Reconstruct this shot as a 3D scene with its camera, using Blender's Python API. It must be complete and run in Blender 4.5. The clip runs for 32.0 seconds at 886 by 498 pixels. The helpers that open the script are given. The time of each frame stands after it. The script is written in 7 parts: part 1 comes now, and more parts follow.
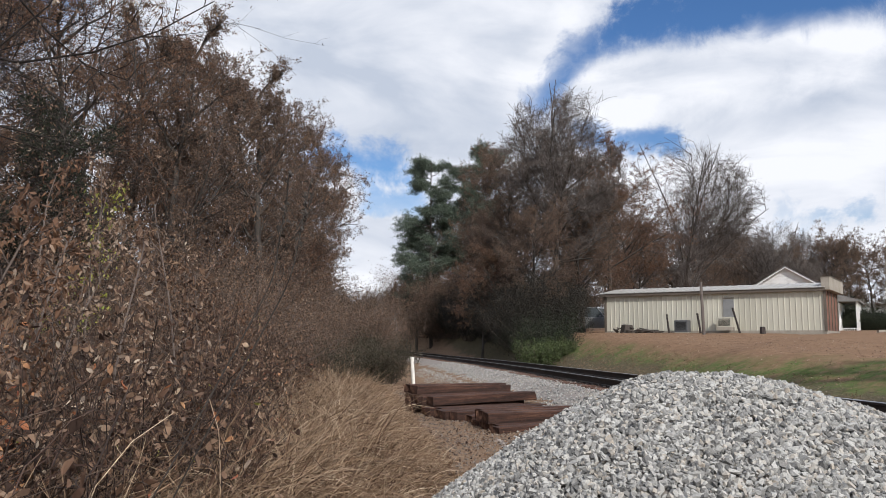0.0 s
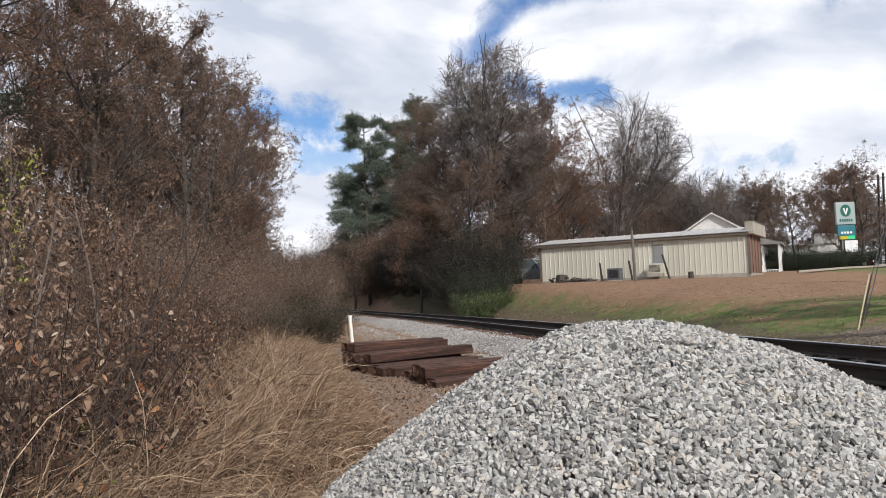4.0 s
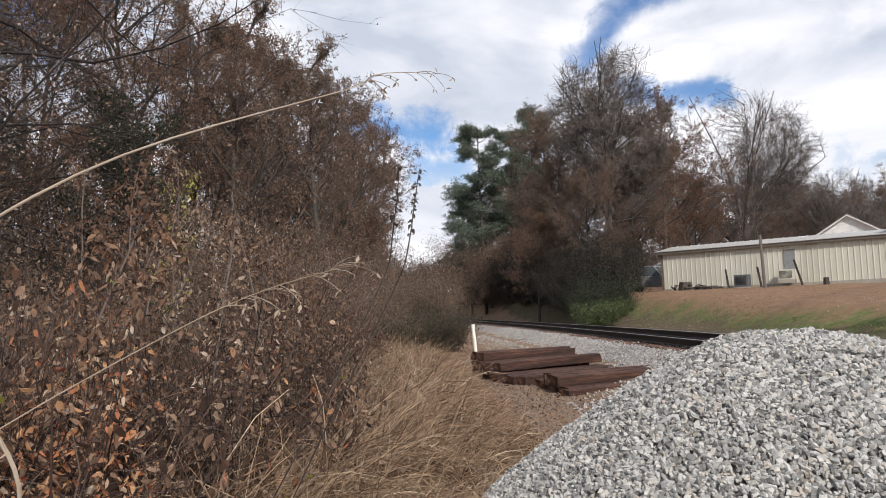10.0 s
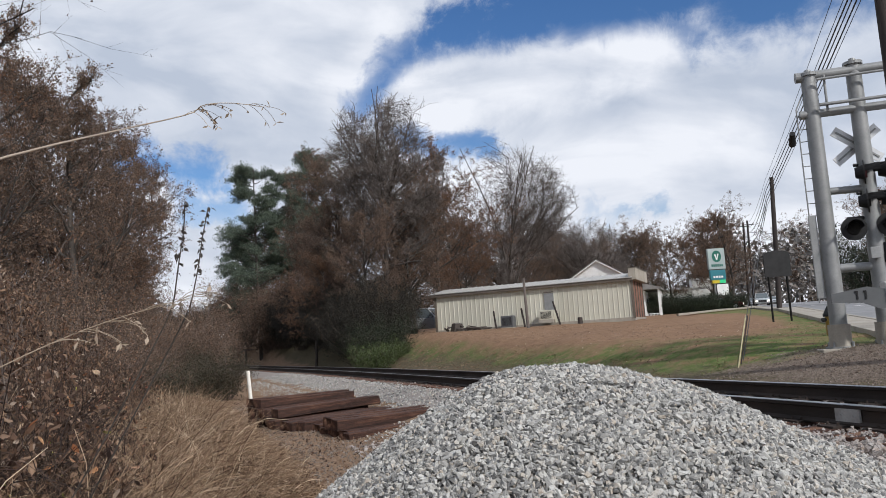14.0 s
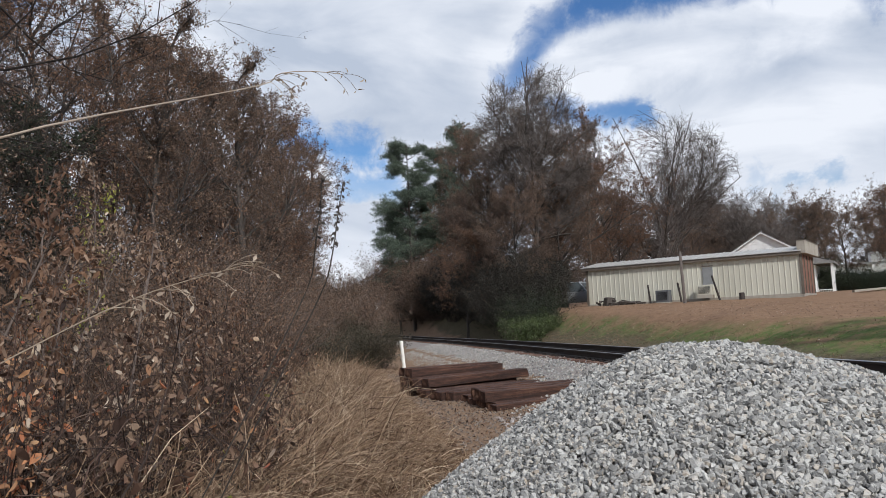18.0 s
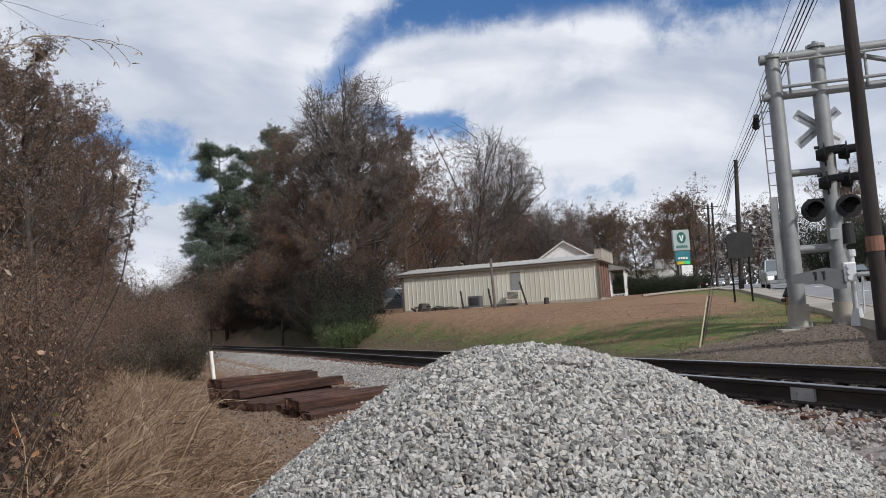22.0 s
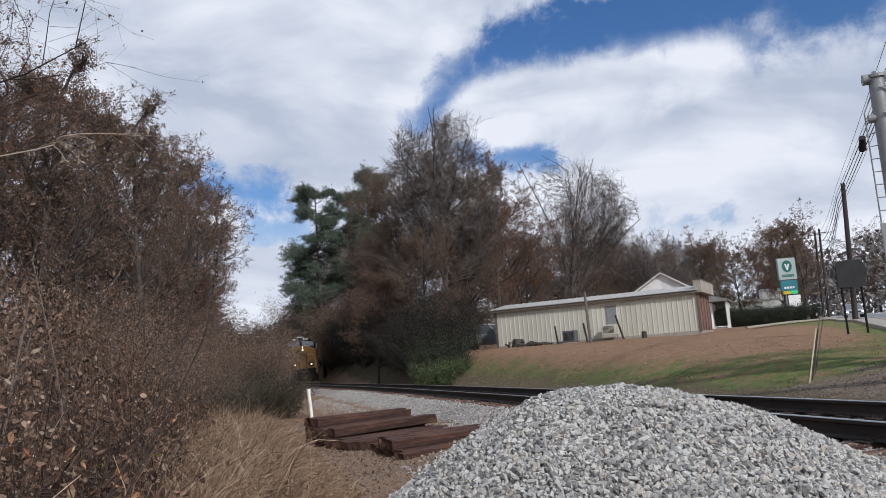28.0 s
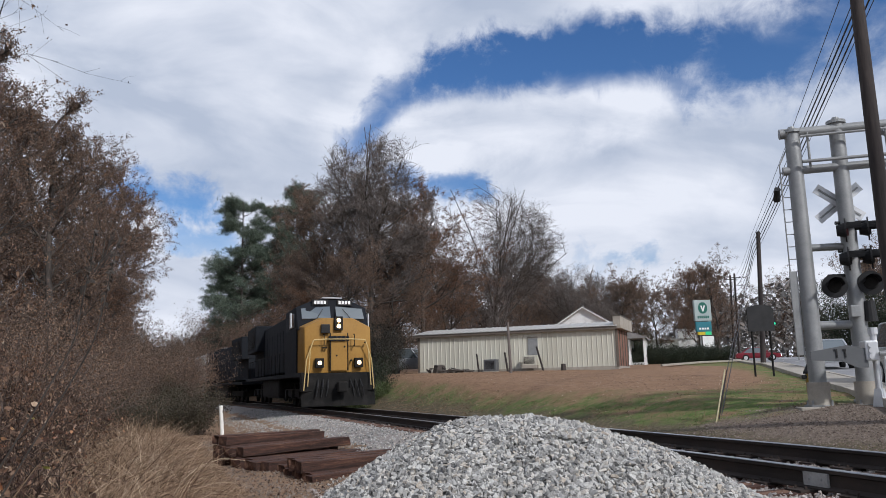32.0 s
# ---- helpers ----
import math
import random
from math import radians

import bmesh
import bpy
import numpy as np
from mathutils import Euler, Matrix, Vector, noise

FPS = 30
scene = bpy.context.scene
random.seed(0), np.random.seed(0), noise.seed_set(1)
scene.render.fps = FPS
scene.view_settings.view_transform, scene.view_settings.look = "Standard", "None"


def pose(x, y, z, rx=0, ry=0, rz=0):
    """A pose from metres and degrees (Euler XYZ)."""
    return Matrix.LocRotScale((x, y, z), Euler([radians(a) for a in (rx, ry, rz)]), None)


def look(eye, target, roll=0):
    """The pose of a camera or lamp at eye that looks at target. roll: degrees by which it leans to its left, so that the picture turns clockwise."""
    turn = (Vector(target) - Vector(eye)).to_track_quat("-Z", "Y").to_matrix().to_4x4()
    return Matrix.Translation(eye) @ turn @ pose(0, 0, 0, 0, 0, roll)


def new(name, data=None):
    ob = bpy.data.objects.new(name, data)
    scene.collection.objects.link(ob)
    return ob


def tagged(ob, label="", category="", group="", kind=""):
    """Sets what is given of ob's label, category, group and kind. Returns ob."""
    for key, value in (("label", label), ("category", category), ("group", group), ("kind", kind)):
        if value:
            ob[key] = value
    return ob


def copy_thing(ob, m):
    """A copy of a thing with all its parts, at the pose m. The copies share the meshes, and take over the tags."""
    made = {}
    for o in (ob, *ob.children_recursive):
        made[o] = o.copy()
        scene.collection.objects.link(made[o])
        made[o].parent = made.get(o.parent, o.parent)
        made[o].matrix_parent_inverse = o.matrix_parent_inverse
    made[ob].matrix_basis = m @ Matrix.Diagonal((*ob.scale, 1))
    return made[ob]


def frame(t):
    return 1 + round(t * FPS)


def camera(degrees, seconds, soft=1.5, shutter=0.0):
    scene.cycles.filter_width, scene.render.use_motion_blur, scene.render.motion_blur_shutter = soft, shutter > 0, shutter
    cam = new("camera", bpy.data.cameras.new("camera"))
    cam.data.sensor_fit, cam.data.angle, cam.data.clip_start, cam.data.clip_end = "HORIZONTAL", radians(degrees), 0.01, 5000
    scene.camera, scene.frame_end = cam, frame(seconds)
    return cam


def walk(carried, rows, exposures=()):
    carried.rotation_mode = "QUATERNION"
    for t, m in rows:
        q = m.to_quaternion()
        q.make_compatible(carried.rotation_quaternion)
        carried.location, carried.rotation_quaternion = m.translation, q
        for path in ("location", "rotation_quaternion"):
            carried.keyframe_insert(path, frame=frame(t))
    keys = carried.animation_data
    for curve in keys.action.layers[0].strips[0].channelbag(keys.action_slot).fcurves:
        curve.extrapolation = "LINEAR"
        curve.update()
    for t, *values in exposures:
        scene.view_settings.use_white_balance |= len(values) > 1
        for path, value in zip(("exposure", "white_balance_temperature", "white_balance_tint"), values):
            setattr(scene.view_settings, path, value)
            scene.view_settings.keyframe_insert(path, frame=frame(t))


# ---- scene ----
cam = camera(59.5, 32.0, soft=0.9)
# seconds, x, y, z, yaw, pitch, roll of the hand-held camera
PATH = [
    (0, 0.114, 0.184, 0.76, 15.11, 6.84, 0.33),
    (0.5, 0.138, 0.157, 0.777, 15.19, 6.19, -1.36),
    (1, 0.149, 0.157, 0.785, 15.93, 5.52, -3.01),
    (1.5, 0.152, 0.167, 0.783, 16.19, 4.15, -2.42),
    (2, 0.164, 0.186, 0.778, 14.78, 3.7, -1.17),
    (2.5, 0.171, 0.199, 0.779, 12.82, 3.62, -1.35),
    (4.5, 0.193, 0.223, 0.779, 10.46, 3.5, -2.03),
    (5, 0.186, 0.224, 0.786, 14.44, 4.06, -2.88),
    (5.5, 0.15, 0.204, 0.777, 22.72, 5.81, -2.14),
    (6, 0.132, 0.206, 0.772, 24.56, 5.64, -1.23),
    (6.5, 0.143, 0.171, 0.794, 24.11, 5.53, -0.77),
    (7, 0.147, 0.174, 0.794, 22.79, 5.43, 0.04),
    (7.5, 0.155, 0.187, 0.794, 20.65, 5.36, -0.39),
    (8, 0.16, 0.191, 0.793, 19.27, 5.06, -2.67),
    (8.5, 0.194, 0.173, 0.792, 19.21, 4.83, -3.83),
    (9, 0.125, 0.077, 0.785, 19.22, 4.92, -2.56),
    (9.5, -0.04, -0.042, 0.791, 17.39, 4.9, -2.14),
    (10, -0.023, -0.087, 0.798, 18.84, 4.47, -2.33),
    (10.5, -0.058, -0.097, 0.773, 18.39, 3.34, -0.69),
    (11, -0.174, -0.128, 0.8, 12.82, 3.91, -2.31),
    (11.5, -0.182, -0.147, 0.803, 9.49, 5.2, -4.17),
    (12, -0.131, -0.122, 0.799, 9.33, 5.56, -3.36),
    (12.5, -0.044, -0.121, 0.793, 10.27, 5.82, -3.27),
    (13, -0.023, -0.124, 0.787, 9.15, 6.04, -2.53),
    (13.5, -0.091, -0.137, 0.781, 4.96, 6.02, -2.81),
    (14, -0.08, -0.115, 0.789, 2.23, 6.8, -3.73),
    (14.5, -0.005, -0.073, 0.789, 1.76, 7.09, -3.5),
    (15, 0.017, -0.074, 0.788, 6.26, 9.08, -2.78),
    (15.5, -0.02, 0.09, 0.782, 14.59, 9.65, -2.11),
    (17.5, -0.04, -0.032, 0.781, 13.67, 7.66, -1.47),
    (18, -0.01, -0.064, 0.785, 13.54, 5.46, -2.73),
    (18.5, 0.009, -0.058, 0.791, 13.54, 4.1, -3.59),
    (19, -0.001, -0.035, 0.787, 11.88, 4.12, -3.41),
    (19.5, -0.017, -0.026, 0.79, 10.17, 4.52, -3.48),
    (20, -0.008, -0.017, 0.788, 7.98, 5, -3.55),
    (20.5, -0.007, -0.001, 0.784, 3.71, 4.96, -3.57),
    (21, -0.006, 0, 0.784, 0.89, 4.97, -3.88),
    (21.5, -0.002, 0.006, 0.778, 0.16, 5.04, -3.94),
    (22, -0, -0, 0.78, -0, 5.2, -3.7),
    (22.5, -0.019, 0.007, 0.787, 3.72, 5.37, -4.19),
    (23, -0.032, -0.014, 0.785, 9.54, 5.37, -4.92),
    (23.5, -0.009, -0.01, 0.789, 11.12, 2.4, -6.21),
    (24, -0.01, -0.016, 0.796, 10.24, 3.17, -5.58),
    (24.5, -0.011, -0.012, 0.8, 8.84, 5.4, -5.05),
    (25, 0.019, 0.004, 0.806, 8.17, 6.65, -5.17),
    (25.5, 0.053, 0.005, 0.813, 8.25, 7.42, -5.7),
    (27.5, 0.065, 0.011, 0.818, 7.69, 8.19, -4.5),
    (28, 0.072, 0.014, 0.819, 6.71, 8.25, -4.26),
    (28.5, 0.081, 0.03, 0.823, 5.92, 8.37, -4.17),
    (29, 0.085, 0.027, 0.824, 4.93, 8.65, -4.09),
    (29.5, 0.095, 0.028, 0.827, 3.85, 9.24, -4),
    (30, 0.098, 0.034, 0.826, 3.37, 9.6, -3.71),
    (30.5, 0.103, 0.039, 0.824, 3.66, 9.68, -2.76),
    (31, 0.117, 0.047, 0.818, 3.69, 9.48, -1.79),
    (31.5, 0.126, 0.046, 0.813, 2.7, 9.3, -1.33),
    (32, 0.138, 0.059, 0.812, 1.32, 9.75, -1.47),
]
walk(cam, [(t, pose(x, y, z, 0, 0, yaw) @ pose(0, 0, 0, 90 + pitch, 0, 0) @ pose(0, 0, 0, 0, 0, roll)) for t, x, y, z, yaw, pitch, roll in PATH],
     [(0, 0.22, 6500, 11), (2, 0.34, 6530, 11), (6, 0.38, 6620, 12), (7, 0.42, 6620, 12), (9, 0.34, 6620, 12), (10.3, 0.34, 6650, 12), (11.2, 0.2, 6600, 12), (12, -0.05, 6500, 11), (12.6, 0.16, 6450, 11),
      (13.4, 0.16, 6420, 11), (15, -0.04, 6350, 10), (18, 0.1, 6300, 10), (19, 0.24, 6350, 10), (20, 0.16, 6380, 10), (22, 0.04, 6400, 11), (23, 0.08, 6400, 11), (24, 0.28, 6400, 11), (25, 0.05, 6320, 12), (28, 0.02, 6220, 12), (32, 0.01, 6200, 12)])

# ---- world and sun ----
SUN_EL, SUN_AZ = radians(36), radians(141)     # azimuth clockwise from +y
SKY, CLOUD, SUN = 0.098, 0.83, 3.0
scene.view_settings.exposure = 0.0

# openings in the cloud: two ends of a streak, half-width and softness in degrees, strength
GAPS = [((-0.118, 0.938, 0.312), (-0.075, 0.928, 0.356), 0.4, 2.6, 0.62), ((-0.075, 0.928, 0.360), (-0.015, 0.924, 0.388), 0.7, 2.8, 0.72),
        ((-0.015, 0.924, 0.386), (0.150, 0.911, 0.388), 0.9, 2.8, 0.78), ((0.150, 0.911, 0.386), (0.311, 0.877, 0.370), 1.4, 3.6, 0.78),
        ((0.311, 0.877, 0.368), (0.400, 0.840, 0.376), 1.8, 4.6, 0.78), ((0.400, 0.840, 0.380), (0.52, 0.76, 0.40), 1.6, 5.0, 0.72),
        ((0.236, 0.898, 0.371), (0.285, 0.898, 0.335), 0.8, 3.0, 0.6), ((-0.060, 0.966, 0.252), (0.030, 0.968, 0.247), 0.1, 2.2, 0.66),
        ((-0.39, 0.892, 0.232), (-0.315, 0.922, 0.224), 0.3, 2.8, 0.68), ((-0.335, 0.925, 0.18), (-0.29, 0.94, 0.175), 0.1, 2.0, 0.5),
        ((0.161, 0.975, 0.154), (0.235, 0.961, 0.147), 0.0, 1.8, 0.4), ((-0.66, 0.62, 0.40), (-0.7, 0.5, 0.5), 5.0, 4.0, 0.6),
        ((0.6, 0.5, 0.62), (0.7, 0.2, 0.68), 8.0, 5.0, 0.7), ((0.2, -0.5, 0.8), (-0.3, -0.6, 0.7), 10.0, 6.0, 0.7)]
# billowing heads that stand bright against the blue, and the grey belly of the high bank
HEADS = [((-0.049, 0.943, 0.312), (0.136, 0.931, 0.324), 1.2, 2.6, 1.0), ((0.136, 0.931, 0.330), (0.222, 0.920, 0.322), 1.6, 1.8, 1.0), ((-0.087, 0.917, 0.389), (-0.147, 0.936, 0.321), 1.2, 2.0, 0.7)]
BELLIES = [((-0.182, 0.899, 0.399), (-0.225, 0.930, 0.290), 1.0, 4.0, 0.4), ((0.05, 0.95, 0.27), (0.30, 0.91, 0.26), 1.0, 3.0, 0.35)]


def make_world():
    w = bpy.data.worlds.new("sky")
    scene.world = w
    w.use_nodes = True
    nt = w.node_tree
    nt.nodes.clear()
    L = nt.links.new

    def N(kind):
        return nt.nodes.new(kind)

    def math_node(op, a, b=None, c=None):
        n = N("ShaderNodeMath")
        n.operation = op
        for i, v in enumerate((a, b, c)):
            if v is None:
                continue
            if isinstance(v, (int, float)):
                n.inputs[i].default_value = v
            else:
                L(v, n.inputs[i])
        return n.outputs[0]

    coord = N("ShaderNodeTexCoord").outputs["Generated"]
    norm = N("ShaderNodeVectorMath")
    norm.operation = "NORMALIZE"
    L(coord, norm.inputs[0])
    d = norm.outputs[0]
    sep = N("ShaderNodeSeparateXYZ")
    L(d, sep.inputs[0])
    def noise_at(vec, scale, detail, rough, dist=0.0):
        n = N("ShaderNodeTexNoise")
        n.inputs["Scale"].default_value, n.inputs["Detail"].default_value = scale, detail
        n.inputs["Roughness"].default_value, n.inputs["Distortion"].default_value = rough, dist
        L(vec, n.inputs["Vector"])
        return n

    # a warped direction gives the openings their billowing edges
    def warped(src, scale, detail, rough, amount):
        n = noise_at(src, scale, detail, rough).outputs["Color"]
        mid = N("ShaderNodeVectorMath")
        mid.operation = "SUBTRACT"
        L(n, mid.inputs[0])
        mid.inputs[1].default_value = (0.5, 0.5, 0.5)
        add = N("ShaderNodeVectorMath")
        add.operation = "MULTIPLY_ADD"
        L(mid.outputs[0], add.inputs[0])
        add.inputs[1].default_value = amount
        L(src, add.inputs[2])
        return add.outputs[0]

    wv = N("ShaderNodeVectorMath")
    wv.operation = "NORMALIZE"
    L(warped(d, 5.0, 3, 0.5, (0.05, 0.05, 0.04)), wv.inputs[0])
    layer = N("ShaderNodeVectorMath")
    layer.operation = "MULTIPLY"
    L(d, layer.inputs[0])
    layer.inputs[1].default_value = (1.0, 1.0, 2.6)
    big = noise_at(layer.outputs[0], 2.6, 4, 0.5, 0.5).outputs[0]
    fine = noise_at(layer.outputs[0], 9.0, 6, 0.55, 0.4).outputs[0]
    cover = math_node("ADD", math_node("MULTIPLY", big, 0.75), math_node("MULTIPLY", fine, 0.45))
    cover = math_node("ADD", cover, 0.17)

    def streaks(rows, wobble):
        """The greatest of the streaks at a direction, their edges pushed about by noise."""
        most = 0.0
        for a, b, half, soft, strength in rows:
            a, b = Vector(a).normalized(), Vector(b).normalized()
            rel = N("ShaderNodeVectorMath")
            rel.operation = "SUBTRACT"
            L(wv.outputs[0], rel.inputs[0])
            rel.inputs[1].default_value = a
            along = N("ShaderNodeVectorMath")
            along.operation = "DOT_PRODUCT"
            L(rel.outputs[0], along.inputs[0])
            along.inputs[1].default_value = (b - a) / (b - a).length_squared
            h = math_node("MINIMUM", math_node("MAXIMUM", along.outputs["Value"], 0.0), 1.0)
            off = N("ShaderNodeVectorMath")
            off.operation = "MULTIPLY_ADD"
            off.inputs[0].default_value = a - b
            L(h, off.inputs[1])
            L(rel.outputs[0], off.inputs[2])
            far = N("ShaderNodeVectorMath")
            far.operation = "LENGTH"
            L(off.outputs[0], far.inputs[0])
            mr = N("ShaderNodeMapRange")
            mr.interpolation_type = "SMOOTHSTEP"
            L(math_node("ADD", far.outputs["Value"], wobble), mr.inputs["Value"])
            mr.inputs["From Min"].default_value, mr.inputs["From Max"].default_value = radians(half + soft), radians(max(half - soft * 0.6, 0.0))
            most = math_node("MAXIMUM", most, math_node("MULTIPLY", mr.outputs[0], strength))
        return most

    puff = math_node("MULTIPLY", math_node("SUBTRACT", noise_at(d, 16.0, 7, 0.66, 0.3).outputs[0], 0.5), 0.11)
    heads = streaks(HEADS, puff)
    cover = math_node("MULTIPLY_ADD", streaks(GAPS, puff), -1.0, cover)
    cover = math_node("MULTIPLY_ADD", heads, 0.25, cover)
    # thin haze towards the horizon
    cover = math_node("ADD", cover, math_node("MULTIPLY", math_node("POWER", math_node("SUBTRACT", 1.0, math_node("MAXIMUM", sep.outputs[2], 0.0)), 9.0), 0.35))
    mask = N("ShaderNodeMapRange")
    mask.interpolation_type = "SMOOTHSTEP"
    L(cover, mask.inputs["Value"])
    mask.inputs["From Min"].default_value, mask.inputs["From Max"].default_value = 0.10, 0.72
    # undersides of the cloud are greyer where it is thick
    shade = N("ShaderNodeValToRGB")
    shade.color_ramp.elements[0].position, shade.color_ramp.elements[0].color = 0.36, (0.57, 0.64, 0.76, 1)
    shade.color_ramp.elements[1].position, shade.color_ramp.elements[1].color = 0.66, (0.98, 1.01, 1.07, 1)
    under = noise_at(layer.outputs[0], 4.2, 6, 0.5, 0.6).outputs[0]
    tone = math_node("MULTIPLY_ADD", heads, 0.16, under)
    tone = math_node("MULTIPLY_ADD", streaks(BELLIES, puff), -0.14, tone)
    tone = math_node("MULTIPLY_ADD", math_node("POWER", math_node("SUBTRACT", 1.0, math_node("MAXIMUM", sep.outputs[2], 0.0)), 8.0), 0.10, tone)
    L(tone, shade.inputs[0])
    sky = N("ShaderNodeTexSky")
    sky.sky_type, sky.sun_disc = "NISHITA", False
    sky.sun_elevation, sky.sun_rotation = SUN_EL, SUN_AZ
    sky.air_density, sky.dust_density, sky.ozone_density = 1.0, 0.4, 2.5
    blue, white = N("ShaderNodeBackground"), N("ShaderNodeBackground")
    blue.inputs["Strength"].default_value, white.inputs["Strength"].default_value = SKY, CLOUD
    sat = N("ShaderNodeHueSaturation")
    sat.inputs["Saturation"].default_value = 1.25
    sat.inputs["Hue"].default_value = 0.508
    L(sky.outputs[0], sat.inputs["Color"])
    L(sat.outputs[0], blue.inputs[0])
    L(shade.outputs[0], white.inputs[0])
    mix, out = N("ShaderNodeMixShader"), N("ShaderNodeOutputWorld")
    L(mask.outputs[0], mix.inputs[0])
    L(blue.outputs[0], mix.inputs[1])
    L(white.outputs[0], mix.inputs[2])
    L(mix.outputs[0], out.inputs[0])


make_world()
sun = new("sun", bpy.data.lights.new("sun", "SUN"))
sun.data.energy, sun.data.angle, sun.data.color = SUN, radians(2.5), (1.0, 0.965, 0.91)
sun_way = Vector((math.sin(SUN_AZ) * math.cos(SUN_EL), math.cos(SUN_AZ) * math.cos(SUN_EL), math.sin(SUN_EL)))
sun.matrix_world = look(sun_way * 50, (0, 0, 0))


# ---- materials ----
def surface(name, colors, scale=3.0, rough=0.8, metal=0.0, bump=0.2, fine=40.0, per="", stretch=(1, 1, 1), spread=0.35, thin=0.0):
    """A material whose colour wanders between two to four colours in large and fine grain.
    per: 'object' or 'island' makes every object or every joined piece differ. thin: light that passes through (leaves)."""
    m = bpy.data.materials.new(name)
    m.use_nodes = True
    nt = m.node_tree
    L = nt.links.new
    b = nt.nodes["Principled BSDF"]
    co = nt.nodes.new("ShaderNodeTexCoord").outputs["Object"]
    mp = nt.nodes.new("ShaderNodeMapping")
    mp.inputs["Scale"].default_value = stretch
    L(co, mp.inputs[0])
    n1, n2 = nt.nodes.new("ShaderNodeTexNoise"), nt.nodes.new("ShaderNodeTexNoise")
    n1.inputs["Scale"].default_value, n1.inputs["Detail"].default_value, n1.inputs["Roughness"].default_value = scale, 6, 0.6
    n2.inputs["Scale"].default_value, n2.inputs["Detail"].default_value, n2.inputs["Roughness"].default_value = fine, 5, 0.7
    L(mp.outputs[0], n1.inputs["Vector"])
    L(mp.outputs[0], n2.inputs["Vector"])
    mean = nt.nodes.new("ShaderNodeMath")
    mean.operation = "MULTIPLY_ADD"
    L(n2.outputs[0], mean.inputs[0])
    mean.inputs[1].default_value = 0.45
    sub = nt.nodes.new("ShaderNodeMath")
    sub.operation = "MULTIPLY_ADD"
    L(n1.outputs[0], sub.inputs[0])
    sub.inputs[1].default_value, sub.inputs[2].default_value = 0.9, -0.175
    L(sub.outputs[0], mean.inputs[2])
    value = mean.outputs[0]
    if per:
        src = nt.nodes.new("ShaderNodeObjectInfo" if per == "object" else "ShaderNodeNewGeometry")
        rnd = src.outputs["Random" if per == "object" else "Random Per Island"]
        mx = nt.nodes.new("ShaderNodeMix")
        mx.inputs[0].default_value = 0.65
        L(value, mx.inputs[2])
        L(rnd, mx.inputs[3])
        value = mx.outputs[0]
    ramp = nt.nodes.new("ShaderNodeValToRGB")
    el = ramp.color_ramp.elements
    lo, hi = 0.5 - spread / 2 - 0.05, 0.5 + spread / 2 + 0.05
    if per:
        lo, hi = 0.16, 0.84
    el[0].position, el[1].position = lo, hi
    el[0].color, el[1].color = (*colors[0], 1), (*colors[-1], 1)
    for i, c in enumerate(colors[1:-1]):
        e = el.new(lo + (hi - lo) * (i + 1) / (len(colors) - 1))
        e.color = (*c, 1)
    L(value, ramp.inputs[0])
    L(ramp.outputs[0], b.inputs["Base Color"])
    rr = nt.nodes.new("ShaderNodeMapRange")
    L(n2.outputs[0], rr.inputs["Value"])
    rr.inputs["To Min"].default_value, rr.inputs["To Max"].default_value = max(rough - 0.15, 0.02), min(rough + 0.15, 1)
    L(rr.outputs[0], b.inputs["Roughness"])
    b.inputs["Metallic"].default_value = metal
    b.inputs["Specular IOR Level"].default_value = 0.3
    if bump:
        bp = nt.nodes.new("ShaderNodeBump")
        bp.inputs["Strength"].default_value, bp.inputs["Distance"].default_value = bump, 0.02
        L(n2.outputs[0], bp.inputs["Height"])
        L(bp.outputs[0], b.inputs["Normal"])
    if thin:
        tr = nt.nodes.new("ShaderNodeBsdfTranslucent")
        L(ramp.outputs[0], tr.inputs[0])
        ms = nt.nodes.new("ShaderNodeMixShader")
        ms.inputs[0].default_value = thin
        L(b.outputs[0], ms.inputs[1])
        L(tr.outputs[0], ms.inputs[2])
        L(ms.outputs[0], nt.nodes["Material Output"].inputs[0])
    return m


def glow(name, color, strength):
    m = bpy.data.materials.new(name)
    m.use_nodes = True
    b = m.node_tree.nodes["Principled BSDF"]
    b.inputs["Base Color"].default_value = (*color, 1)
    b.inputs["Emission Color"].default_value = (*color, 1)
    b.inputs["Emission Strength"].default_value = strength
    return m


def glassy(name, color, rough=0.06):
    m = bpy.data.materials.new(name)
    m.use_nodes = True
    b = m.node_tree.nodes["Principled BSDF"]
    b.inputs["Base Color"].default_value, b.inputs["Roughness"].default_value = (*color, 1), rough
    b.inputs["Specular IOR Level"].default_value, b.inputs["Coat Weight"].default_value = 0.9, 0.6
    return m


M_STONE = surface("crushed_stone", [(0.125, 0.124, 0.12), (0.262, 0.258, 0.246), (0.375, 0.370, 0.352), (0.50, 0.492, 0.466), (0.40, 0.35, 0.29)], 22, 0.85, bump=0.4, fine=80, per="island")
M_BED = surface("old_ballast", [(0.20, 0.17, 0.15), (0.34, 0.31, 0.29), (0.44, 0.41, 0.39), (0.30, 0.24, 0.20)], 12, 0.9, bump=0.6, fine=90, per="island")
M_FINES_GAPSHADE = surface("ballast_fines_and_gap_shade", [(0.13, 0.11, 0.095), (0.30, 0.27, 0.25), (0.20, 0.17, 0.14)], 9, 0.95, bump=0.9, fine=28)
M_RUST = surface("rusty_rail", [(0.020, 0.016, 0.014), (0.034, 0.027, 0.024), (0.056, 0.040, 0.033)], 3, 0.7, 0.15, 0.15, 60, stretch=(1, 0.2, 1))
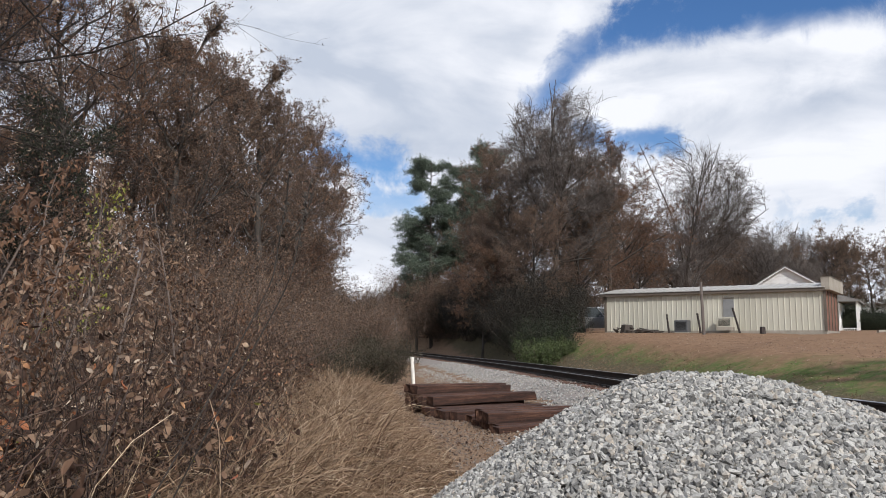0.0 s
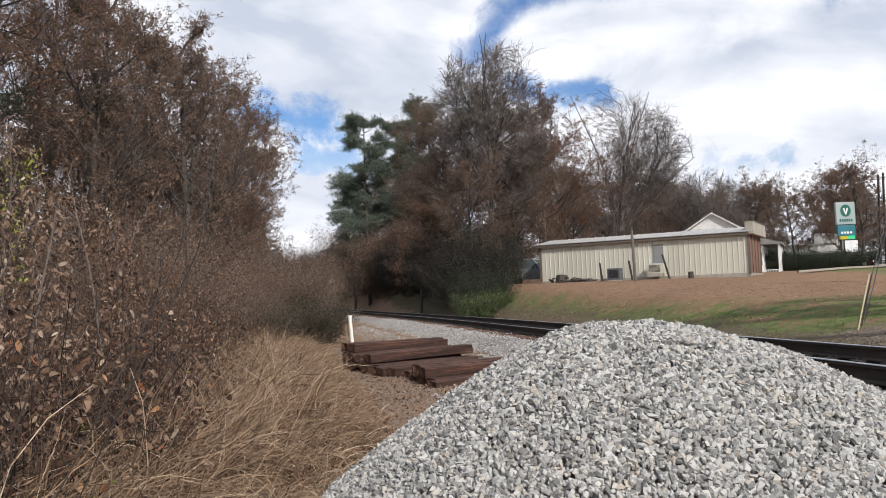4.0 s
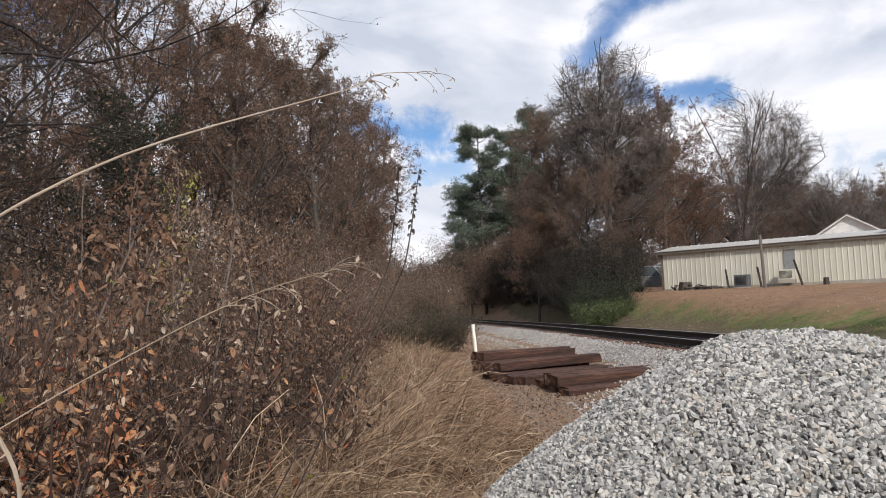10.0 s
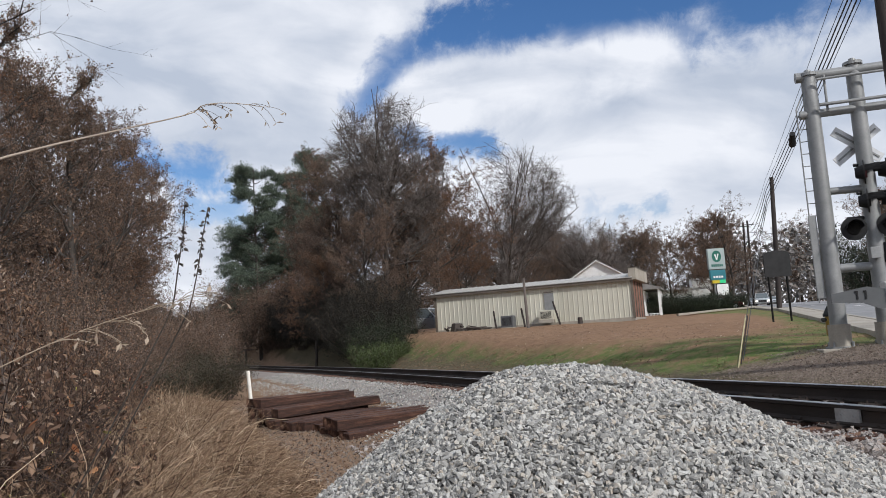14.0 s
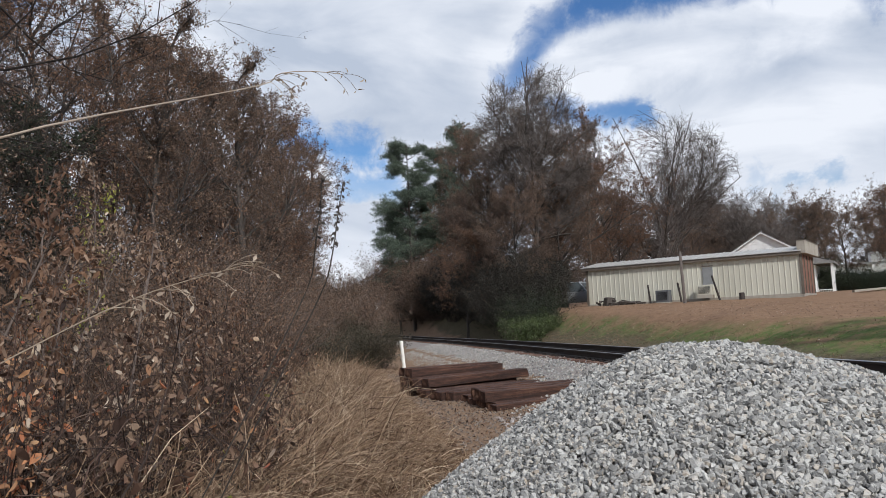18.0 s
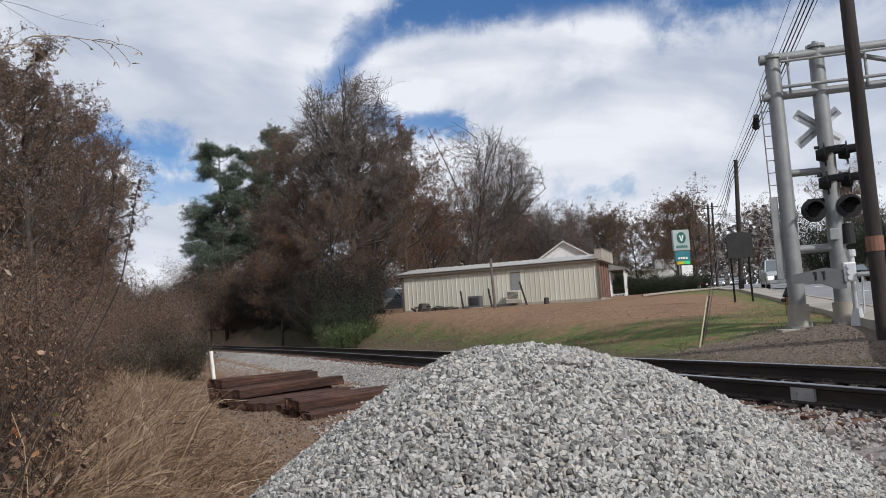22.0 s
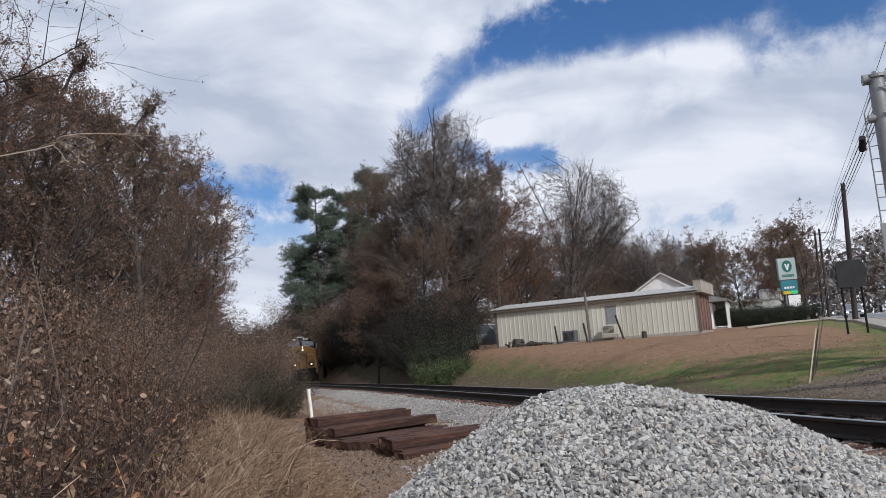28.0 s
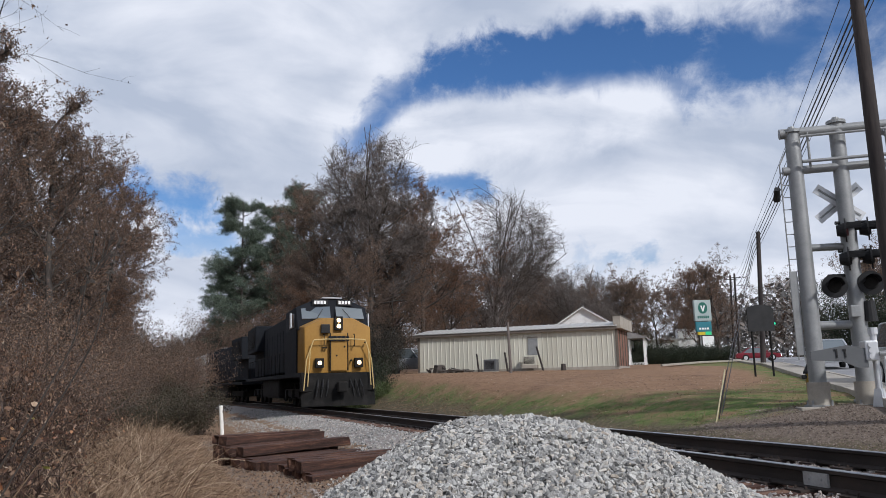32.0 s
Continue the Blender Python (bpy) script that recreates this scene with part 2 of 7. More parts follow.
M_HEAD = surface("polished_rail_head", [(0.32, 0.32, 0.33), (0.5, 0.5, 0.51)], 4, 0.35, 0.9, 0.03, 60)
M_JOINT = surface("grey_joint_bar", [(0.26, 0.25, 0.24), (0.4, 0.39, 0.38)], 5, 0.7, 0.1, 0.1)
M_TIE = surface("creosoted_wood", [(0.014, 0.009, 0.008), (0.040, 0.021, 0.016), (0.085, 0.040, 0.027), (0.19, 0.105, 0.068)], 3.4, 0.8, bump=1.0, fine=34, stretch=(0.10, 1.6, 1.6), spread=0.22)
M_BARK = surface("grey_bark", [(0.035, 0.03, 0.027), (0.07, 0.06, 0.053), (0.11, 0.095, 0.085)], 4, 0.95, bump=0.8, fine=25, stretch=(1, 1, 0.25))
M_TWIG = surface("brown_twigs", [(0.055, 0.041, 0.035), (0.105, 0.080, 0.068), (0.19, 0.152, 0.132)], 2, 0.95, bump=0, fine=8, per="island")
M_PALE_TWIG = surface("pale_grey_twigs", [(0.075, 0.062, 0.055), (0.125, 0.106, 0.096), (0.19, 0.166, 0.152)], 2, 0.95, bump=0, fine=8, per="island")
M_CANE = surface("bramble_canes", [(0.014, 0.009, 0.008), (0.032, 0.021, 0.017), (0.115, 0.080, 0.060), (0.050, 0.025, 0.020)], 2, 0.85, bump=0, fine=8, per="island")
M_DEADLEAF = surface("dead_leaves", [(0.08, 0.05, 0.035), (0.20, 0.125, 0.085), (0.36, 0.255, 0.18), (0.15, 0.09, 0.065), (0.60, 0.50, 0.39)], 2, 0.8, bump=0, fine=8, per="island", thin=0.25)
M_BRAMBLELEAF = surface("withered_bramble_leaves", [(0.025, 0.015, 0.012), (0.075, 0.043, 0.030), (0.15, 0.085, 0.054), (0.27, 0.175, 0.115), (0.060, 0.031, 0.022)], 2, 0.8, bump=0, fine=8, per="island", thin=0.2)
M_REDLEAF = surface("russet_leaves", [(0.28, 0.085, 0.05), (0.48, 0.20, 0.095), (0.60, 0.36, 0.19), (0.24, 0.10, 0.06), (0.72, 0.55, 0.38)], 2, 0.75, bump=0, fine=8, per="island", thin=0.35)
M_YELLOWLEAF = surface("yellow_green_leaves", [(0.30, 0.30, 0.06), (0.42, 0.40, 0.10), (0.22, 0.28, 0.06)], 2, 0.7, bump=0, fine=8, per="island", thin=0.3)
M_BROWNLEAF = surface("brown_tree_leaves", [(0.07, 0.052, 0.042), (0.135, 0.095, 0.072), (0.215, 0.15, 0.108), (0.20, 0.115, 0.07)], 2, 0.85, bump=0, fine=8, per="island", thin=0.2)
M_RUSTLEAF = surface("rust_brown_tree_leaves", [(0.10, 0.06, 0.042), (0.17, 0.095, 0.06), (0.24, 0.14, 0.085)], 2, 0.85, bump=0, fine=8, per="island", thin=0.2)
# near-black: the shade beneath the trees is put into this leaf colour
M_SHADELEAF = surface("shade_toned_undergrowth_leaves", [(0.011, 0.0105, 0.0085), (0.022, 0.0205, 0.015), (0.038, 0.034, 0.025)], 2, 0.8, bump=0, fine=8, per="island")
M_DARKLEAF = surface("dark_evergreen_leaves", [(0.012, 0.016, 0.010), (0.024, 0.032, 0.018), (0.045, 0.058, 0.030)], 2, 0.6, bump=0, fine=8, per="island", thin=0.15)
M_BUSH = surface("brown_green_leaves", [(0.030, 0.026, 0.018), (0.060, 0.053, 0.034), (0.11, 0.092, 0.06)], 2, 0.7, bump=0, fine=8, per="island", thin=0.15)
M_DARKBARK = surface("dark_vine_bark", [(0.014, 0.011, 0.010), (0.032, 0.026, 0.023), (0.055, 0.045, 0.04)], 4, 0.95, bump=0.8, fine=25, stretch=(1, 1, 0.25))
M_LIGHTGREEN = surface("green_shrub_leaves", [(0.04, 0.060, 0.022), (0.078, 0.105, 0.040), (0.13, 0.16, 0.062)], 2, 0.6, bump=0, fine=8, per="island", thin=0.2)
M_NEEDLE = surface("pine_needles", [(0.050, 0.072, 0.055), (0.092, 0.122, 0.090), (0.16, 0.19, 0.14)], 2, 0.7, bump=0, fine=8, per="island", thin=0.15)
M_STRAW = surface("dry_grass", [(0.060, 0.034, 0.022), (0.20, 0.125, 0.078), (0.38, 0.265, 0.172), (0.135, 0.079, 0.050), (0.56, 0.43, 0.30)], 2, 0.8, bump=0, fine=8, per="island", thin=0.2)
M_PALESTRAW = surface("bleached_straw", [(0.32, 0.22, 0.14), (0.46, 0.345, 0.23), (0.62, 0.50, 0.36)], 2, 0.75, bump=0, fine=8, per="island", thin=0.2)
M_GRASS = surface("short_green_grass", [(0.07, 0.085, 0.035), (0.12, 0.13, 0.055), (0.24, 0.20, 0.11)], 2, 0.85, bump=0, fine=8, per="island", thin=0.2)
M_STALK = surface("bleached_stalk", [(0.28, 0.22, 0.16), (0.42, 0.35, 0.275)], 6, 0.8, bump=0.1, fine=60)
M_SIDING = surface("cream_ribbed_steel", [(0.46, 0.445, 0.37), (0.51, 0.495, 0.415), (0.56, 0.545, 0.46)], 0.6, 0.55, 0.0, 0.05, 6, per="object")
M_TRIM = surface("brown_trim", [(0.10, 0.085, 0.07), (0.16, 0.135, 0.11)], 2, 0.7)
M_ROOFSTEEL = surface("weathered_roof_steel", [(0.33, 0.32, 0.30), (0.45, 0.44, 0.42), (0.27, 0.25, 0.23)], 0.7, 0.5, 0.2, 0.05, 8)
M_BRICK = surface("red_brown_cladding", [(0.16, 0.08, 0.06), (0.24, 0.125, 0.09)], 2, 0.8)
M_WHITE = surface("white_paint", [(0.66, 0.66, 0.64), (0.78, 0.78, 0.77), (0.84, 0.84, 0.83)], 1.5, 0.6, bump=0.08)
M_PVC = surface("weathered_white_plastic", [(0.62, 0.60, 0.55), (0.78, 0.76, 0.71), (0.84, 0.82, 0.78)], 3, 0.55, bump=0.05)
M_SHINGLE = surface("grey_shingles", [(0.15, 0.145, 0.14), (0.25, 0.24, 0.23)], 2, 0.9, bump=0.4, fine=18)
M_STEEL = surface("galvanised_steel", [(0.19, 0.20, 0.20), (0.26, 0.265, 0.265), (0.32, 0.325, 0.325)], 2.0, 0.5, 0.3, 0.04, 30)
M_SILVER = surface("aluminium_paint", [(0.52, 0.53, 0.54), (0.66, 0.67, 0.68)], 3, 0.4, 0.4, 0.03)
M_BLACK = surface("flat_black_paint", [(0.010, 0.010, 0.011), (0.022, 0.022, 0.023)], 3, 0.65, bump=0.05)
M_CONCRETE = surface("worn_concrete", [(0.24, 0.215, 0.18), (0.33, 0.30, 0.255), (0.39, 0.36, 0.31)], 1.2, 0.9, bump=0.3, fine=30)
M_ASPHALT = surface("grey_road", [(0.17, 0.17, 0.175), (0.23, 0.23, 0.235), (0.27, 0.27, 0.275)], 0.8, 0.85, bump=0.3, fine=40)
M_LINE = surface("worn_road_paint", [(0.55, 0.55, 0.53), (0.72, 0.72, 0.70)], 2, 0.8)
M_POLE = surface("weathered_pole_wood", [(0.022, 0.018, 0.018), (0.042, 0.035, 0.033), (0.07, 0.057, 0.052)], 2.5, 0.9, bump=0.5, fine=20, stretch=(1, 1, 0.12))
# dark grey casing; on the gate's arm it is steel with shade coloured in
M_PLATE = surface("dark_grey_and_shaded_steel", [(0.09, 0.094, 0.10), (0.125, 0.13, 0.135)], 2, 0.6, 0.1, 0.05)
M_HYDRANT = surface("faded_yellow_paint", [(0.22, 0.14, 0.03), (0.32, 0.21, 0.05)], 4, 0.6, bump=0.1)
M_EARTHSTONE = surface("earthy_stones", [(0.10, 0.075, 0.06), (0.17, 0.135, 0.11), (0.26, 0.22, 0.185), (0.14, 0.10, 0.08)], 12, 0.9, bump=0.4, fine=90, per="island")
M_WIRE = surface("black_cable", [(0.012, 0.012, 0.013), (0.03, 0.03, 0.032)], 3, 0.6, bump=0)
M_GUARD = surface("yellowed_guy_guard", [(0.40, 0.35, 0.20), (0.55, 0.49, 0.32)], 4, 0.5, bump=0.05)
M_DARKBLUE = surface("dark_blue_loco_paint", [(0.004, 0.005, 0.008), (0.007, 0.009, 0.013), (0.012, 0.014, 0.018)], 1.2, 0.85, 0.0, 0.05, 12)
M_YELLOW = surface("yellow_loco_paint", [(0.24, 0.125, 0.024), (0.31, 0.165, 0.032), (0.35, 0.195, 0.045)], 1.2, 0.5, 0.0, 0.04, 12)
M_UNDER = surface("sooty_running_gear", [(0.005, 0.0047, 0.0045), (0.011, 0.0105, 0.010), (0.024, 0.022, 0.0205)], 2.5, 0.9, 0.1, 0.3, 20)
M_RAILING = surface("dull_yellow_handrail", [(0.50, 0.36, 0.14), (0.62, 0.48, 0.24)], 4, 0.5, bump=0)
M_GLASS = glassy("dark_window_glass", (0.10, 0.12, 0.13))
M_LAMP = glow("headlight_glow", (1.0, 0.66, 0.32), 7)
M_DITCH = glow("ditch_light_glow", (1.0, 0.72, 0.42), 4)
M_GREENLAMP = glow("green_traffic_light", (0.02, 0.62, 0.30), 1.0)
M_REDLAMP = glow("red_flasher_glow", (0.06, 0.006, 0.008), 0.05)
M_PRICELAMP = glow("green_price_glow", (0.02, 0.40, 0.16), 0.5)
M_CARLAMP = glow("car_lamp_glow", (1.0, 0.95, 0.85), 2.5)
M_CARSILVER = surface("silver_car_paint", [(0.42, 0.44, 0.46), (0.50, 0.52, 0.54)], 1, 0.3, 0.5, 0.0)
M_CARRED = surface("dark_red_car_paint", [(0.17, 0.02, 0.03), (0.22, 0.03, 0.04)], 1, 0.3, 0.2, 0.0)
M_CARDARK = surface("dark_car_paint", [(0.02, 0.022, 0.026), (0.035, 0.036, 0.04)], 1, 0.3, 0.3, 0.0)
M_TYRE = surface("tyre_rubber", [(0.012, 0.012, 0.012), (0.025, 0.025, 0.025)], 6, 0.9, bump=0.2)
M_SIGNGREEN = surface("green_sign_face", [(0.02, 0.12, 0.09), (0.03, 0.16, 0.12)], 1, 0.4, bump=0)
M_SIGNPALE = surface("pale_sign_face", [(0.34, 0.40, 0.39), (0.40, 0.46, 0.45)], 1, 0.4, bump=0)
M_SIGNTEAL = surface("teal_sign_face", [(0.03, 0.16, 0.20), (0.05, 0.22, 0.26)], 1, 0.4, bump=0)
M_SIGNYELLOW = surface("yellow_sign_face", [(0.55, 0.42, 0.03), (0.62, 0.50, 0.05)], 1, 0.4, bump=0)
# the haze of distance is mixed into these greyed leaf colours
M_HAZETREE = surface("haze_toned_foliage", [(0.10, 0.10, 0.10), (0.15, 0.14, 0.13), (0.20, 0.175, 0.155)], 2, 0.9, bump=0, fine=8, per="island")


def ground_material():
    """Leaf-strewn earth, brown lawn with a green strip along the ditch, dirt by the crossing."""
    m = bpy.data.materials.new("ground_cover")
    m.use_nodes = True
    nt = m.node_tree
    L = nt.links.new
    b = nt.nodes["Principled BSDF"]
    co = nt.nodes.new("ShaderNodeTexCoord").outputs["Object"]

    def nz(scale, detail=6, rough=0.65):
        n = nt.nodes.new("ShaderNodeTexNoise")
        n.inputs["Scale"].default_value, n.inputs["Detail"].default_value, n.inputs["Roughness"].default_value = scale, detail, rough
        L(co, n.inputs["Vector"])
        return n.outputs[0]

    def ramp(v, *stops):
        r = nt.nodes.new("ShaderNodeValToRGB")
        el = r.color_ramp.elements
        while len(el) < len(stops):
            el.new(0.5)
        for e, (p, c) in zip(el, stops):
            e.position, e.color = p, (*c, 1)
        L(v, r.inputs[0])
        return r.outputs[0]

    def mixc(f, a, c):
        x = nt.nodes.new("ShaderNodeMix")
        x.data_type = "RGBA"
        L(f, x.inputs[0])
        L(a, x.inputs[6])
        L(c, x.inputs[7])
        return x.outputs[2]

    def band(v, lo0, lo1, hi0, hi1):
        """1 between lo1 and hi0, fading to 0 at lo0 and hi1."""
        outs = []
        for p, q in ((lo0, lo1), (hi1, hi0)):
            r = nt.nodes.new("ShaderNodeMapRange")
            r.interpolation_type = "SMOOTHSTEP"
            L(v, r.inputs["Value"])
            r.inputs["From Min"].default_value, r.inputs["From Max"].default_value = p, q
            outs.append(r.outputs[0])
        x = nt.nodes.new("ShaderNodeMath")
        x.operation = "MULTIPLY"
        L(outs[0], x.inputs[0])
        L(outs[1], x.inputs[1])
        return x.outputs[0]

    def calc(op, p, q=None, r=None):
        n = nt.nodes.new("ShaderNodeMath")
        n.operation = op
        for i, v in enumerate((p, q, r)):
            if isinstance(v, (int, float)):
                n.inputs[i].default_value = v
            elif v is not None:
                L(v, n.inputs[i])
        return n.outputs[0]

    # distance from the track, wobbling: about 6 on its centre
    sep = nt.nodes.new("ShaderNodeSeparateXYZ")
    L(co, sep.inputs[0])
    px, py = sep.outputs[0], sep.outputs[1]
    d = calc("ADD", calc("MULTIPLY", px, 0.93), calc("MULTIPLY", py, 0.345))
    d = calc("MULTIPLY_ADD", calc("SUBTRACT", nz(0.5), 0.5), 2.6, d)
    d = calc("MULTIPLY_ADD", calc("SUBTRACT", nz(5.0), 0.5), 1.1, d)
    litter = ramp(nz(26, 8, 0.75), (0.30, (0.09, 0.06, 0.042)), (0.47, (0.20, 0.13, 0.085)), (0.58, (0.31, 0.21, 0.14)), (0.70, (0.42, 0.33, 0.24)))
    lawn = ramp(nz(2.6, 12, 0.82), (0.3, (0.13, 0.075, 0.045)), (0.46, (0.215, 0.13, 0.08)), (0.58, (0.27, 0.17, 0.105)), (0.72, (0.38, 0.26, 0.17)))
    green = ramp(nz(3.5, 10, 0.8), (0.34, (0.055, 0.088, 0.022)), (0.5, (0.100, 0.145, 0.040)), (0.66, (0.20, 0.18, 0.085)))
    bank = ramp(nz(8.0, 8, 0.75), (0.3, (0.045, 0.042, 0.026)), (0.48, (0.10, 0.085, 0.052)), (0.62, (0.16, 0.125, 0.08)), (0.75, (0.24, 0.19, 0.13)))
    dirt = ramp(nz(18.0, 8, 0.75), (0.3, (0.085, 0.066, 0.053)), (0.48, (0.16, 0.125, 0.10)), (0.62, (0.24, 0.195, 0.16)), (0.75, (0.36, 0.32, 0.28)))
    col = mixc(band(d, 8.3, 9.0, 400, 500), litter, bank)
    col = mixc(band(d, 11.3, 12.2, 400, 500), col, lawn)
    # green grass along the ditch, wider towards the road
    wide = calc("POWER", calc("MAXIMUM", calc("SUBTRACT", px, 2.0), 0.0), 2.0)
    inner = calc("MULTIPLY_ADD", wide, -0.095, d)
    thick = calc("MULTIPLY", band(d, 10.9, 11.7, 400, 500), band(inner, -60, -50, 11.6, 13.0))
    holes = nt.nodes.new("ShaderNodeMapRange")
    L(nz(1.1, 6, 0.7), holes.inputs["Value"])
    holes.inputs["From Min"].default_value, holes.inputs["From Max"].default_value = 0.36, 0.56
    col = mixc(calc("MULTIPLY", thick, holes.outputs[0]), col, green)
    # bare gravelly earth by the crossing
    near = calc("MULTIPLY_ADD", calc("SUBTRACT", nz(0.9), 0.5), 4.0, py)
    col = mixc(calc("MULTIPLY", band(near, -80, -70, 17.2, 18.6), band(d, 10.6, 11.4, 400, 500)), col, dirt)
    L(col, b.inputs["Base Color"])
    b.inputs["Roughness"].default_value = 0.95
    b.inputs["Specular IOR Level"].default_value = 0.15
    bp = nt.nodes.new("ShaderNodeBump")
    bp.inputs["Strength"].default_value, bp.inputs["Distance"].default_value = 0.8, 0.04
    L(nz(22, 8, 0.75), bp.inputs["Height"])
    L(bp.outputs[0], b.inputs["Normal"])
    return m


M_GROUND = ground_material()


# ---- mesh helpers ----
def mesh_np(name, verts, faces, mat):
    """A mesh from arrays of places and of equally long faces."""
    verts, faces = np.asarray(verts, np.float32), np.asarray(faces, np.int32)
    k = faces.shape[1]
    me = bpy.data.meshes.new(name)
    me.vertices.add(len(verts))
    me.vertices.foreach_set("co", verts.ravel())
    me.loops.add(faces.size)
    me.loops.foreach_set("vertex_index", faces.ravel())
    me.polygons.add(len(faces))
    me.polygons.foreach_set("loop_start", np.arange(0, faces.size, k, dtype=np.int32))
    me.polygons.foreach_set("use_smooth", np.zeros(len(faces), bool))
    me.update(calc_edges=True)
    me.materials.append(mat)
    return me


def child(name, me, parent=None, label=""):
    ob = new(name, me)
    if parent:
        ob.parent = parent
    if label:
        ob["label"] = label
    return ob


def part(name, bm, mat, parent=None, label="", bevel=0.0, smooth=False):
    if bevel:
        bmesh.ops.bevel(bm, geom=[e for e in bm.edges if e.calc_face_angle(0) > 0.6], offset=bevel, segments=2, affect="EDGES", profile=0.6)
    me = bpy.data.meshes.new(name)
    bm.to_mesh(me)
    bm.free()
    if smooth:
        me.polygons.foreach_set("use_smooth", np.ones(len(me.polygons), bool))
        me.set_sharp_from_angle(angle=radians(40))
    me.materials.append(mat)
    return child(name, me, parent, label)


def thing(name, label, category, m=None, group="", kind=""):
    ob = new(name)
    ob.empty_display_size = 0.2
    if m is not None:
        ob.matrix_world = m
    return tagged(ob, label, category, group, kind)


def box(bm, x0, x1, y0, y1, z0, z1, m=None):
    t = Matrix.Translation(((x0 + x1) / 2, (y0 + y1) / 2, (z0 + z1) / 2)) @ Matrix.Diagonal((x1 - x0, y1 - y0, z1 - z0, 1))
    return bmesh.ops.create_cube(bm, size=1, matrix=(m @ t) if m is not None else t)["verts"]


def boxed(*a, m=None):
    bm = bmesh.new()
    box(bm, *a, m=m)
    return bm


def rod(bm, p, q, r0, r1=None, seg=10):
    p, q = Vector(p), Vector(q)
    way = q - p
    m = Matrix.Translation((p + q) / 2) @ way.to_track_quat("Z", "Y").to_matrix().to_4x4()
    return bmesh.ops.create_cone(bm, cap_ends=True, segments=seg, radius1=r0, radius2=r0 if r1 is None else r1, depth=way.length, matrix=m)["verts"]


def rodded(p, q, r0, r1=None, seg=10):
    bm = bmesh.new()
    rod(bm, p, q, r0, r1, seg)
    return bm


def prism(bm, outline, y0, y1, axis="y"):
    """An outline of (a, b) pushed from y0 to y1 along an axis: y: a is x, b is z; x: a is y, b is z."""
    rings = []
    for y in (y0, y1):
        rings.append([bm.verts.new((a, y, c) if axis == "y" else (y, a, c)) for a, c in outline])
    n = len(outline)
    for i in range(n):
        bm.faces.new((rings[0][i], rings[0][(i + 1) % n], rings[1][(i + 1) % n], rings[1][i]))
    bm.faces.new(rings[0][::-1])
    bm.faces.new(rings[1])
    bmesh.ops.recalc_face_normals(bm, faces=bm.faces)


def prismed(outline, y0, y1, axis="y"):
    bm = bmesh.new()
    prism(bm, outline, y0, y1, axis)
    return bm


def tube_arrays(lines, radii, sides=3):
    """Tubes round many polylines at once: lines (n, k, 3), radii (n, k)."""
    n, k, _ = lines.shape
    way = np.gradient(lines, axis=1)
    way /= np.linalg.norm(way, axis=2, keepdims=True) + 1e-9
    ref = np.where(np.abs(way[..., 2:3]) < 0.9, np.array([0, 0, 1.0]), np.array([1.0, 0, 0]))
    a = np.cross(way, ref)
    a /= np.linalg.norm(a, axis=2, keepdims=True) + 1e-9
    c = np.cross(way, a)
    ang = np.arange(sides) * 2 * np.pi / sides
    v = lines[:, :, None, :] + radii[:, :, None, None] * (a[:, :, None, :] * np.cos(ang)[None, None, :, None] + c[:, :, None, :] * np.sin(ang)[None, None, :, None])
    idx = np.arange(n * k * sides).reshape(n, k, sides)
    nxt = np.roll(idx, -1, axis=2)
    f = np.stack([idx[:, :-1], nxt[:, :-1], nxt[:, 1:], idx[:, 1:]], axis=-1).reshape(-1, 4)
    return v.reshape(-1, 3), f


def leaf_arrays(rng, at, size, long=1.5, droop=0.3, wide=0.5):
    """A folded leaf of two quads' worth of surface at every place."""
    n = len(at)
    u = rng.normal(size=(n, 3))
    u[:, 2] -= droop
    u /= np.linalg.norm(u, axis=1, keepdims=True)
    w = np.cross(u, rng.normal(size=(n, 3)))
    w /= np.linalg.norm(w, axis=1, keepdims=True) + 1e-9
    nrm = np.cross(u, w)
    s = size * rng.uniform(0.6, 1.35, n)[:, None]
    curl = nrm * s * rng.uniform(-0.5, 0.5, (n, 1))
    v = np.stack([at, at + u * s * long * 0.4 + w * s * wide + nrm * s * 0.2, at + u * s * long + curl, at + u * s * long * 0.5 - w * s * wide + nrm * s * 0.2], axis=1)
    return v.reshape(-1, 3), np.arange(4 * n).reshape(n, 4)


def oval_leaf_arrays(rng, at, size, long=1.6, droop=0.9, wide=0.36):
    """A pointed oval leaf, folded at its midrib and curled at its tip, at every place."""
    n = len(at)
    u = rng.normal(size=(n, 3))
    u[:, 2] -= droop
    u /= np.linalg.norm(u, axis=1, keepdims=True)
    w = np.cross(u, rng.normal(size=(n, 3)))
    w /= np.linalg.norm(w, axis=1, keepdims=True) + 1e-9
    nrm = np.cross(u, w)
    s = size * rng.uniform(0.55, 1.4, n)[:, None]
    width = wide * rng.uniform(0.6, 1.2, (n, 1))
    curl = nrm * s * rng.uniform(-0.7, 0.7, (n, 1))
    fold = nrm * s * rng.uniform(0.05, 0.35, (n, 1))
    rows = [at]
    for side_way, order in ((1, ((0.28, 0.9), (0.68, 0.8))), (0, ()), (-1, ((0.68, 0.8), (0.28, 0.9)))):
        if side_way == 0:
            rows.append(at + u * s * long + curl)
        for f, g in order:
            rows.append(at + u * s * long * f + w * s * width * g * side_way + fold + curl * f * f)
    return np.stack(rows, axis=1).reshape(-1, 3), np.arange(6 * n).reshape(n, 6)


def joined(*sets):
    vs, fs, o = [], [], 0
    for v, f in sets:
        vs.append(v)
        fs.append(f + o)
        o += len(v)
    return np.concatenate(vs), np.concatenate(fs)


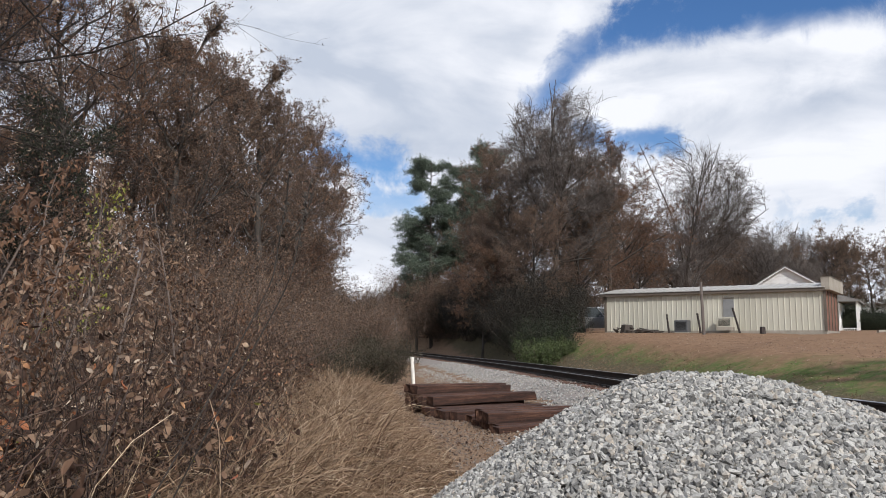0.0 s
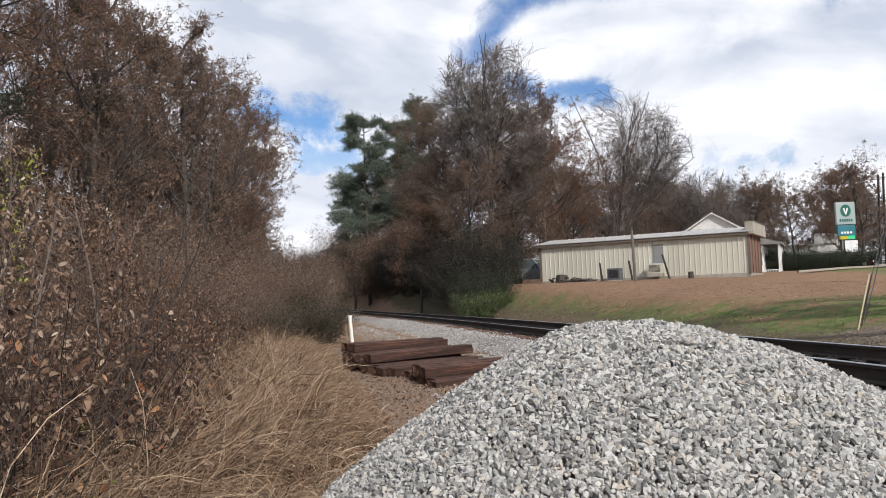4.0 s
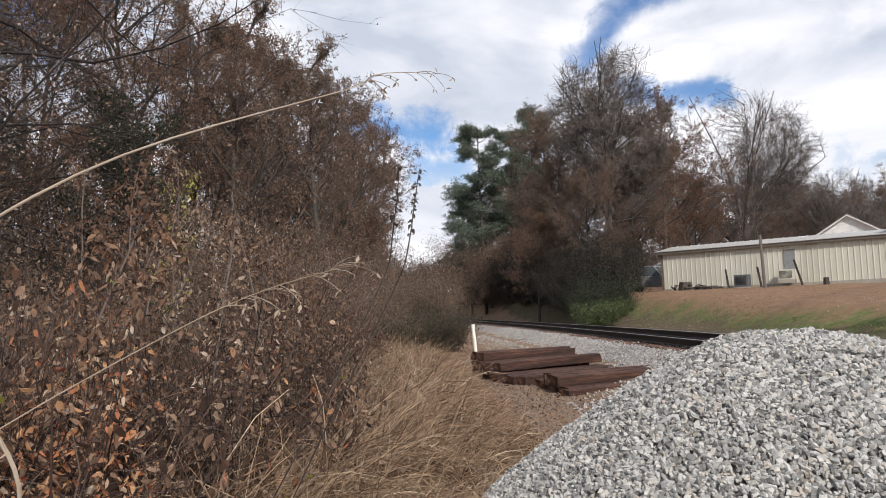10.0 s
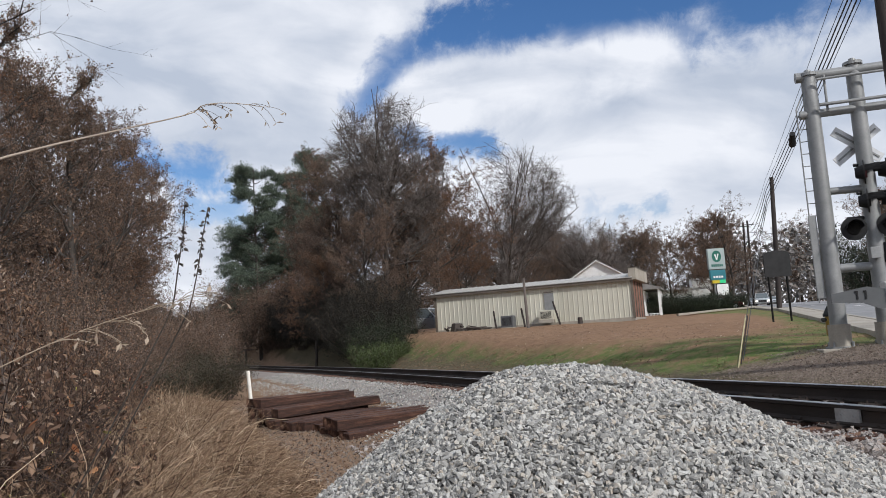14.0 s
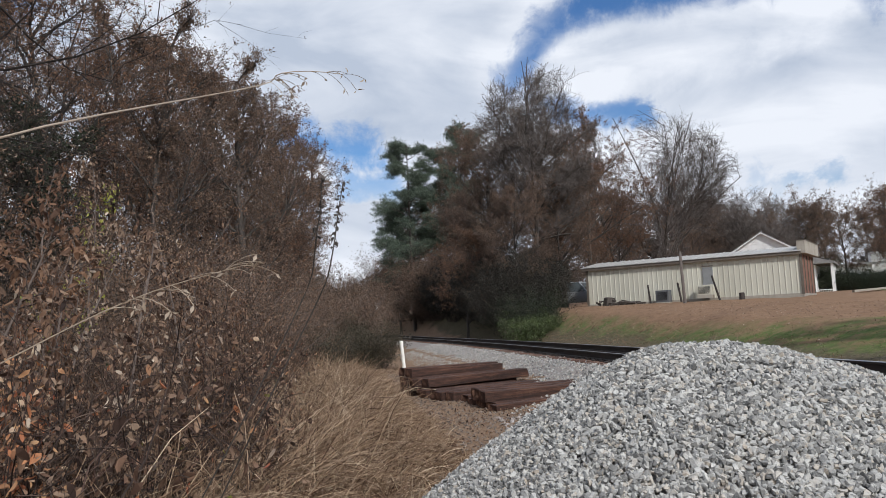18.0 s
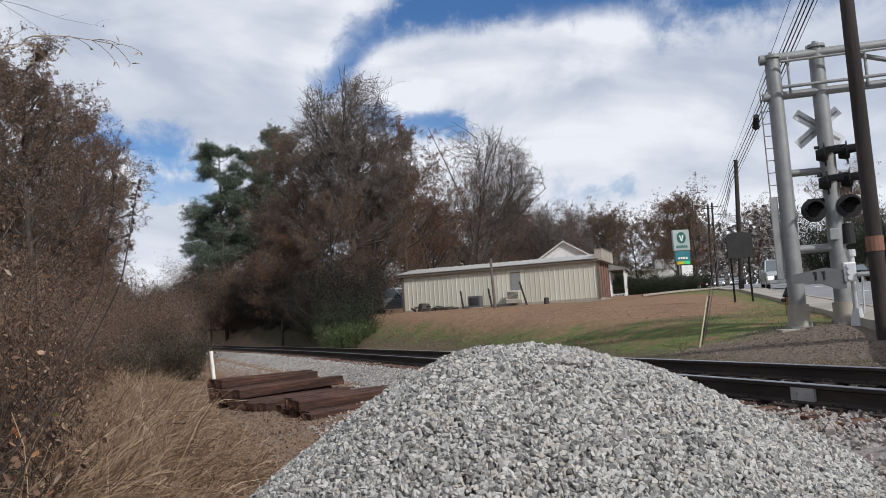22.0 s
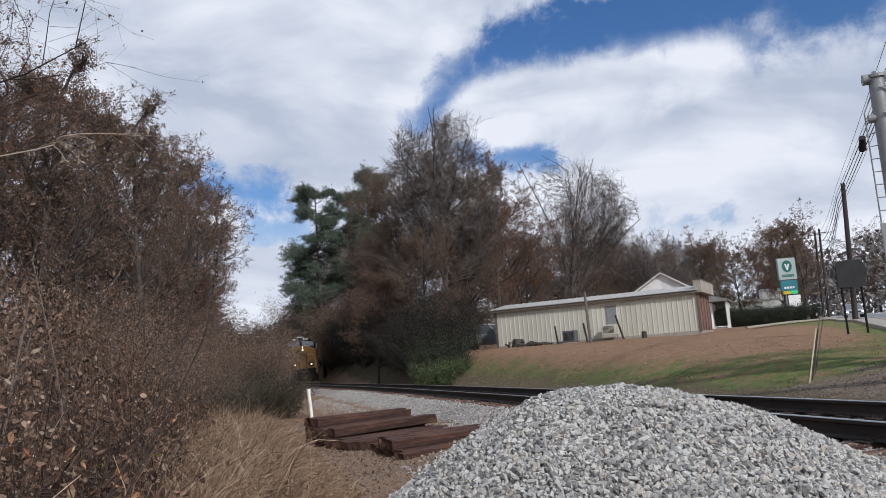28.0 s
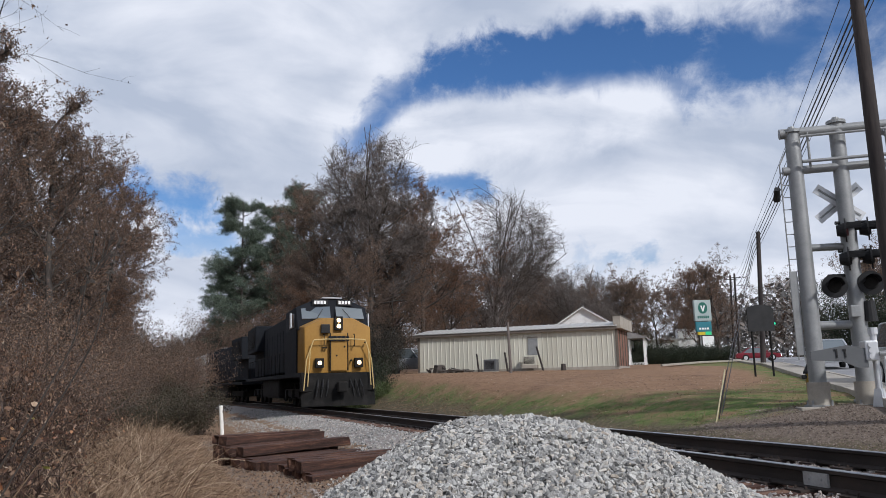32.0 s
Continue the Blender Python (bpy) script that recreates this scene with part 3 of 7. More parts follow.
# ---- plan: the track's line, the road's line and the ground's height ----
def track_x(y):
    return 3.5 - 0.345 * (y - 8.5) - 0.0009 * max(y - 8.5, 0) ** 2


def track_slope(y):
    return -0.345 - 0.0018 * max(y - 8.5, 0)


def track_z(y):
    return -0.13 * (min(max(y - 8.5, 0), 50)) / 24.5


def side(x, y):
    """Metres from the track's centre, plus on the far side."""
    return (x - track_x(y)) / math.hypot(1, track_slope(y))


def off_track(y, d):
    """The place d metres to the far side of the track's centre at y."""
    s = track_slope(y)
    h = math.hypot(1, s)
    return track_x(y) + d / h, y - d * s / h


def kerb_x(y):
    return 8.25 + 0.305 * (y - 14.85)


def line(v, pts):
    return float(np.interp(v, [p[0] for p in pts], [p[1] for p in pts]))


RISE = [(-40, -0.1), (8, -0.1), (17, 0.1), (52, 1.4), (62, 1.55), (100, 2.5), (160, 4.0), (1500, 5.0)]


def ground_z(x, y):
    d, tz = side(x, y), track_z(y)
    if d < 0:
        z = tz + line(d, [(-30, -0.4), (-4.5, -0.62), (-3.6, -0.6), (-1.6, -0.26), (0, -0.26)])
        return z + 0.05 * noise.noise((x * 0.6, y * 0.6, 0)) * min(max(-d - 3.5, 0), 1)
    far = line(y, RISE)
    a = min(max((d - 3.2) / 4.5, 0), 1)
    a = a * a * (3 - 2 * a)
    low = tz + line(d, [(0, -0.26), (1.6, -0.26), (2.6, -0.5), (3.3, -0.55)])
    z = low * (1 - a) + far * a
    return z + 0.06 * noise.noise((x * 0.5, y * 0.5, 3)) * min(max(d - 3, 0), 1)


def make_ground():
    xs = np.concatenate([[-900, -400, -200, -100, -70, -50], np.arange(-40, -12, 2), np.arange(-12, 16, 0.35), np.arange(16, 60, 2), [60, 80, 110, 200, 400, 900]])
    ys = np.concatenate([[-200, -60, -20, -10, -6], np.arange(-4, 44, 0.45), np.arange(44, 110, 2), [110, 130, 160, 250, 400, 900, 1500]])
    v = [(x, y, ground_z(x, y)) for y in ys for x in xs]
    w = len(xs)
    f = [(j * w + i, j * w + i + 1, (j + 1) * w + i + 1, (j + 1) * w + i) for j in range(len(ys) - 1) for i in range(w - 1)]
    me = mesh_np("ground", v, f, M_GROUND)
    me.polygons.foreach_set("use_smooth", np.ones(len(f), bool))
    tagged(new("ground", me), "brown earth with leaf litter and a patchy winter lawn", "ground", kind="structure")


make_ground()


def strip(name, y0, y1, step, d0, d1, lift, mat, label, category, edge=0.12):
    """A slab beside the kerb's line, d0 to d1 metres from it."""
    ys = np.arange(y0, y1 + step, step)
    c = math.cos(math.atan(0.305))
    v = []
    for y in ys:
        for d, low in ((d0, 1), (d0, 0), (d1, 0), (d1, 1)):
            x = kerb_x(y) + d / c
            v.append((x, y, line(y, RISE) + lift - low * (edge + 0.1)))
    f = [(i * 4 + j, i * 4 + j + 1, i * 4 + j + 5, i * 4 + j + 4) for i in range(len(ys) - 1) for j in range(3)]
    f += [(0, 1, 2, 3), tuple((len(ys) - 1) * 4 + k for k in (3, 2, 1, 0))]
    return tagged(new(name, mesh_np(name, v, f, mat)), label, category, kind="structure")


strip("road", 12, 420, 4, 1.35, 15.0, 0.03, M_ASPHALT, "wide grey asphalt road climbing gently away", "road")
strip("pavement", 12, 200, 4, 0.0, 1.2, 0.15, M_CONCRETE, "pale concrete pavement beside the road", "pavement")
strip("kerb", 12, 200, 4, 1.2, 1.36, 0.17, M_CONCRETE, "worn concrete kerb", "kerb")
for d in (8.0, 8.3):
    strip("road_marking", 20, 300, 5, d, d + 0.12, 0.036, M_LINE, "worn painted centre line", "road marking", 0.0)
for k in range(14):
    strip("road_marking", 24 + k * 12, 27 + k * 12, 3, 4.6, 4.72, 0.036, M_LINE, "worn painted lane dash", "road marking", 0.0)


# ---- ballast ----
def pile_z(x, y):
    """The height of the heap of new ballast."""
    u = (x - 0.35) * 0.9988 + (y - 5.49) * 0.05
    w = -(x - 0.35) * 0.05 + (y - 5.49) * 0.9988
    a = 1.13 * 1.18 if u > 0 else 1.13 / 1.18
    z = 0.565 - (math.sqrt((u / a) ** 2 + w * w + 0.86) - 0.927) * 0.82
    return z + 0.035 * noise.noise((x * 1.7, y * 1.7, 0)) + 0.02 * noise.noise((x * 4, y * 4, 5))


def stone_shapes(rng, n):
    """Angular broken stones of eight corners and twelve faces."""
    cube = np.array([(x, y, z) for z in (-1, 1) for y in (-1, 1) for x in (-1, 1)], float)
    shapes, tris = [], []
    while len(shapes) < n:
        p = cube + rng.normal(size=(8, 3)) * 0.5
        p /= np.linalg.norm(p, axis=1, keepdims=True)
        p *= np.array([1.35, 0.95, 0.66]) * rng.uniform(0.85, 1.15, 3)
        bm = bmesh.new()
        for q in p:
            bm.verts.new(q)
        bmesh.ops.convex_hull(bm, input=bm.verts)
        bm.verts.index_update()
        if len(bm.faces) == 12 and len(bm.verts) == 8:
            shapes.append([v.co[:] for v in bm.verts])
            tris.append([[v.index for v in f.verts] for f in bm.faces])
        bm.free()
    return np.array(shapes), np.array(tris)


def turns(rng, n):
    q = rng.normal(size=(n, 4))
    q /= np.linalg.norm(q, axis=1, keepdims=True)
    a, b, c, d = q.T
    return np.stack([np.stack([1 - 2 * (c * c + d * d), 2 * (b * c - a * d), 2 * (b * d + a * c)], -1),
                     np.stack([2 * (b * c + a * d), 1 - 2 * (b * b + d * d), 2 * (c * d - a * b)], -1),
                     np.stack([2 * (b * d - a * c), 2 * (c * d + a * b), 1 - 2 * (b * b + c * c)], -1)], -2)


def stone_field(name, places, size, mat, seed, label):
    rng = np.random.default_rng(seed)
    shapes, tris = stone_shapes(rng, 40)
    n = len(places)
    kind = rng.integers(0, 40, n)
    base = shapes[kind]
    s = size * np.clip(np.exp(rng.normal(0, 0.24, n)), 0.5, 1.5)
    v = np.einsum("nij,nkj->nki", turns(rng, n), base) * s[:, None, None] + np.asarray(places)[:, None, :]
    f = tris[kind] + (np.arange(n) * 8)[:, None, None]
    return tagged(new(name, mesh_np(name, v.reshape(-1, 3), f.reshape(-1, 3), mat)), label, kind="stuff")


def make_pile():
    n = 110
    xs, ys = np.linspace(-2.6, 4.4, n), np.linspace(2.6, 9.2, n)
    v = [(x, y, max(pile_z(x, y) - 0.03, ground_z(x, y) - 0.12)) for y in ys for x in xs]
    f = [(j * n + i, j * n + i + 1, (j + 1) * n + i + 1, (j + 1) * n + i) for j in range(n - 1) for i in range(n - 1)]
    # the core's darker colour paints shade into the gaps between the stones
    heap = tagged(new("ballast_pile", mesh_np("ballast_pile", v, f, M_FINES_GAPSHADE)), "heap of fresh pale grey crushed ballast stone", "gravel pile", kind="stuff")
    rng = np.random.default_rng(4)
    places = []
    while len(places) < 60000:
        x, y = rng.uniform(-2.6, 4.4), rng.uniform(2.9, 9.0)
        if y > 6.3 and rng.random() < 0.8:
            continue
        z = pile_z(x, y)
        if z > ground_z(x, y) - 0.03:
            places.append((x, y, z + rng.uniform(-0.022, 0.012)))
        elif z > ground_z(x, y) - 0.35 and rng.random() < 0.22:
            places.append((x, y, ground_z(x, y) + 0.012))
    st = stone_field("pile_stone", places, 0.0192, M_STONE, 5, "angular pale grey ballast stones")
    st.parent = heap


make_pile()


def make_bed():
    ys = np.concatenate([np.arange(-20, 4, 2.0), np.arange(4, 40, 0.5), np.arange(40, 140, 3.0)])
    ds = [-3.4, -2.9, -2.3, -1.75, -1.45, -0.6, 0, 0.6, 1.45, 1.75, 2.2, 2.7, 3.1]
    hs = [-0.62, -0.50, -0.36, -0.235, -0.215, -0.24, -0.24, -0.24, -0.215, -0.235, -0.36, -0.5, -0.62]
    v = []
    for y in ys:
        for d, h in zip(ds, hs):
            x, yy = off_track(y, d)
            v.append((x, yy, track_z(y) + h + 0.035 * noise.noise((x * 1.3, yy * 1.3, 0))))
    w = len(ds)
    f = [(j * w + i, j * w + i + 1, (j + 1) * w + i + 1, (j + 1) * w + i) for j in range(len(ys) - 1) for i in range(w - 1)]
    bed = tagged(new("ballast_bed", mesh_np("ballast_bed", v, f, M_FINES_GAPSHADE)), "grey ballast bed sloping down from the track", "ballast", kind="structure")
    rng = np.random.default_rng(8)
    near, grey = [], []
    for _ in range(46000):
        y = 2.5 + 42 * rng.random() ** 1.5
        d = rng.uniform(-4.3, 2.9) if rng.random() < 0.85 else rng.uniform(1.3, 3.4)
        x, yy = off_track(y, d)
        z = track_z(y) + line(d, list(zip(ds, hs))) + 0.035 * noise.noise((x * 1.3, yy * 1.3, 0))
        if d < -3.0:
            if rng.random() < (-d - 3.0) / 1.3:
                continue
            z = max(z, ground_z(x, yy))
        if pile_z(x, yy) > z:
            continue
        # the shoulder past the heap is newer and paler
        (grey if yy > 11 and d < -1.0 else near).append((x, yy, z + rng.uniform(0.0, 0.015)))
    for _ in range(14000):
        y, d = rng.uniform(2.5, 12.5), rng.uniform(-4.4, 2.4)
        x, yy = off_track(y, d)
        z = track_z(y) + line(d, list(zip(ds, hs))) + 0.035 * noise.noise((x * 1.3, yy * 1.3, 0))
        z = max(z, ground_z(x, yy)) if d < -3.0 else z
        if pile_z(x, yy) < z:
            near.append((x, yy, z + rng.uniform(0.0, 0.03)))
    a = stone_field("bed_stone", near, 0.023, M_BED, 9, "brownish old ballast stones")
    c = stone_field("shoulder_stone", grey, 0.022, M_STONE, 10, "grey ballast stones of the shoulder")
    a.parent = c.parent = bed
    pebbles = []
    while len(pebbles) < 5200:
        y, d = rng.uniform(8.5, 19.0), rng.uniform(2.9, 7.6)
        x, yy = off_track(y, d)
        if x < kerb_x(yy) - 0.3 and yy < 18 + rng.normal(0, 0.7):
            pebbles.append((x, yy, ground_z(x, yy) + 0.004))
    e = stone_field("loose_stone", pebbles, 0.018, M_EARTHSTONE, 11, "brownish stones scattered on bare earth")
    e.parent = bed
    path = []
    while len(path) < 9000:
        y, d = 4.5 + 20 * rng.random() ** 1.3, rng.uniform(-6.2, -3.0)
        x, yy = off_track(y, d)
        if pile_z(x, yy) < ground_z(x, yy):
            path.append((x, yy, ground_z(x, yy) + 0.003))
    g = stone_field("path_stone", path, 0.016, M_EARTHSTONE, 12, "small earthy stones on the path")
    g.parent = bed


make_bed()


# ---- track ----
def make_track():
    track = thing("railway_track", "single railway track with rusty rails on dark wooden sleepers", "railway track", kind="structure")
    ys = np.concatenate([np.arange(-30, 6, 3.0), np.arange(6, 60, 1.5), np.arange(60, 160, 4.0)])
    prof = [(-0.07, -0.18), (0.07, -0.18), (0.07, -0.168), (0.012, -0.145), (0.009, -0.10), (0.012, -0.05), (0.036, -0.038), (0.036, -0.008), (-0.036, -0.008), (-0.036, -0.038), (-0.012, -0.05), (-0.009, -0.10), (-0.012, -0.145), (-0.07, -0.168)]
    head = [(-0.036, -0.0085), (0.036, -0.0085), (0.033, -0.002), (0.022, 0), (-0.022, 0), (-0.033, -0.002)]
    for off in (-0.7525, 0.7525):
        rail = None
        for name, pr, mat in (("rail", prof, M_RUST), ("rail_head", head, M_HEAD)):
            v = []
            for y in ys:
                x, yy = off_track(y, off)
                s = track_slope(y)
                n = Vector((1, -s, 0)).normalized()
                v += [Vector((x, yy, track_z(y))) + n * p + Vector((0, 0, q)) for p, q in pr]
            k = len(pr)
            f = [(i * k + j, i * k + (j + 1) % k, (i + 1) * k + (j + 1) % k, (i + 1) * k + j) for i in range(len(ys) - 1) for j in range(k)]
            ob = child(name, mesh_np(name, v, f, mat), track if rail is None else rail, "" if rail is None else "shiny worn running surface")
            rail = rail or ob
    # joint bar on the near rail
    x, y = off_track(7.35, -0.7525)
    m = pose(x, y, 0, 0, 0, math.degrees(math.atan(0.345)))
    bm = bmesh.new()
    for sx in (-0.045, 0.02):
        box(bm, sx, sx + 0.025, -0.14, 0.14, -0.155, -0.04)
    for k in range(2):
        rod(bm, (-0.055, -0.07 + k * 0.14, -0.095), (0.055, -0.07 + k * 0.14, -0.095), 0.011, seg=6)
    jb = part("joint_bar", bm, M_JOINT, track, "grey bolted joint bar")
    jb.matrix_world = m
    # sleepers, with plates and spikes on the nearer ones
    rng = random.Random(3)
    bm = boxed(-1.295, 1.295, -0.115, 0.115, -0.36, -0.185)
    bmesh.ops.subdivide_edges(bm, edges=[e for e in bm.edges if e.calc_length() > 2], cuts=8)
    for vert in bm.verts:
        vert.co += Vector((rng.uniform(-0.01, 0.01), rng.uniform(-0.012, 0.012), rng.uniform(-0.012, 0.006)))
    sleeper = part("sleeper", bm, M_TIE, track)
    plate_me = None
    y = 1.5
    first = True
    while y < 72:
        ang = math.degrees(math.atan(-track_slope(y))) + rng.uniform(-1.2, 1.2)
        x, yy = off_track(y, rng.uniform(-0.05, 0.05))
        m = pose(x, yy, track_z(y) + rng.uniform(-0.01, 0.0), 0, 0, ang)
        ob = sleeper if first else child("sleeper", sleeper.data, track)
        first = False
        ob.matrix_world = m
        if y < 26:
            for off in (-0.7525, 0.7525):
                if plate_me is None:
                    bm = boxed(-0.19, 0.17, -0.095, 0.095, -0.192, -0.172)
                    for sx in (-0.1, 0.09):
                        for sy in (-0.06, 0.06):
                            rod(bm, (sx, sy, -0.18), (sx, sy, -0.145), 0.013, seg=5)
                    plate_me = part("tie_plate", bm, M_RUST, ob).data
                    pl = bpy.data.objects["tie_plate"]
                else:
                    pl = child("tie_plate", plate_me, ob)
                pl.location = (off, 0, 0)
        y += 0.495


make_track()


# ---- stack of old sleepers ----
def old_tie(seed, length=2.59, w=0.235, h=0.175):
    rng = random.Random(seed)
    bm = bmesh.new()
    n, ring = 20, []
    for i in range(n + 1):
        x = length * i / n
        e = 0.006 if 0 < i < n else 0.005
        bow = 0.012 * math.sin(i / n * math.pi) * rng.uniform(0.3, 1)
        pts = [(0, 0.012), (0.012, 0), (w - 0.012, 0), (w, 0.012), (w, h - 0.014), (w - 0.014, h), (0.014, h), (0, h - 0.014)]
        ring.append([bm.verts.new((x + (rng.uniform(-0.03, 0.03) if i in (0, n) else 0), a + bow + rng.uniform(-e, e), b + rng.uniform(-e, e * 0.6))) for a, b in pts])
    for i in range(n):
        for j in range(8):
            bm.faces.new((ring[i][j], ring[i][(j + 1) % 8], ring[i + 1][(j + 1) % 8], ring[i + 1][j]))
    bm.faces.new(ring[0])
    bm.faces.new(ring[-1][::-1])
    bmesh.ops.recalc_face_normals(bm, faces=bm.faces)
    return bm


def make_ties():
    """Layers of the heap: near ends lie on one line, s metres along it; top height, shift along the tie, turn, tilt."""
    rows = [(s * 0.25, -0.485, 0.10 * math.sin(s * 2.3), 1.2 * math.sin(s * 1.7), 0) for s in range(10)]
    rows += [(0.05, -0.30, 0.02, 0.5, 0), (0.30, -0.30, -0.06, -0.8, 0.3), (0.55, -0.305, 0.04, 0.4, 0), (0.80, -0.31, -0.05, 1.0, 0.4), (1.08, -0.30, 0.10, -1.0, 0)]
    rows += [(0.08, -0.115, -0.03, 0.5, 0), (0.34, -0.125, 0.02, -0.5, 1.2)]
    # a second, lower group slid towards the gravel
    rows += [(3.15, -0.54, 0.10, -1.0, 0), (3.40, -0.54, 0.12, -2.0, 0), (3.65, -0.545, 0.05, -3.0, 0), (3.92, -0.545, 0.05, -4.0, 0), (4.20, -0.55, -0.05, -5.0, 0),
             (3.20, -0.365, 0.12, -1.0, 0), (3.46, -0.37, 0.05, -3.0, 0), (3.75, -0.375, -0.02, -5.0, 0.5), (2.70, -0.52, 0.20, 1.0, 0)]
    for i, (s, top, along, turn, tilt) in enumerate(rows):
        head = 50 + turn
        x = -4.72 + 0.61 * s + along * math.cos(radians(head))
        y = 15.6 - 0.80 * s + along * math.sin(radians(head))
        ob = part("railway_tie", old_tie(i, 2.35 + 0.25 * random.Random(i + 9).random()), M_TIE)
        ob.matrix_world = pose(x, y, top - 0.168, random.Random(i + 50).uniform(-2, 2), tilt + random.Random(i).uniform(-0.8, 0.8), head)
        tagged(ob, "old creosoted wooden railway tie lying in a rough stack", "railway tie", "stack of old ties")


make_ties()


def make_post():
    p = thing("marker_post", "leaning white plastic marker post beside the ballast", "post", pose(-7.72, 25.5, -0.74, 0, 0, 0) @ pose(0, 0, 0, 0, -4, 0))
    bm = bmesh.new()
    rod(bm, (0, 0, -0.1), (0, 0, 0.93), 0.062, 0.06, 14)
    part("tube", bm, M_PVC, p, smooth=True)
    part("cap", rodded((0, 0, 0.93), (0, 0, 0.99), 0.07, 0.055, 14), M_PVC, p, smooth=True)
    part("joint_ring", rodded((0, 0, 0.42), (0, 0, 0.45), 0.068, 0.068, 14), M_PVC, p, "greyish ring round the tube", smooth=True)


make_post()


# ---- metal building ----
def make_building():
    ang = math.degrees(math.atan2(50.8 - 55.4, 10.05 + 3.05))
    W, D, H, Z0 = 13.88, 5.4, 2.5, 1.46
    b = thing("shop_building", "long low cream ribbed steel building with a low roof", "building", pose(-3.05, 55.4, Z0, 0, 0, ang))
    part("footing", boxed(-0.05, W + 0.05, -0.06, D, -0.8, 0.12), M_CONCRETE, b, "stained concrete footing")
    # each steel sheet of the long wall, with its ribs
    n = 14
    pw = W / n
    out = [(0, 0.0)]
    for k in range(3):
        x0 = pw * k / 3
        out += [(x0 + 0.03, 0.0), (x0 + 0.05, -0.026), (x0 + 0.09, -0.026), (x0 + 0.11, 0.0)]
    out += [(pw, 0.0), (pw, 0.05), (0, 0.05)]
    bm = bmesh.new()
    lo = [bm.verts.new((a, c, 0.1)) for a, c in out]
    hi = [bm.verts.new((a, c, H)) for a, c in out]
    for i in range(len(out)):
        j = (i + 1) % len(out)
        bm.faces.new((lo[i], lo[j], hi[j], hi[i]))
    bmesh.ops.recalc_face_normals(bm, faces=bm.faces)
    sheet = part("wall_panel", bm, M_SIDING, b)
    for i in range(1, n):
        s = child("wall_panel", sheet.data, b)
        s.location = (pw * i, 0, 0)
    part("end_wall", boxed(0, 0.08, 0.06, D, 0.1, H + 0.3), M_SIDING, b)
    part("back_wall", boxed(0, W, D - 0.1, D, 0.1, H), M_SIDING, b)
    part("front_wall", boxed(W - 0.1, W, 0.06, D, 0.1, H + 0.3), M_BRICK, b, "red-brown clad street front")
    for k in range(5):
        part("front_batten", boxed(W, W + 0.05, 0.1 + k * 1.2, 0.18 + k * 1.2, 0.1, H), M_TRIM, b)
    for x in (-0.05, W - 0.06):
        part("corner_trim", boxed(x, x + 0.16, -0.07, 0.0, 0.05, H), M_TRIM, b, "dark brown corner trim")
    part("eave_trim", boxed(-0.3, W + 0.1, -0.28, -0.06, H - 0.02, H + 0.16), M_TRIM, b, "dark brown eave trim")
    part("soffit", boxed(-0.3, W + 0.1, -0.06, 0.1, H, H + 0.05), M_TRIM, b)
    # ribbed roof sheets, rising to the ridge
    m, slope = 14, 0.15
    rise = slope * (D / 2 + 0.34)
    rw = (W + 0.4) / m
    bm = bmesh.new()
    low = [(0, 0), (rw, 0), (rw, 0.075), (rw - 0.06, 0.075), (rw - 0.06, 0.04), (rw / 2 + 0.03, 0.04), (rw / 2 + 0.03, 0.075), (rw / 2 - 0.03, 0.075), (rw / 2 - 0.03, 0.04), (0, 0.04)]
    ends = [[bm.verts.new((a, y, H + 0.16 + up + c)) for a, c in low] for y, up in ((-0.34, 0.0), (D / 2, rise))]
    for i in range(len(low)):
        j = (i + 1) % len(low)
        bm.faces.new((ends[0][i], ends[0][j], ends[1][j], ends[1][i]))
    bm.faces.new(ends[0][::-1])
    bm.faces.new(ends[1])
    bmesh.ops.recalc_face_normals(bm, faces=bm.faces)
    sheet = part("roof_sheet", bm, M_ROOFSTEEL, b, "low ribbed steel roof sheet streaked with rust")
    sheet.location = (-0.3, 0, 0)
    for i in range(1, m):
        child("roof_sheet", sheet.data, b).location = (-0.3 + rw * i, 0, 0)
    part("back_roof", prismed([(D / 2, H + 0.16 + slope * (D / 2 + 0.34)), (D + 0.2, H + 0.1), (D + 0.2, H + 0.16), (D / 2, H + 0.2 + slope * (D / 2 + 0.34))], -0.3, W + 0.1, "x"), M_ROOFSTEEL, b)
    part("roof_vent", rodded((8.7, 2.0, H + 0.35), (8.7, 2.0, H + 0.58), 0.2, 0.12, 12), M_SILVER, b, "small round roof vent")
    par = part("parapet", boxed(W - 0.12, W + 0.35, -0.25, D, H + 0.02, H + 0.8), M_CONCRETE, b, "tan parapet over the street front", bevel=0.02)
    part("coping", boxed(W - 0.16, W + 0.39, -0.29, D, H + 0.8, H + 0.85), M_TRIM, par)
    # boarded opening above the air conditioner
    part("boarded_window", boxed(8.0, 8.66, -0.075, 0.0, 0.95, 2.1), M_STEEL, b, "blue-grey boarded opening", bevel=0.01)
    part("window_trim", boxed(7.99, 8.68, -0.08, -0.01, 2.15, 2.21), M_TRIM, b)
    return pose(-3.05, 55.4, Z0, 0, 0, ang)


BLD = make_building()


def local(x, y, z=0.0, turn=0.0):
    """A place in front of the long wall (y minus is towards the track), set on the ground."""
    p = BLD @ Vector((x, y, 0))
    return pose(p.x, p.y, ground_z(p.x, p.y) + z, 0, 0, math.degrees(BLD.to_euler().z) + turn)


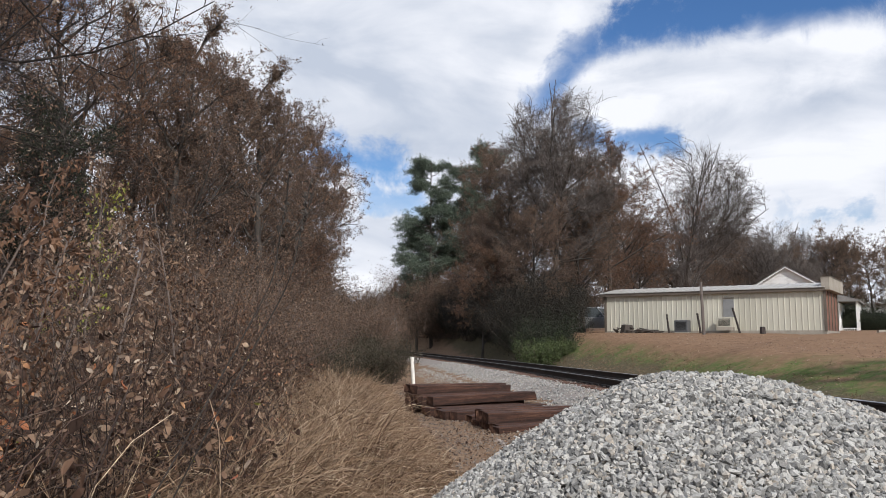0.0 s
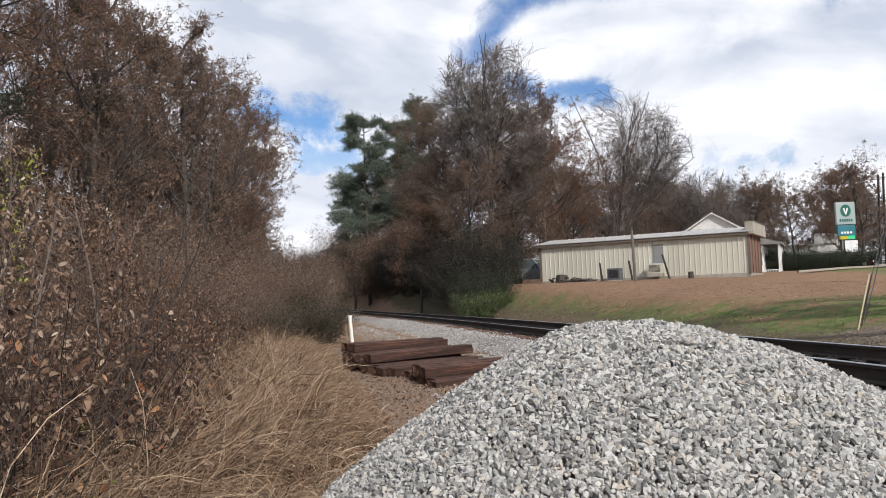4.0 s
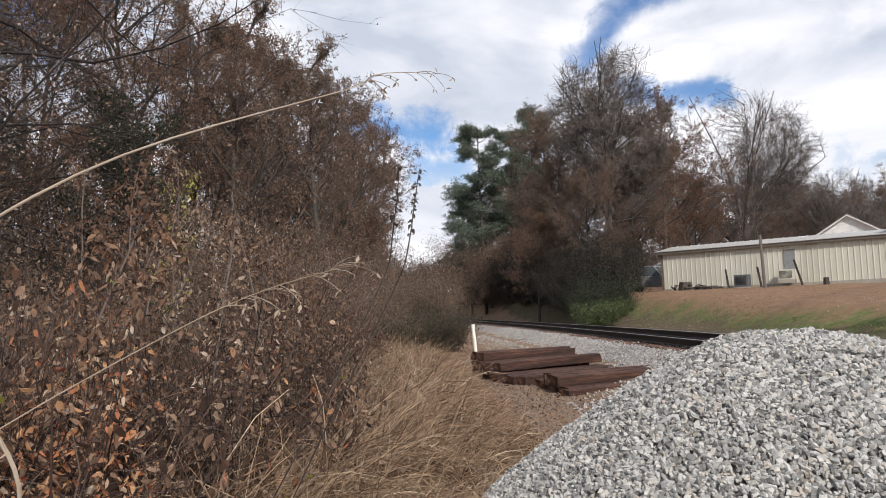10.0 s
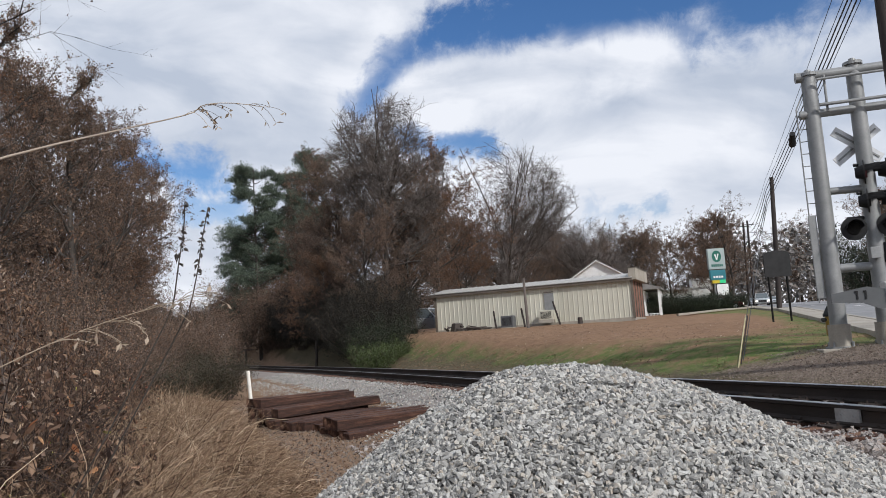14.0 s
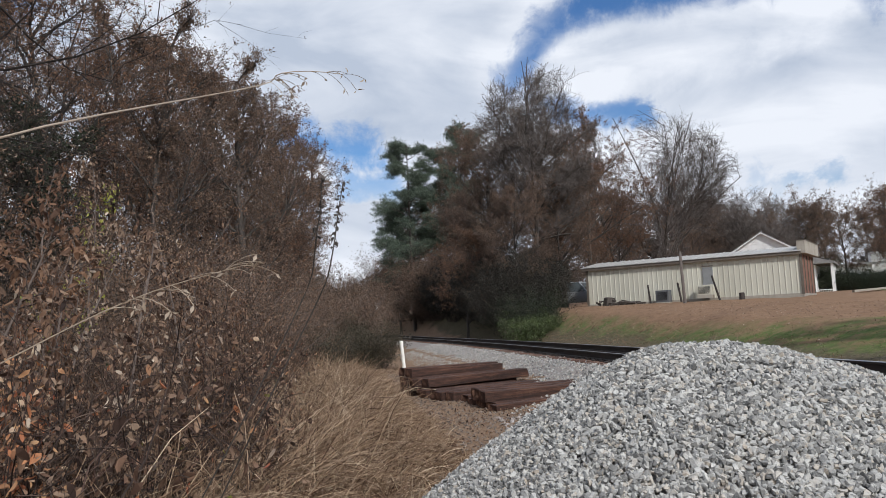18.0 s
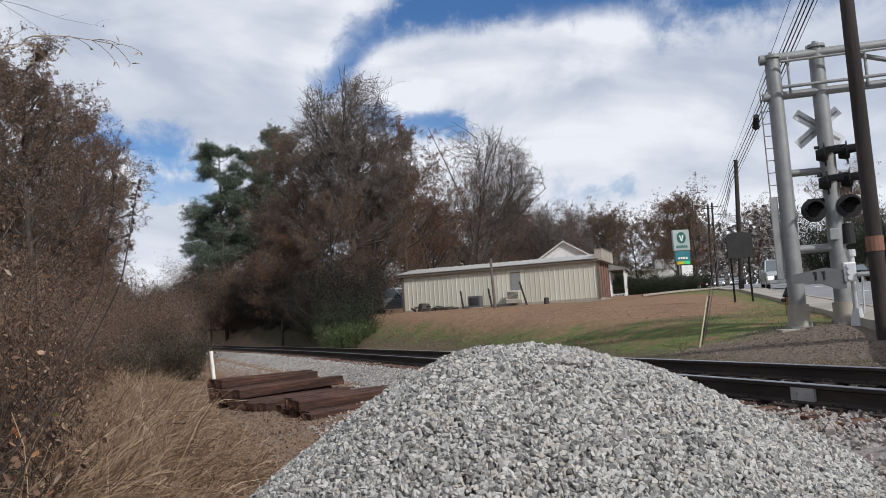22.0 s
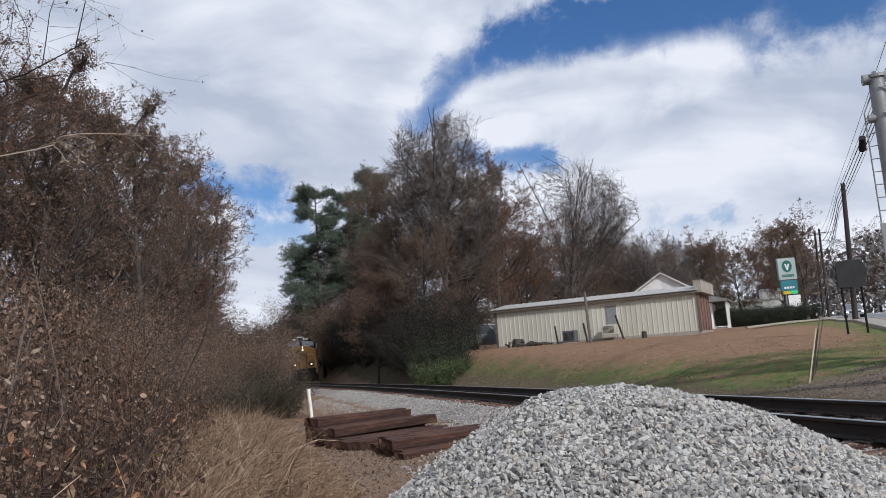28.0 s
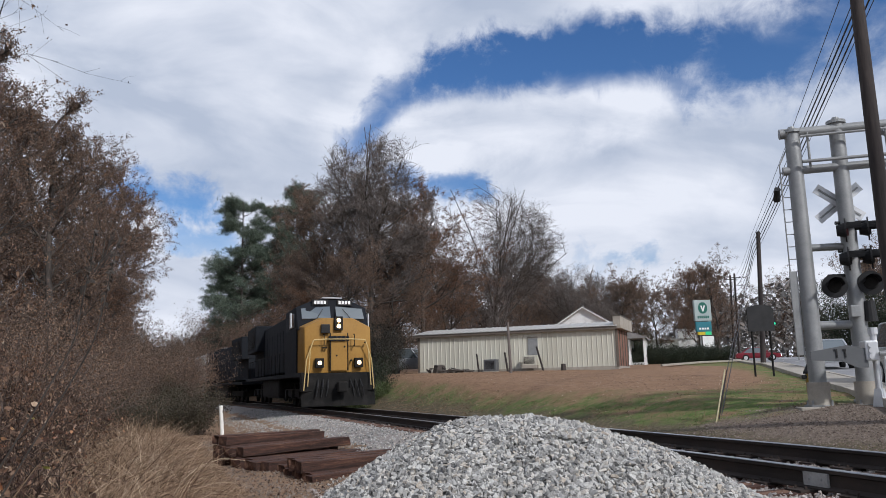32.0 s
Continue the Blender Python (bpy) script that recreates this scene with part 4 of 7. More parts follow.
def ac_unit(m, label, w, d, h, mat, front):
    a = thing("air_conditioner", label, "air conditioner", m)
    part("case", boxed(-w / 2, w / 2, -d / 2, d / 2, 0.08, h), mat, a, bevel=0.02)
    part("grille", boxed(-w * 0.38, w * 0.38, -d / 2 - 0.02, -d / 2, h * 0.25, h * 0.85), front, a, "dark front grille")
    for k in range(7):
        z = h * (0.29 + 0.08 * k)
        part("slat", boxed(-w * 0.38, w * 0.38, -d / 2 - 0.04, -d / 2 - 0.02, z, z + 0.02), mat, a)
    part("base", boxed(-w * 0.5, w * 0.5, -d * 0.5, d * 0.5, -0.12, 0.08), M_CONCRETE, a)


ac_unit(local(8.25, -0.6, 0.28), "pale grey air conditioning unit on a block base beside the wall", 0.95, 0.6, 0.72, M_SIDING, M_BLACK)
ac_unit(local(5.6, -0.8, 0.0), "dark grey condenser unit standing by the wall", 0.85, 0.7, 0.85, M_PLATE, M_BLACK)


def stick(name, m, h, r, lean, mat, label, category):
    o = thing(name, label, category, m @ pose(0, 0, 0, lean[0], lean[1], 0))
    bm = bmesh.new()
    rod(bm, (0, 0, -0.25), (0, 0, h), r, r * 0.85, 9)
    for v in bm.verts:
        v.co += Vector((random.uniform(-1, 1), random.uniform(-1, 1), 0)) * r * 0.12
    part("shaft", bm, mat, o)
    part("top", rodded((0, 0, h - 0.03), (0, 0, h + 0.02), r * 0.8, r * 0.6, 9), mat, o)


stick("fence_post", local(4.75, -0.9), 1.25, 0.07, (0, -6), M_POLE, "short leaning weathered fence post by the wall", "post")
stick("fence_post", local(6.75, -0.8), 1.3, 0.07, (0, -8), M_POLE, "short leaning weathered fence post by the wall", "post")
stick("fence_post", local(9.15, -0.8), 1.6, 0.07, (0, -14), M_POLE, "taller weathered fence post leaning towards the air conditioner", "post")
stick("tree_stump", local(10.5, -0.8), 0.4, 0.2, (0, 0), M_POLE, "low grey tree stump by the wall", "stump")
stick("tree_stump", local(1.9, -1.0), 0.55, 0.45, (3, 4), M_BARK, "broad dark tree stump beside the building", "stump")
stick("service_pole", pose(3.05, 49.2, ground_z(3.05, 49.2)), 3.15, 0.1, (0, -1.5), M_PALE_TWIG, "pale bare wooden service pole in front of the building", "pole")


def debris(m, seed):
    rng = random.Random(seed)
    o = thing("brush_heap", "low heap of old branches and logs by the wall", "brush heap", m)
    for k in range(14):
        a = rng.uniform(0, math.pi)
        p = Vector((rng.uniform(-1.0, 1.0), rng.uniform(-0.3, 0.3), rng.uniform(0.03, 0.3)))
        q = p + Vector((math.cos(a), math.sin(a) * 0.6, rng.uniform(-0.15, 0.25))) * rng.uniform(0.4, 0.9)
        part("log", rodded(p, q, rng.uniform(0.03, 0.1), rng.uniform(0.02, 0.05), 7), M_BARK, o)


debris(local(3.1, -1.0), 1)
debris(local(1.9, -1.2), 2)


# ---- white house behind the shop ----
def make_house():
    z = 1.9
    h = thing("house", "white clapboard house with a grey gabled roof", "house", pose(12.8, 82, z, 0, 0, -16))
    part("wall", boxed(-3.6, 3.6, 0, 10, -0.5, 4.0), M_WHITE, h, bevel=0.02)
    part("gable", prismed([(-3.6, 4.0), (3.6, 4.0), (0, 6.25)], 0.0, 10.0), M_WHITE, h)
    for k in range(9):
        zz = 3.9 + k * 0.22
        half = 3.6 * (1 - max(zz - 4.0, 0) / 2.25)
        part("clapboard", boxed(-half, half, -0.03, 0.0, zz, zz + 0.2), M_WHITE, h)
    for s in (-1, 1):
        part("roof_slope", prismed([(s * 4.0, 3.82), (0, 6.33), (0, 6.45), (s * 4.05, 3.92)], -0.35, 10.3), M_SHINGLE, h, "grey shingled roof slope")
        part("rake_board", prismed([(s * 4.0, 3.74), (0, 6.24), (0, 6.33), (s * 4.02, 3.86)], -0.4, -0.33), M_WHITE, h)
    part("wing", boxed(3.6, 4.4, 3, 9, -0.5, 2.9), M_WHITE, h)
    part("wing_roof", prismed([(2.8, 3.0), (6.2, 2.95), (6.2, 3.1), (2.8, 4.1)], 2.0, 9.5), M_SHINGLE, h)
    for k in range(3):
        part("porch_post", boxed(5.8, 5.98, 2.4 + k * 2.6, 2.58 + k * 2.6, -0.6, 3.0), M_WHITE, h)
    part("porch_floor", boxed(4.4, 6.1, 2.2, 9.2, -0.6, -0.35), M_CONCRETE, h)
    part("railing", boxed(4.4, 5.9, 2.38, 2.44, 0.35, 0.42), M_WHITE, h)
    for k in range(9):
        part("baluster", boxed(4.5 + k * 0.15, 4.54 + k * 0.15, 2.39, 2.43, -0.4, 0.38), M_WHITE, h)
    w = part("window", boxed(3.75, 4.25, 2.95, 3.0, 0.9, 2.2), M_GLASS, h)
    part("window_frame", boxed(3.68, 4.32, 2.97, 2.985, 0.8, 2.3), M_WHITE, w)


make_house()


# ---- lawn drive, hedge, roadside sign, far shop ----
def make_drive():
    """Concrete drive across the top of the lawn."""
    pts = [(14.5, 57.5, 2.2), (19, 69, 2.6), (24.5, 80, 3.0), (31, 88, 4.0)]
    v = []
    for x, y, w in pts:
        for s in (-1, 1):
            v.append((x + 0.2 * s, y + w * s * 0.5, max(ground_z(x, y + w * s * 0.5), line(y, RISE)) + 0.06))
    f = [(2 * i, 2 * i + 1, 2 * i + 3, 2 * i + 2) for i in range(len(pts) - 1)]
    me = mesh_np("driveway", v, f, M_CONCRETE)
    ob = tagged(new("driveway", me), "pale concrete driveway at the top of the lawn", "driveway", kind="structure")
    so = ob.modifiers.new("thickness", "SOLIDIFY")
    so.thickness = 0.15


make_drive()


def make_sign():
    s = thing("roadside_sign", "tall roadside pylon sign with pale green and teal panels", "sign", pose(30.12, 98, 2.45, 0, 0, 4) @ Matrix.Diagonal((0.81, 0.8, 1.0, 1)))
    for x in (-0.6, 1.0):
        part("sign_post", boxed(x, x + 0.22, -0.11, 0.11, -0.5, 5.0 if x < 0 else 7.6), M_STEEL, s)
    p = part("sign_panel", boxed(-1.25, 1.35, -0.3, 0.3, 5.1, 7.7), M_SIGNPALE, s, "pale green panel with a dark round emblem", bevel=0.03)
    part("emblem", rodded((0.05, -0.31, 6.7), (0.05, -0.35, 6.7), 0.72, seg=28), M_SIGNGREEN, p)
    bm = bmesh.new()
    prism(bm, [(-0.33, 7.0), (-0.1, 7.0), (0.05, 6.5), (0.2, 7.0), (0.43, 7.0), (0.12, 6.25), (-0.02, 6.25)], -0.38, -0.35)
    part("emblem_mark", bm, M_WHITE, p)
    for k in range(6):
        part("letter_bar", boxed(-0.85 + k * 0.31, -0.63 + k * 0.31, -0.33, -0.3, 5.4, 5.72), M_SIGNGREEN, p)
    q = part("sign_panel", boxed(-1.15, 1.25, -0.25, 0.25, 3.75, 5.0), M_SIGNTEAL, s, "teal lower panel", bevel=0.03)
    for k in range(4):
        part("letter_bar", boxed(-0.7 + k * 0.4, -0.42 + k * 0.4, -0.28, -0.25, 4.0, 4.25), M_WHITE, q)
    part("price_panel", boxed(-0.9, 0.2, -0.22, 0.2, 3.35, 3.72), M_SIGNYELLOW, s, "small yellow price panel")
    part("price_light", boxed(0.25, 1.15, -0.22, 0.2, 3.35, 3.95), M_PRICELAMP, s, "small lit green price panel")
    part("letter_board", boxed(-0.3, 1.5, -0.2, 0.1, 1.8, 3.2), M_WHITE, s, "white letter board in a black frame")
    for a in ((-0.4, -0.3, 1.7, 3.3), (1.5, 1.6, 1.7, 3.3), (-0.4, 1.6, 3.2, 3.3), (-0.4, 1.6, 1.7, 1.8)):
        part("board_frame", boxed(a[0], a[1], -0.22, 0.12, a[2], a[3]), M_BLACK, s)


make_sign()


def make_far_shop():
    s = thing("far_shop", "low white roadside shop with a flat roof", "building", pose(36, 135, 3.2, 0, 0, -8))
    part("wall", boxed(-5.5, 4.0, 0, 10, -1, 3.6), M_WHITE, s)
    part("roof", boxed(-5.8, 4.3, -0.3, 10, 3.6, 4.0), M_ROOFSTEEL, s)
    part("tall_wall", boxed(1.0, 4.0, -0.3, 3, -1, 5.6), M_WHITE, s)
    part("awning", prismed([(4.0, 2.6), (6.0, 1.9), (6.0, 2.05), (4.0, 2.9)], 0, 5), M_ROOFSTEEL, s)
    for k in range(3):
        part("window", boxed(-5.0 + k * 1.9, -3.6 + k * 1.9, -0.04, 0.0, 0.8, 2.2), M_GLASS, s)


make_far_shop()


# ---- poles and wires ----
def utility_pole(x, y, h, r, label, lean=(0, 0), arms=1):
    z = ground_z(x, y)
    p = thing("utility_pole", label, "utility pole", pose(x, y, z) @ pose(0, 0, 0, lean[0], lean[1], 0), "utility poles")
    bm = bmesh.new()
    rod(bm, (0, 0, -0.5), (0, 0, h), r, r * 0.72, 14)
    part("shaft", bm, M_POLE, p, smooth=True)
    if arms:
        part("crossarm", boxed(-0.9, 0.9, -0.06, 0.06, h - 0.7, h - 0.58), M_POLE, p)
        for sx in (-0.8, 0.0, 0.8):
            part("insulator", rodded((sx, 0, h - 0.58), (sx, 0, h - 0.4), 0.05, 0.03, 8), M_STEEL, p)
    return p


near_pole = utility_pole(8.08, 14.5, 12.5, 0.15, "thick dark wooden utility pole beside the crossing", arms=0)
part("pole_band", rodded((0, 0, 1.62), (0, 0, 1.9), 0.158, seg=14), M_BRICK, near_pole, "rusty band round the pole")
utility_pole(20.9, 55, 9.4, 0.19, "slim wooden utility pole beside the pavement", (0, 3.0), 0)
utility_pole(41.2, 120, 13.0, 0.2, "distant wooden utility pole", (0, 2.0), 1)
utility_pole(42.3, 121, 13.3, 0.2, "distant wooden utility pole", (0, 1.5), 1)


def wire(name, p, q, sag, r, label):
    k = 26
    t = np.linspace(0, 1, k)
    pts = np.outer(1 - t, p) + np.outer(t, q)
    pts[:, 2] -= sag * 4 * t * (1 - t)
    v, f = tube_arrays(pts[None], np.full((1, k), r), 5)
    tagged(new(name, mesh_np(name, v, f, M_WIRE)), label, "cable", "overhead wires")


WIRES = [(2.77, 9.47, 10.6, 0.01), (3.35, 9.77, 10.2, 0.012), (3.58, 10.02, 9.9, 0.024), (3.81, 10.35, 9.5, 0.02), (4.07, 10.59, 9.2, 0.024), (4.29, 10.83, 8.9, 0.012)]
for k, (x0, z0, z1, r) in enumerate(WIRES):
    wire("overhead_wire", (x0, -4, z0), (20.9, 55, z1), 0.25, r, "dark overhead cable sagging between poles")
    wire("overhead_wire", (20.9, 55, z1), (41.5 + 0.1 * k, 120.4, z1 + 5.2), 1.2 + 0.2 * k, r * 1.1, "dark overhead cable running along the road")
wire("overhead_wire", (41.2, 120, 14.6), (12, 140, 12), 1.0, 0.03, "thin dark cable across the road")
wire("overhead_wire", (42.3, 121, 14.6), (75, 110, 12), 1.0, 0.03, "thin dark cable across the road")
wire("overhead_wire", (8.1, 14.5, 12.2), (11.5, 5, 1.0), 0.0, 0.012, "thin guy wire of the near pole")
bm = bmesh.new()
rod(bm, (0, 0, -0.28), (0, 0, 0.28), 0.12, 0.09, 10)
sp = part("splice_case", bm, M_BLACK, None, smooth=True)
sp.matrix_world = pose(10.6, 25.2, 6.62, 62, 0, -18)
tagged(sp, "black splice case hanging on the overhead cable", "splice case")


def make_guy():
    a, top = Vector((5.84, 18.2, ground_z(5.84, 18.2) - 0.05)), Vector((20.8, 55, 9.0))
    way = (top - a).normalized()
    g = thing("guy_wire", "stay wire with a yellowed guard rising from the ditch", "guy wire")
    for s in (-0.05, 0.05):
        part("strand", rodded(a + Vector((s, 0, 0)), top + Vector((s, 0, 0)), 0.012, seg=6), M_WIRE, g)
    up = Vector((0.33, 0.34, 1.0)).normalized()
    part("guard", rodded(a + Vector((-0.04, 0, 0)), a + up * 1.35, 0.017, 0.017, 8), M_GUARD, g)
    part("guard", rodded(a + Vector((0.06, 0.05, 0.12)), a + up * 1.35 + Vector((0.05, 0.0, 0)), 0.014, 0.014, 8), M_POLE, g)
    part("anchor_rod", rodded(a - way * 0.3, a + way * 0.35, 0.02, seg=8), M_RUST, g)


make_guy()


def make_board():
    x, y = 12.75, 33.3
    b = thing("road_sign_back", "black back of a road sign on two thin legs", "road sign", pose(x, y, ground_z(x, y), 0, 0, 6))
    out = [(-0.58, 1.9), (0.58, 1.9), (0.58, 2.82), (0.5, 2.93), (0.3, 2.99), (0, 3.02), (-0.3, 2.99), (-0.5, 2.93), (-0.58, 2.82)]
    part("board", prismed(out, -0.03, 0.04), M_BLACK, b)
    for s in (-0.4, 0.4):
        part("leg", rodded((s, 0.08, -0.3), (s, 0.08, 2.8), 0.045, seg=8), M_UNDER, b)


make_board()


def make_hydrant():
    x, y = 9.36, 21.3
    h = thing("fire_hydrant", "yellow fire hydrant with a dark cap beside the pavement", "hydrant", pose(x, y, ground_z(x, y)))
    part("barrel", rodded((0, 0, -0.1), (0, 0, 0.55), 0.12, 0.11, 14), M_HYDRANT, h, smooth=True)
    part("cap", rodded((0, 0, 0.55), (0, 0, 0.78), 0.16, 0.04, 14), M_BLACK, h, smooth=True)
    part("flange", rodded((0, 0, 0.5), (0, 0, 0.56), 0.16, seg=14), M_BLACK, h)
    for s in (-1, 1):
        part("outlet", rodded((0, 0, 0.42), (s * 0.2, 0, 0.42), 0.055, seg=10), M_BLACK, h)


make_hydrant()


# ---- crossing signal ----
def lamp_unit(parent, p, face, lit=False):
    """A flasher: round black background with hood, lens and arm; face is the turn about z."""
    u = pose(*p, 0, 0, face)
    bm = bmesh.new()
    rod(bm, (0, 0, 0), (0, -0.03, 0), 0.27, seg=24)
    rod(bm, (0, 0, 0), (0, 0.17, 0), 0.17, 0.12, 16)
    d = part("background", bm, M_BLACK, parent, "round black signal background")
    d.matrix_local = u
    bm = bmesh.new()
    rod(bm, (0, -0.03, 0), (0, -0.07, 0), 0.15, 0.13, 20)
    part("lens", bm, M_REDLAMP if lit else M_UNDER, d)
    bm = bmesh.new()
    arcs = [[bm.verts.new((math.cos(math.pi * k / 9) * 0.17, y, math.sin(math.pi * k / 9) * 0.17)) for k in range(10)] for y in (-0.03, -0.34)]
    for k in range(9):
        bm.faces.new((arcs[0][k], arcs[0][k + 1], arcs[1][k + 1], arcs[1][k]))
    bmesh.ops.solidify(bm, geom=bm.faces[:], thickness=0.012)
    part("hood", bm, M_BLACK, d)


def make_signal():
    s = thing("crossing_signal", "grey steel cantilever crossing signal with flashers and a ladder", "crossing signal", pose(7.98, 17.75, 0.05, 0, 0, -9))
    H = 6.3
    for x, top in ((0.0, H), (0.98, H + 0.15)):
        m = part("mast", rodded((x, 0, 0.0), (x, 0, top), 0.185, 0.165, 20), M_STEEL, s, "tall grey tubular mast", smooth=True)
        part("cap", rodded((x, 0, top), (x, 0, top + 0.07), 0.21, 0.21, 20), M_STEEL, m)
        part("finial", rodded((x, 0, top + 0.07), (x, 0, top + 0.16), 0.1, 0.07, 12), M_STEEL, m)
        part("sleeve", rodded((x, 0, 0.02), (x, 0, 0.55), 0.235, 0.235, 20), M_CONCRETE, m, "dull grey base sleeve", smooth=True)
        part("flange", rodded((x, 0, 0.0), (x, 0, 0.06), 0.33, 0.33, 8), M_STEEL, m)
        for k in range(4):
            a = math.pi / 4 + k * math.pi / 2
            part("bolt", rodded((x + 0.28 * math.cos(a), 0.28 * math.sin(a), 0.05), (x + 0.28 * math.cos(a), 0.28 * math.sin(a), 0.16), 0.025, seg=6), M_STEEL, m)
    part("footing", boxed(-0.5, 1.6, -0.45, 0.45, -0.5, 0.02), M_CONCRETE, s, "concrete footing", bevel=0.02)
    # arm over the road, walkway tubes and their struts
    for z, r in ((H + 0.0, 0.12), (H - 0.9, 0.10)):
        part("arm_tube", rodded((-0.28, 0, z), (9.5, -0.4, z + 0.12), r, r * 0.8, 16), M_STEEL, s, smooth=True)
    part("walkway_tube", rodded((0.1, -0.28, H - 0.76), (9.5, -0.7, H - 0.67), 0.04, seg=10), M_STEEL, s)
    part("handrail", rodded((0.1, -0.28, H - 0.16), (9.5, -0.7, H - 0.08), 0.03, seg=8), M_STEEL, s)
    for x, r in ((0.28, 0.028), (1.75, 0.07), (1.95, 0.035), (3.2, 0.035), (4.6, 0.035)):
        part("strut", rodded((x, -0.2, H - 0.9), (x, -0.2, H - 0.05), r, seg=10), M_STEEL, s)
    part("brace", rodded((1.7, 0.05, H - 0.05), (4.4, -0.1, H - 0.9), 0.06, seg=10), M_STEEL, s)
    for z, r in ((3.57, 0.085), (1.80, 0.095)):
        part("cross_tube", rodded((0.0, 0, z), (0.98, 0, z), r, seg=14), M_STEEL, s, smooth=True)
    # ladder and its grey guard plate
    lad = part("ladder", rodded((-0.34, 0, 1.05), (-0.34, 0, H - 0.75), 0.016, seg=6), M_STEEL, s, "thin steel ladder")
    part("ladder_rail", rodded((-0.34, 0, H - 0.75), (-0.12, 0, H - 0.3), 0.016, seg=6), M_STEEL, lad)
    for k in range(15):
        part("rung", rodded((-0.34, 0, 1.3 + k * 0.29), (-0.15, 0, 1.3 + k * 0.29), 0.011, seg=6), M_STEEL, lad)
    part("ladder_guard", boxed(-0.37, -0.20, -0.03, 0.02, 1.15, 3.05), M_STEEL, s, "tall grey ladder guard plate", bevel=0.01)
    # crossbuck, seen from its back
    for a in (38, -38):
        bl = part("crossbuck_blade", boxed(-0.61, 0.61, -0.012, 0.012, -0.115, 0.115), M_SILVER, s, "grey back of a crossbuck blade")
        bl.matrix_local = pose(0.93, 0.22 if a > 0 else 0.25, 4.63, 0, a, 0)
        part("stiffener", boxed(-0.55, 0.55, -0.03, -0.012, -0.02, 0.02), M_STEEL, bl)
    # flasher pairs
    for z, lit in ((3.95, True), (3.30, False)):
        part("crossarm", rodded((0.72, -0.02, z + 0.16), (1.42, 0.05, z + 0.16), 0.04, seg=8), M_BLACK, s)
        lamp_unit(s, (0.84, -0.24, z - 0.05), 72, lit)
        lamp_unit(s, (1.36, -0.1, z - 0.02), 72, False)
    part("crossarm", rodded((0.45, 0, 2.9), (1.35, 0.02, 2.9), 0.045, seg=8), M_BLACK, s)
    lamp_unit(s, (0.50, -0.22, 2.65), -8)
    lamp_unit(s, (1.26, -0.2, 2.69), -8)
    part("bell", rodded((1.2, -0.1, 1.85), (1.2, -0.1, 2.3), 0.15, 0.12, 14), M_BLACK, s, "black signal bell")
    part("junction_box", boxed(0.75, 0.95, -0.34, -0.18, 1.95, 2.2), M_STEEL, s, bevel=0.01)


make_signal()


def make_gate():
    x, y = 8.74, 16.9
    g = thing("crossing_gate", "silver crossing gate mechanism with a grey counterweight arm", "crossing gate", pose(x, y, 0.03, 0, 0, -9))
    part("gate_mast", rodded((0.12, 0, 0), (0.12, 0, 1.55), 0.07, 0.065, 14), M_SILVER, g, smooth=True)
    part("mast_base", rodded((0.12, 0, 0.0), (0.12, 0, 0.42), 0.17, 0.1, 4), M_SILVER, g, "tapered silver base")
    part("foot", boxed(-0.16, 0.4, -0.22, 0.22, -0.1, 0.04), M_SILVER, g, bevel=0.01)
    mech = part("mechanism", boxed(-0.14, 0.12, -0.25, 0.12, 1.0, 1.42), M_SILVER, g, "ribbed silver gate machine", bevel=0.03)
    for k in range(3):
        part("bolt_cap", rodded((-0.04, -0.3, 1.09 + k * 0.12), (-0.04, -0.24, 1.09 + k * 0.12), 0.055, seg=12), M_SILVER, mech)
    # same steel as the masts; its shade is put into the darker grey
    arm = part("counterweight_arm", prismed([(-1.22, 1.04), (-0.6, 1.0), (-0.3, 0.86), (-0.1, 0.86), (-0.1, 1.26), (-0.5, 1.34), (-1.22, 1.22)], -0.22, -0.18), M_PLATE, g, "plate arm of the counterweight with shade put into its grey")
    for k in range(2):
        part("slot", boxed(-0.72 + k * 0.17, -0.69 + k * 0.17, -0.24, -0.22, 1.08, 1.24), M_BLACK, arm)
        part("slot", boxed(-0.75 + k * 0.17, -0.69 + k * 0.17, -0.24, -0.22, 1.22, 1.26), M_BLACK, arm)
    part("gate_arm", rodded((0.1, -0.3, 1.14), (3.2, -0.6, 1.2), 0.05, 0.04, 8), M_STEEL, g, "grey gate arm stub")
    part("conduit", rodded((0.22, -0.12, 0.3), (0.26, -0.14, 1.2), 0.02, seg=8), M_SILVER, g)
    part("finial", rodded((0.12, 0, 1.55), (0.12, 0, 1.7), 0.1, 0.1, 12), M_SILVER, g)


make_gate()


def traffic_light(x, y, z, s):
    t = thing("traffic_light", "distant hanging traffic light showing green", "traffic light", pose(x, y, z), "traffic lights over the road")
    part("housing", boxed(-0.2 * s, 0.2 * s, -0.12 * s, 0.12 * s, -0.5 * s, 0.6 * s), M_BLACK, t)
    part("green_lens", rodded((0, -0.13 * s, -0.3 * s), (0, -0.18 * s, -0.3 * s), 0.17 * s, seg=14), M_GREENLAMP, t)
    part("hanger", rodded((0, 0, 0.6 * s), (0, 0, 1.4 * s), 0.04 * s, seg=6), M_STEEL, t)


for x, y, z in ((63.5, 160, 11.3), (71, 160, 11.8), (84, 165, 14.5)):
    traffic_light(x, y, z, 1.3)
wire("overhead_wire", (50, 160, 13.6), (100, 165, 15.5), 0.6, 0.05, "span wire that carries the traffic lights")


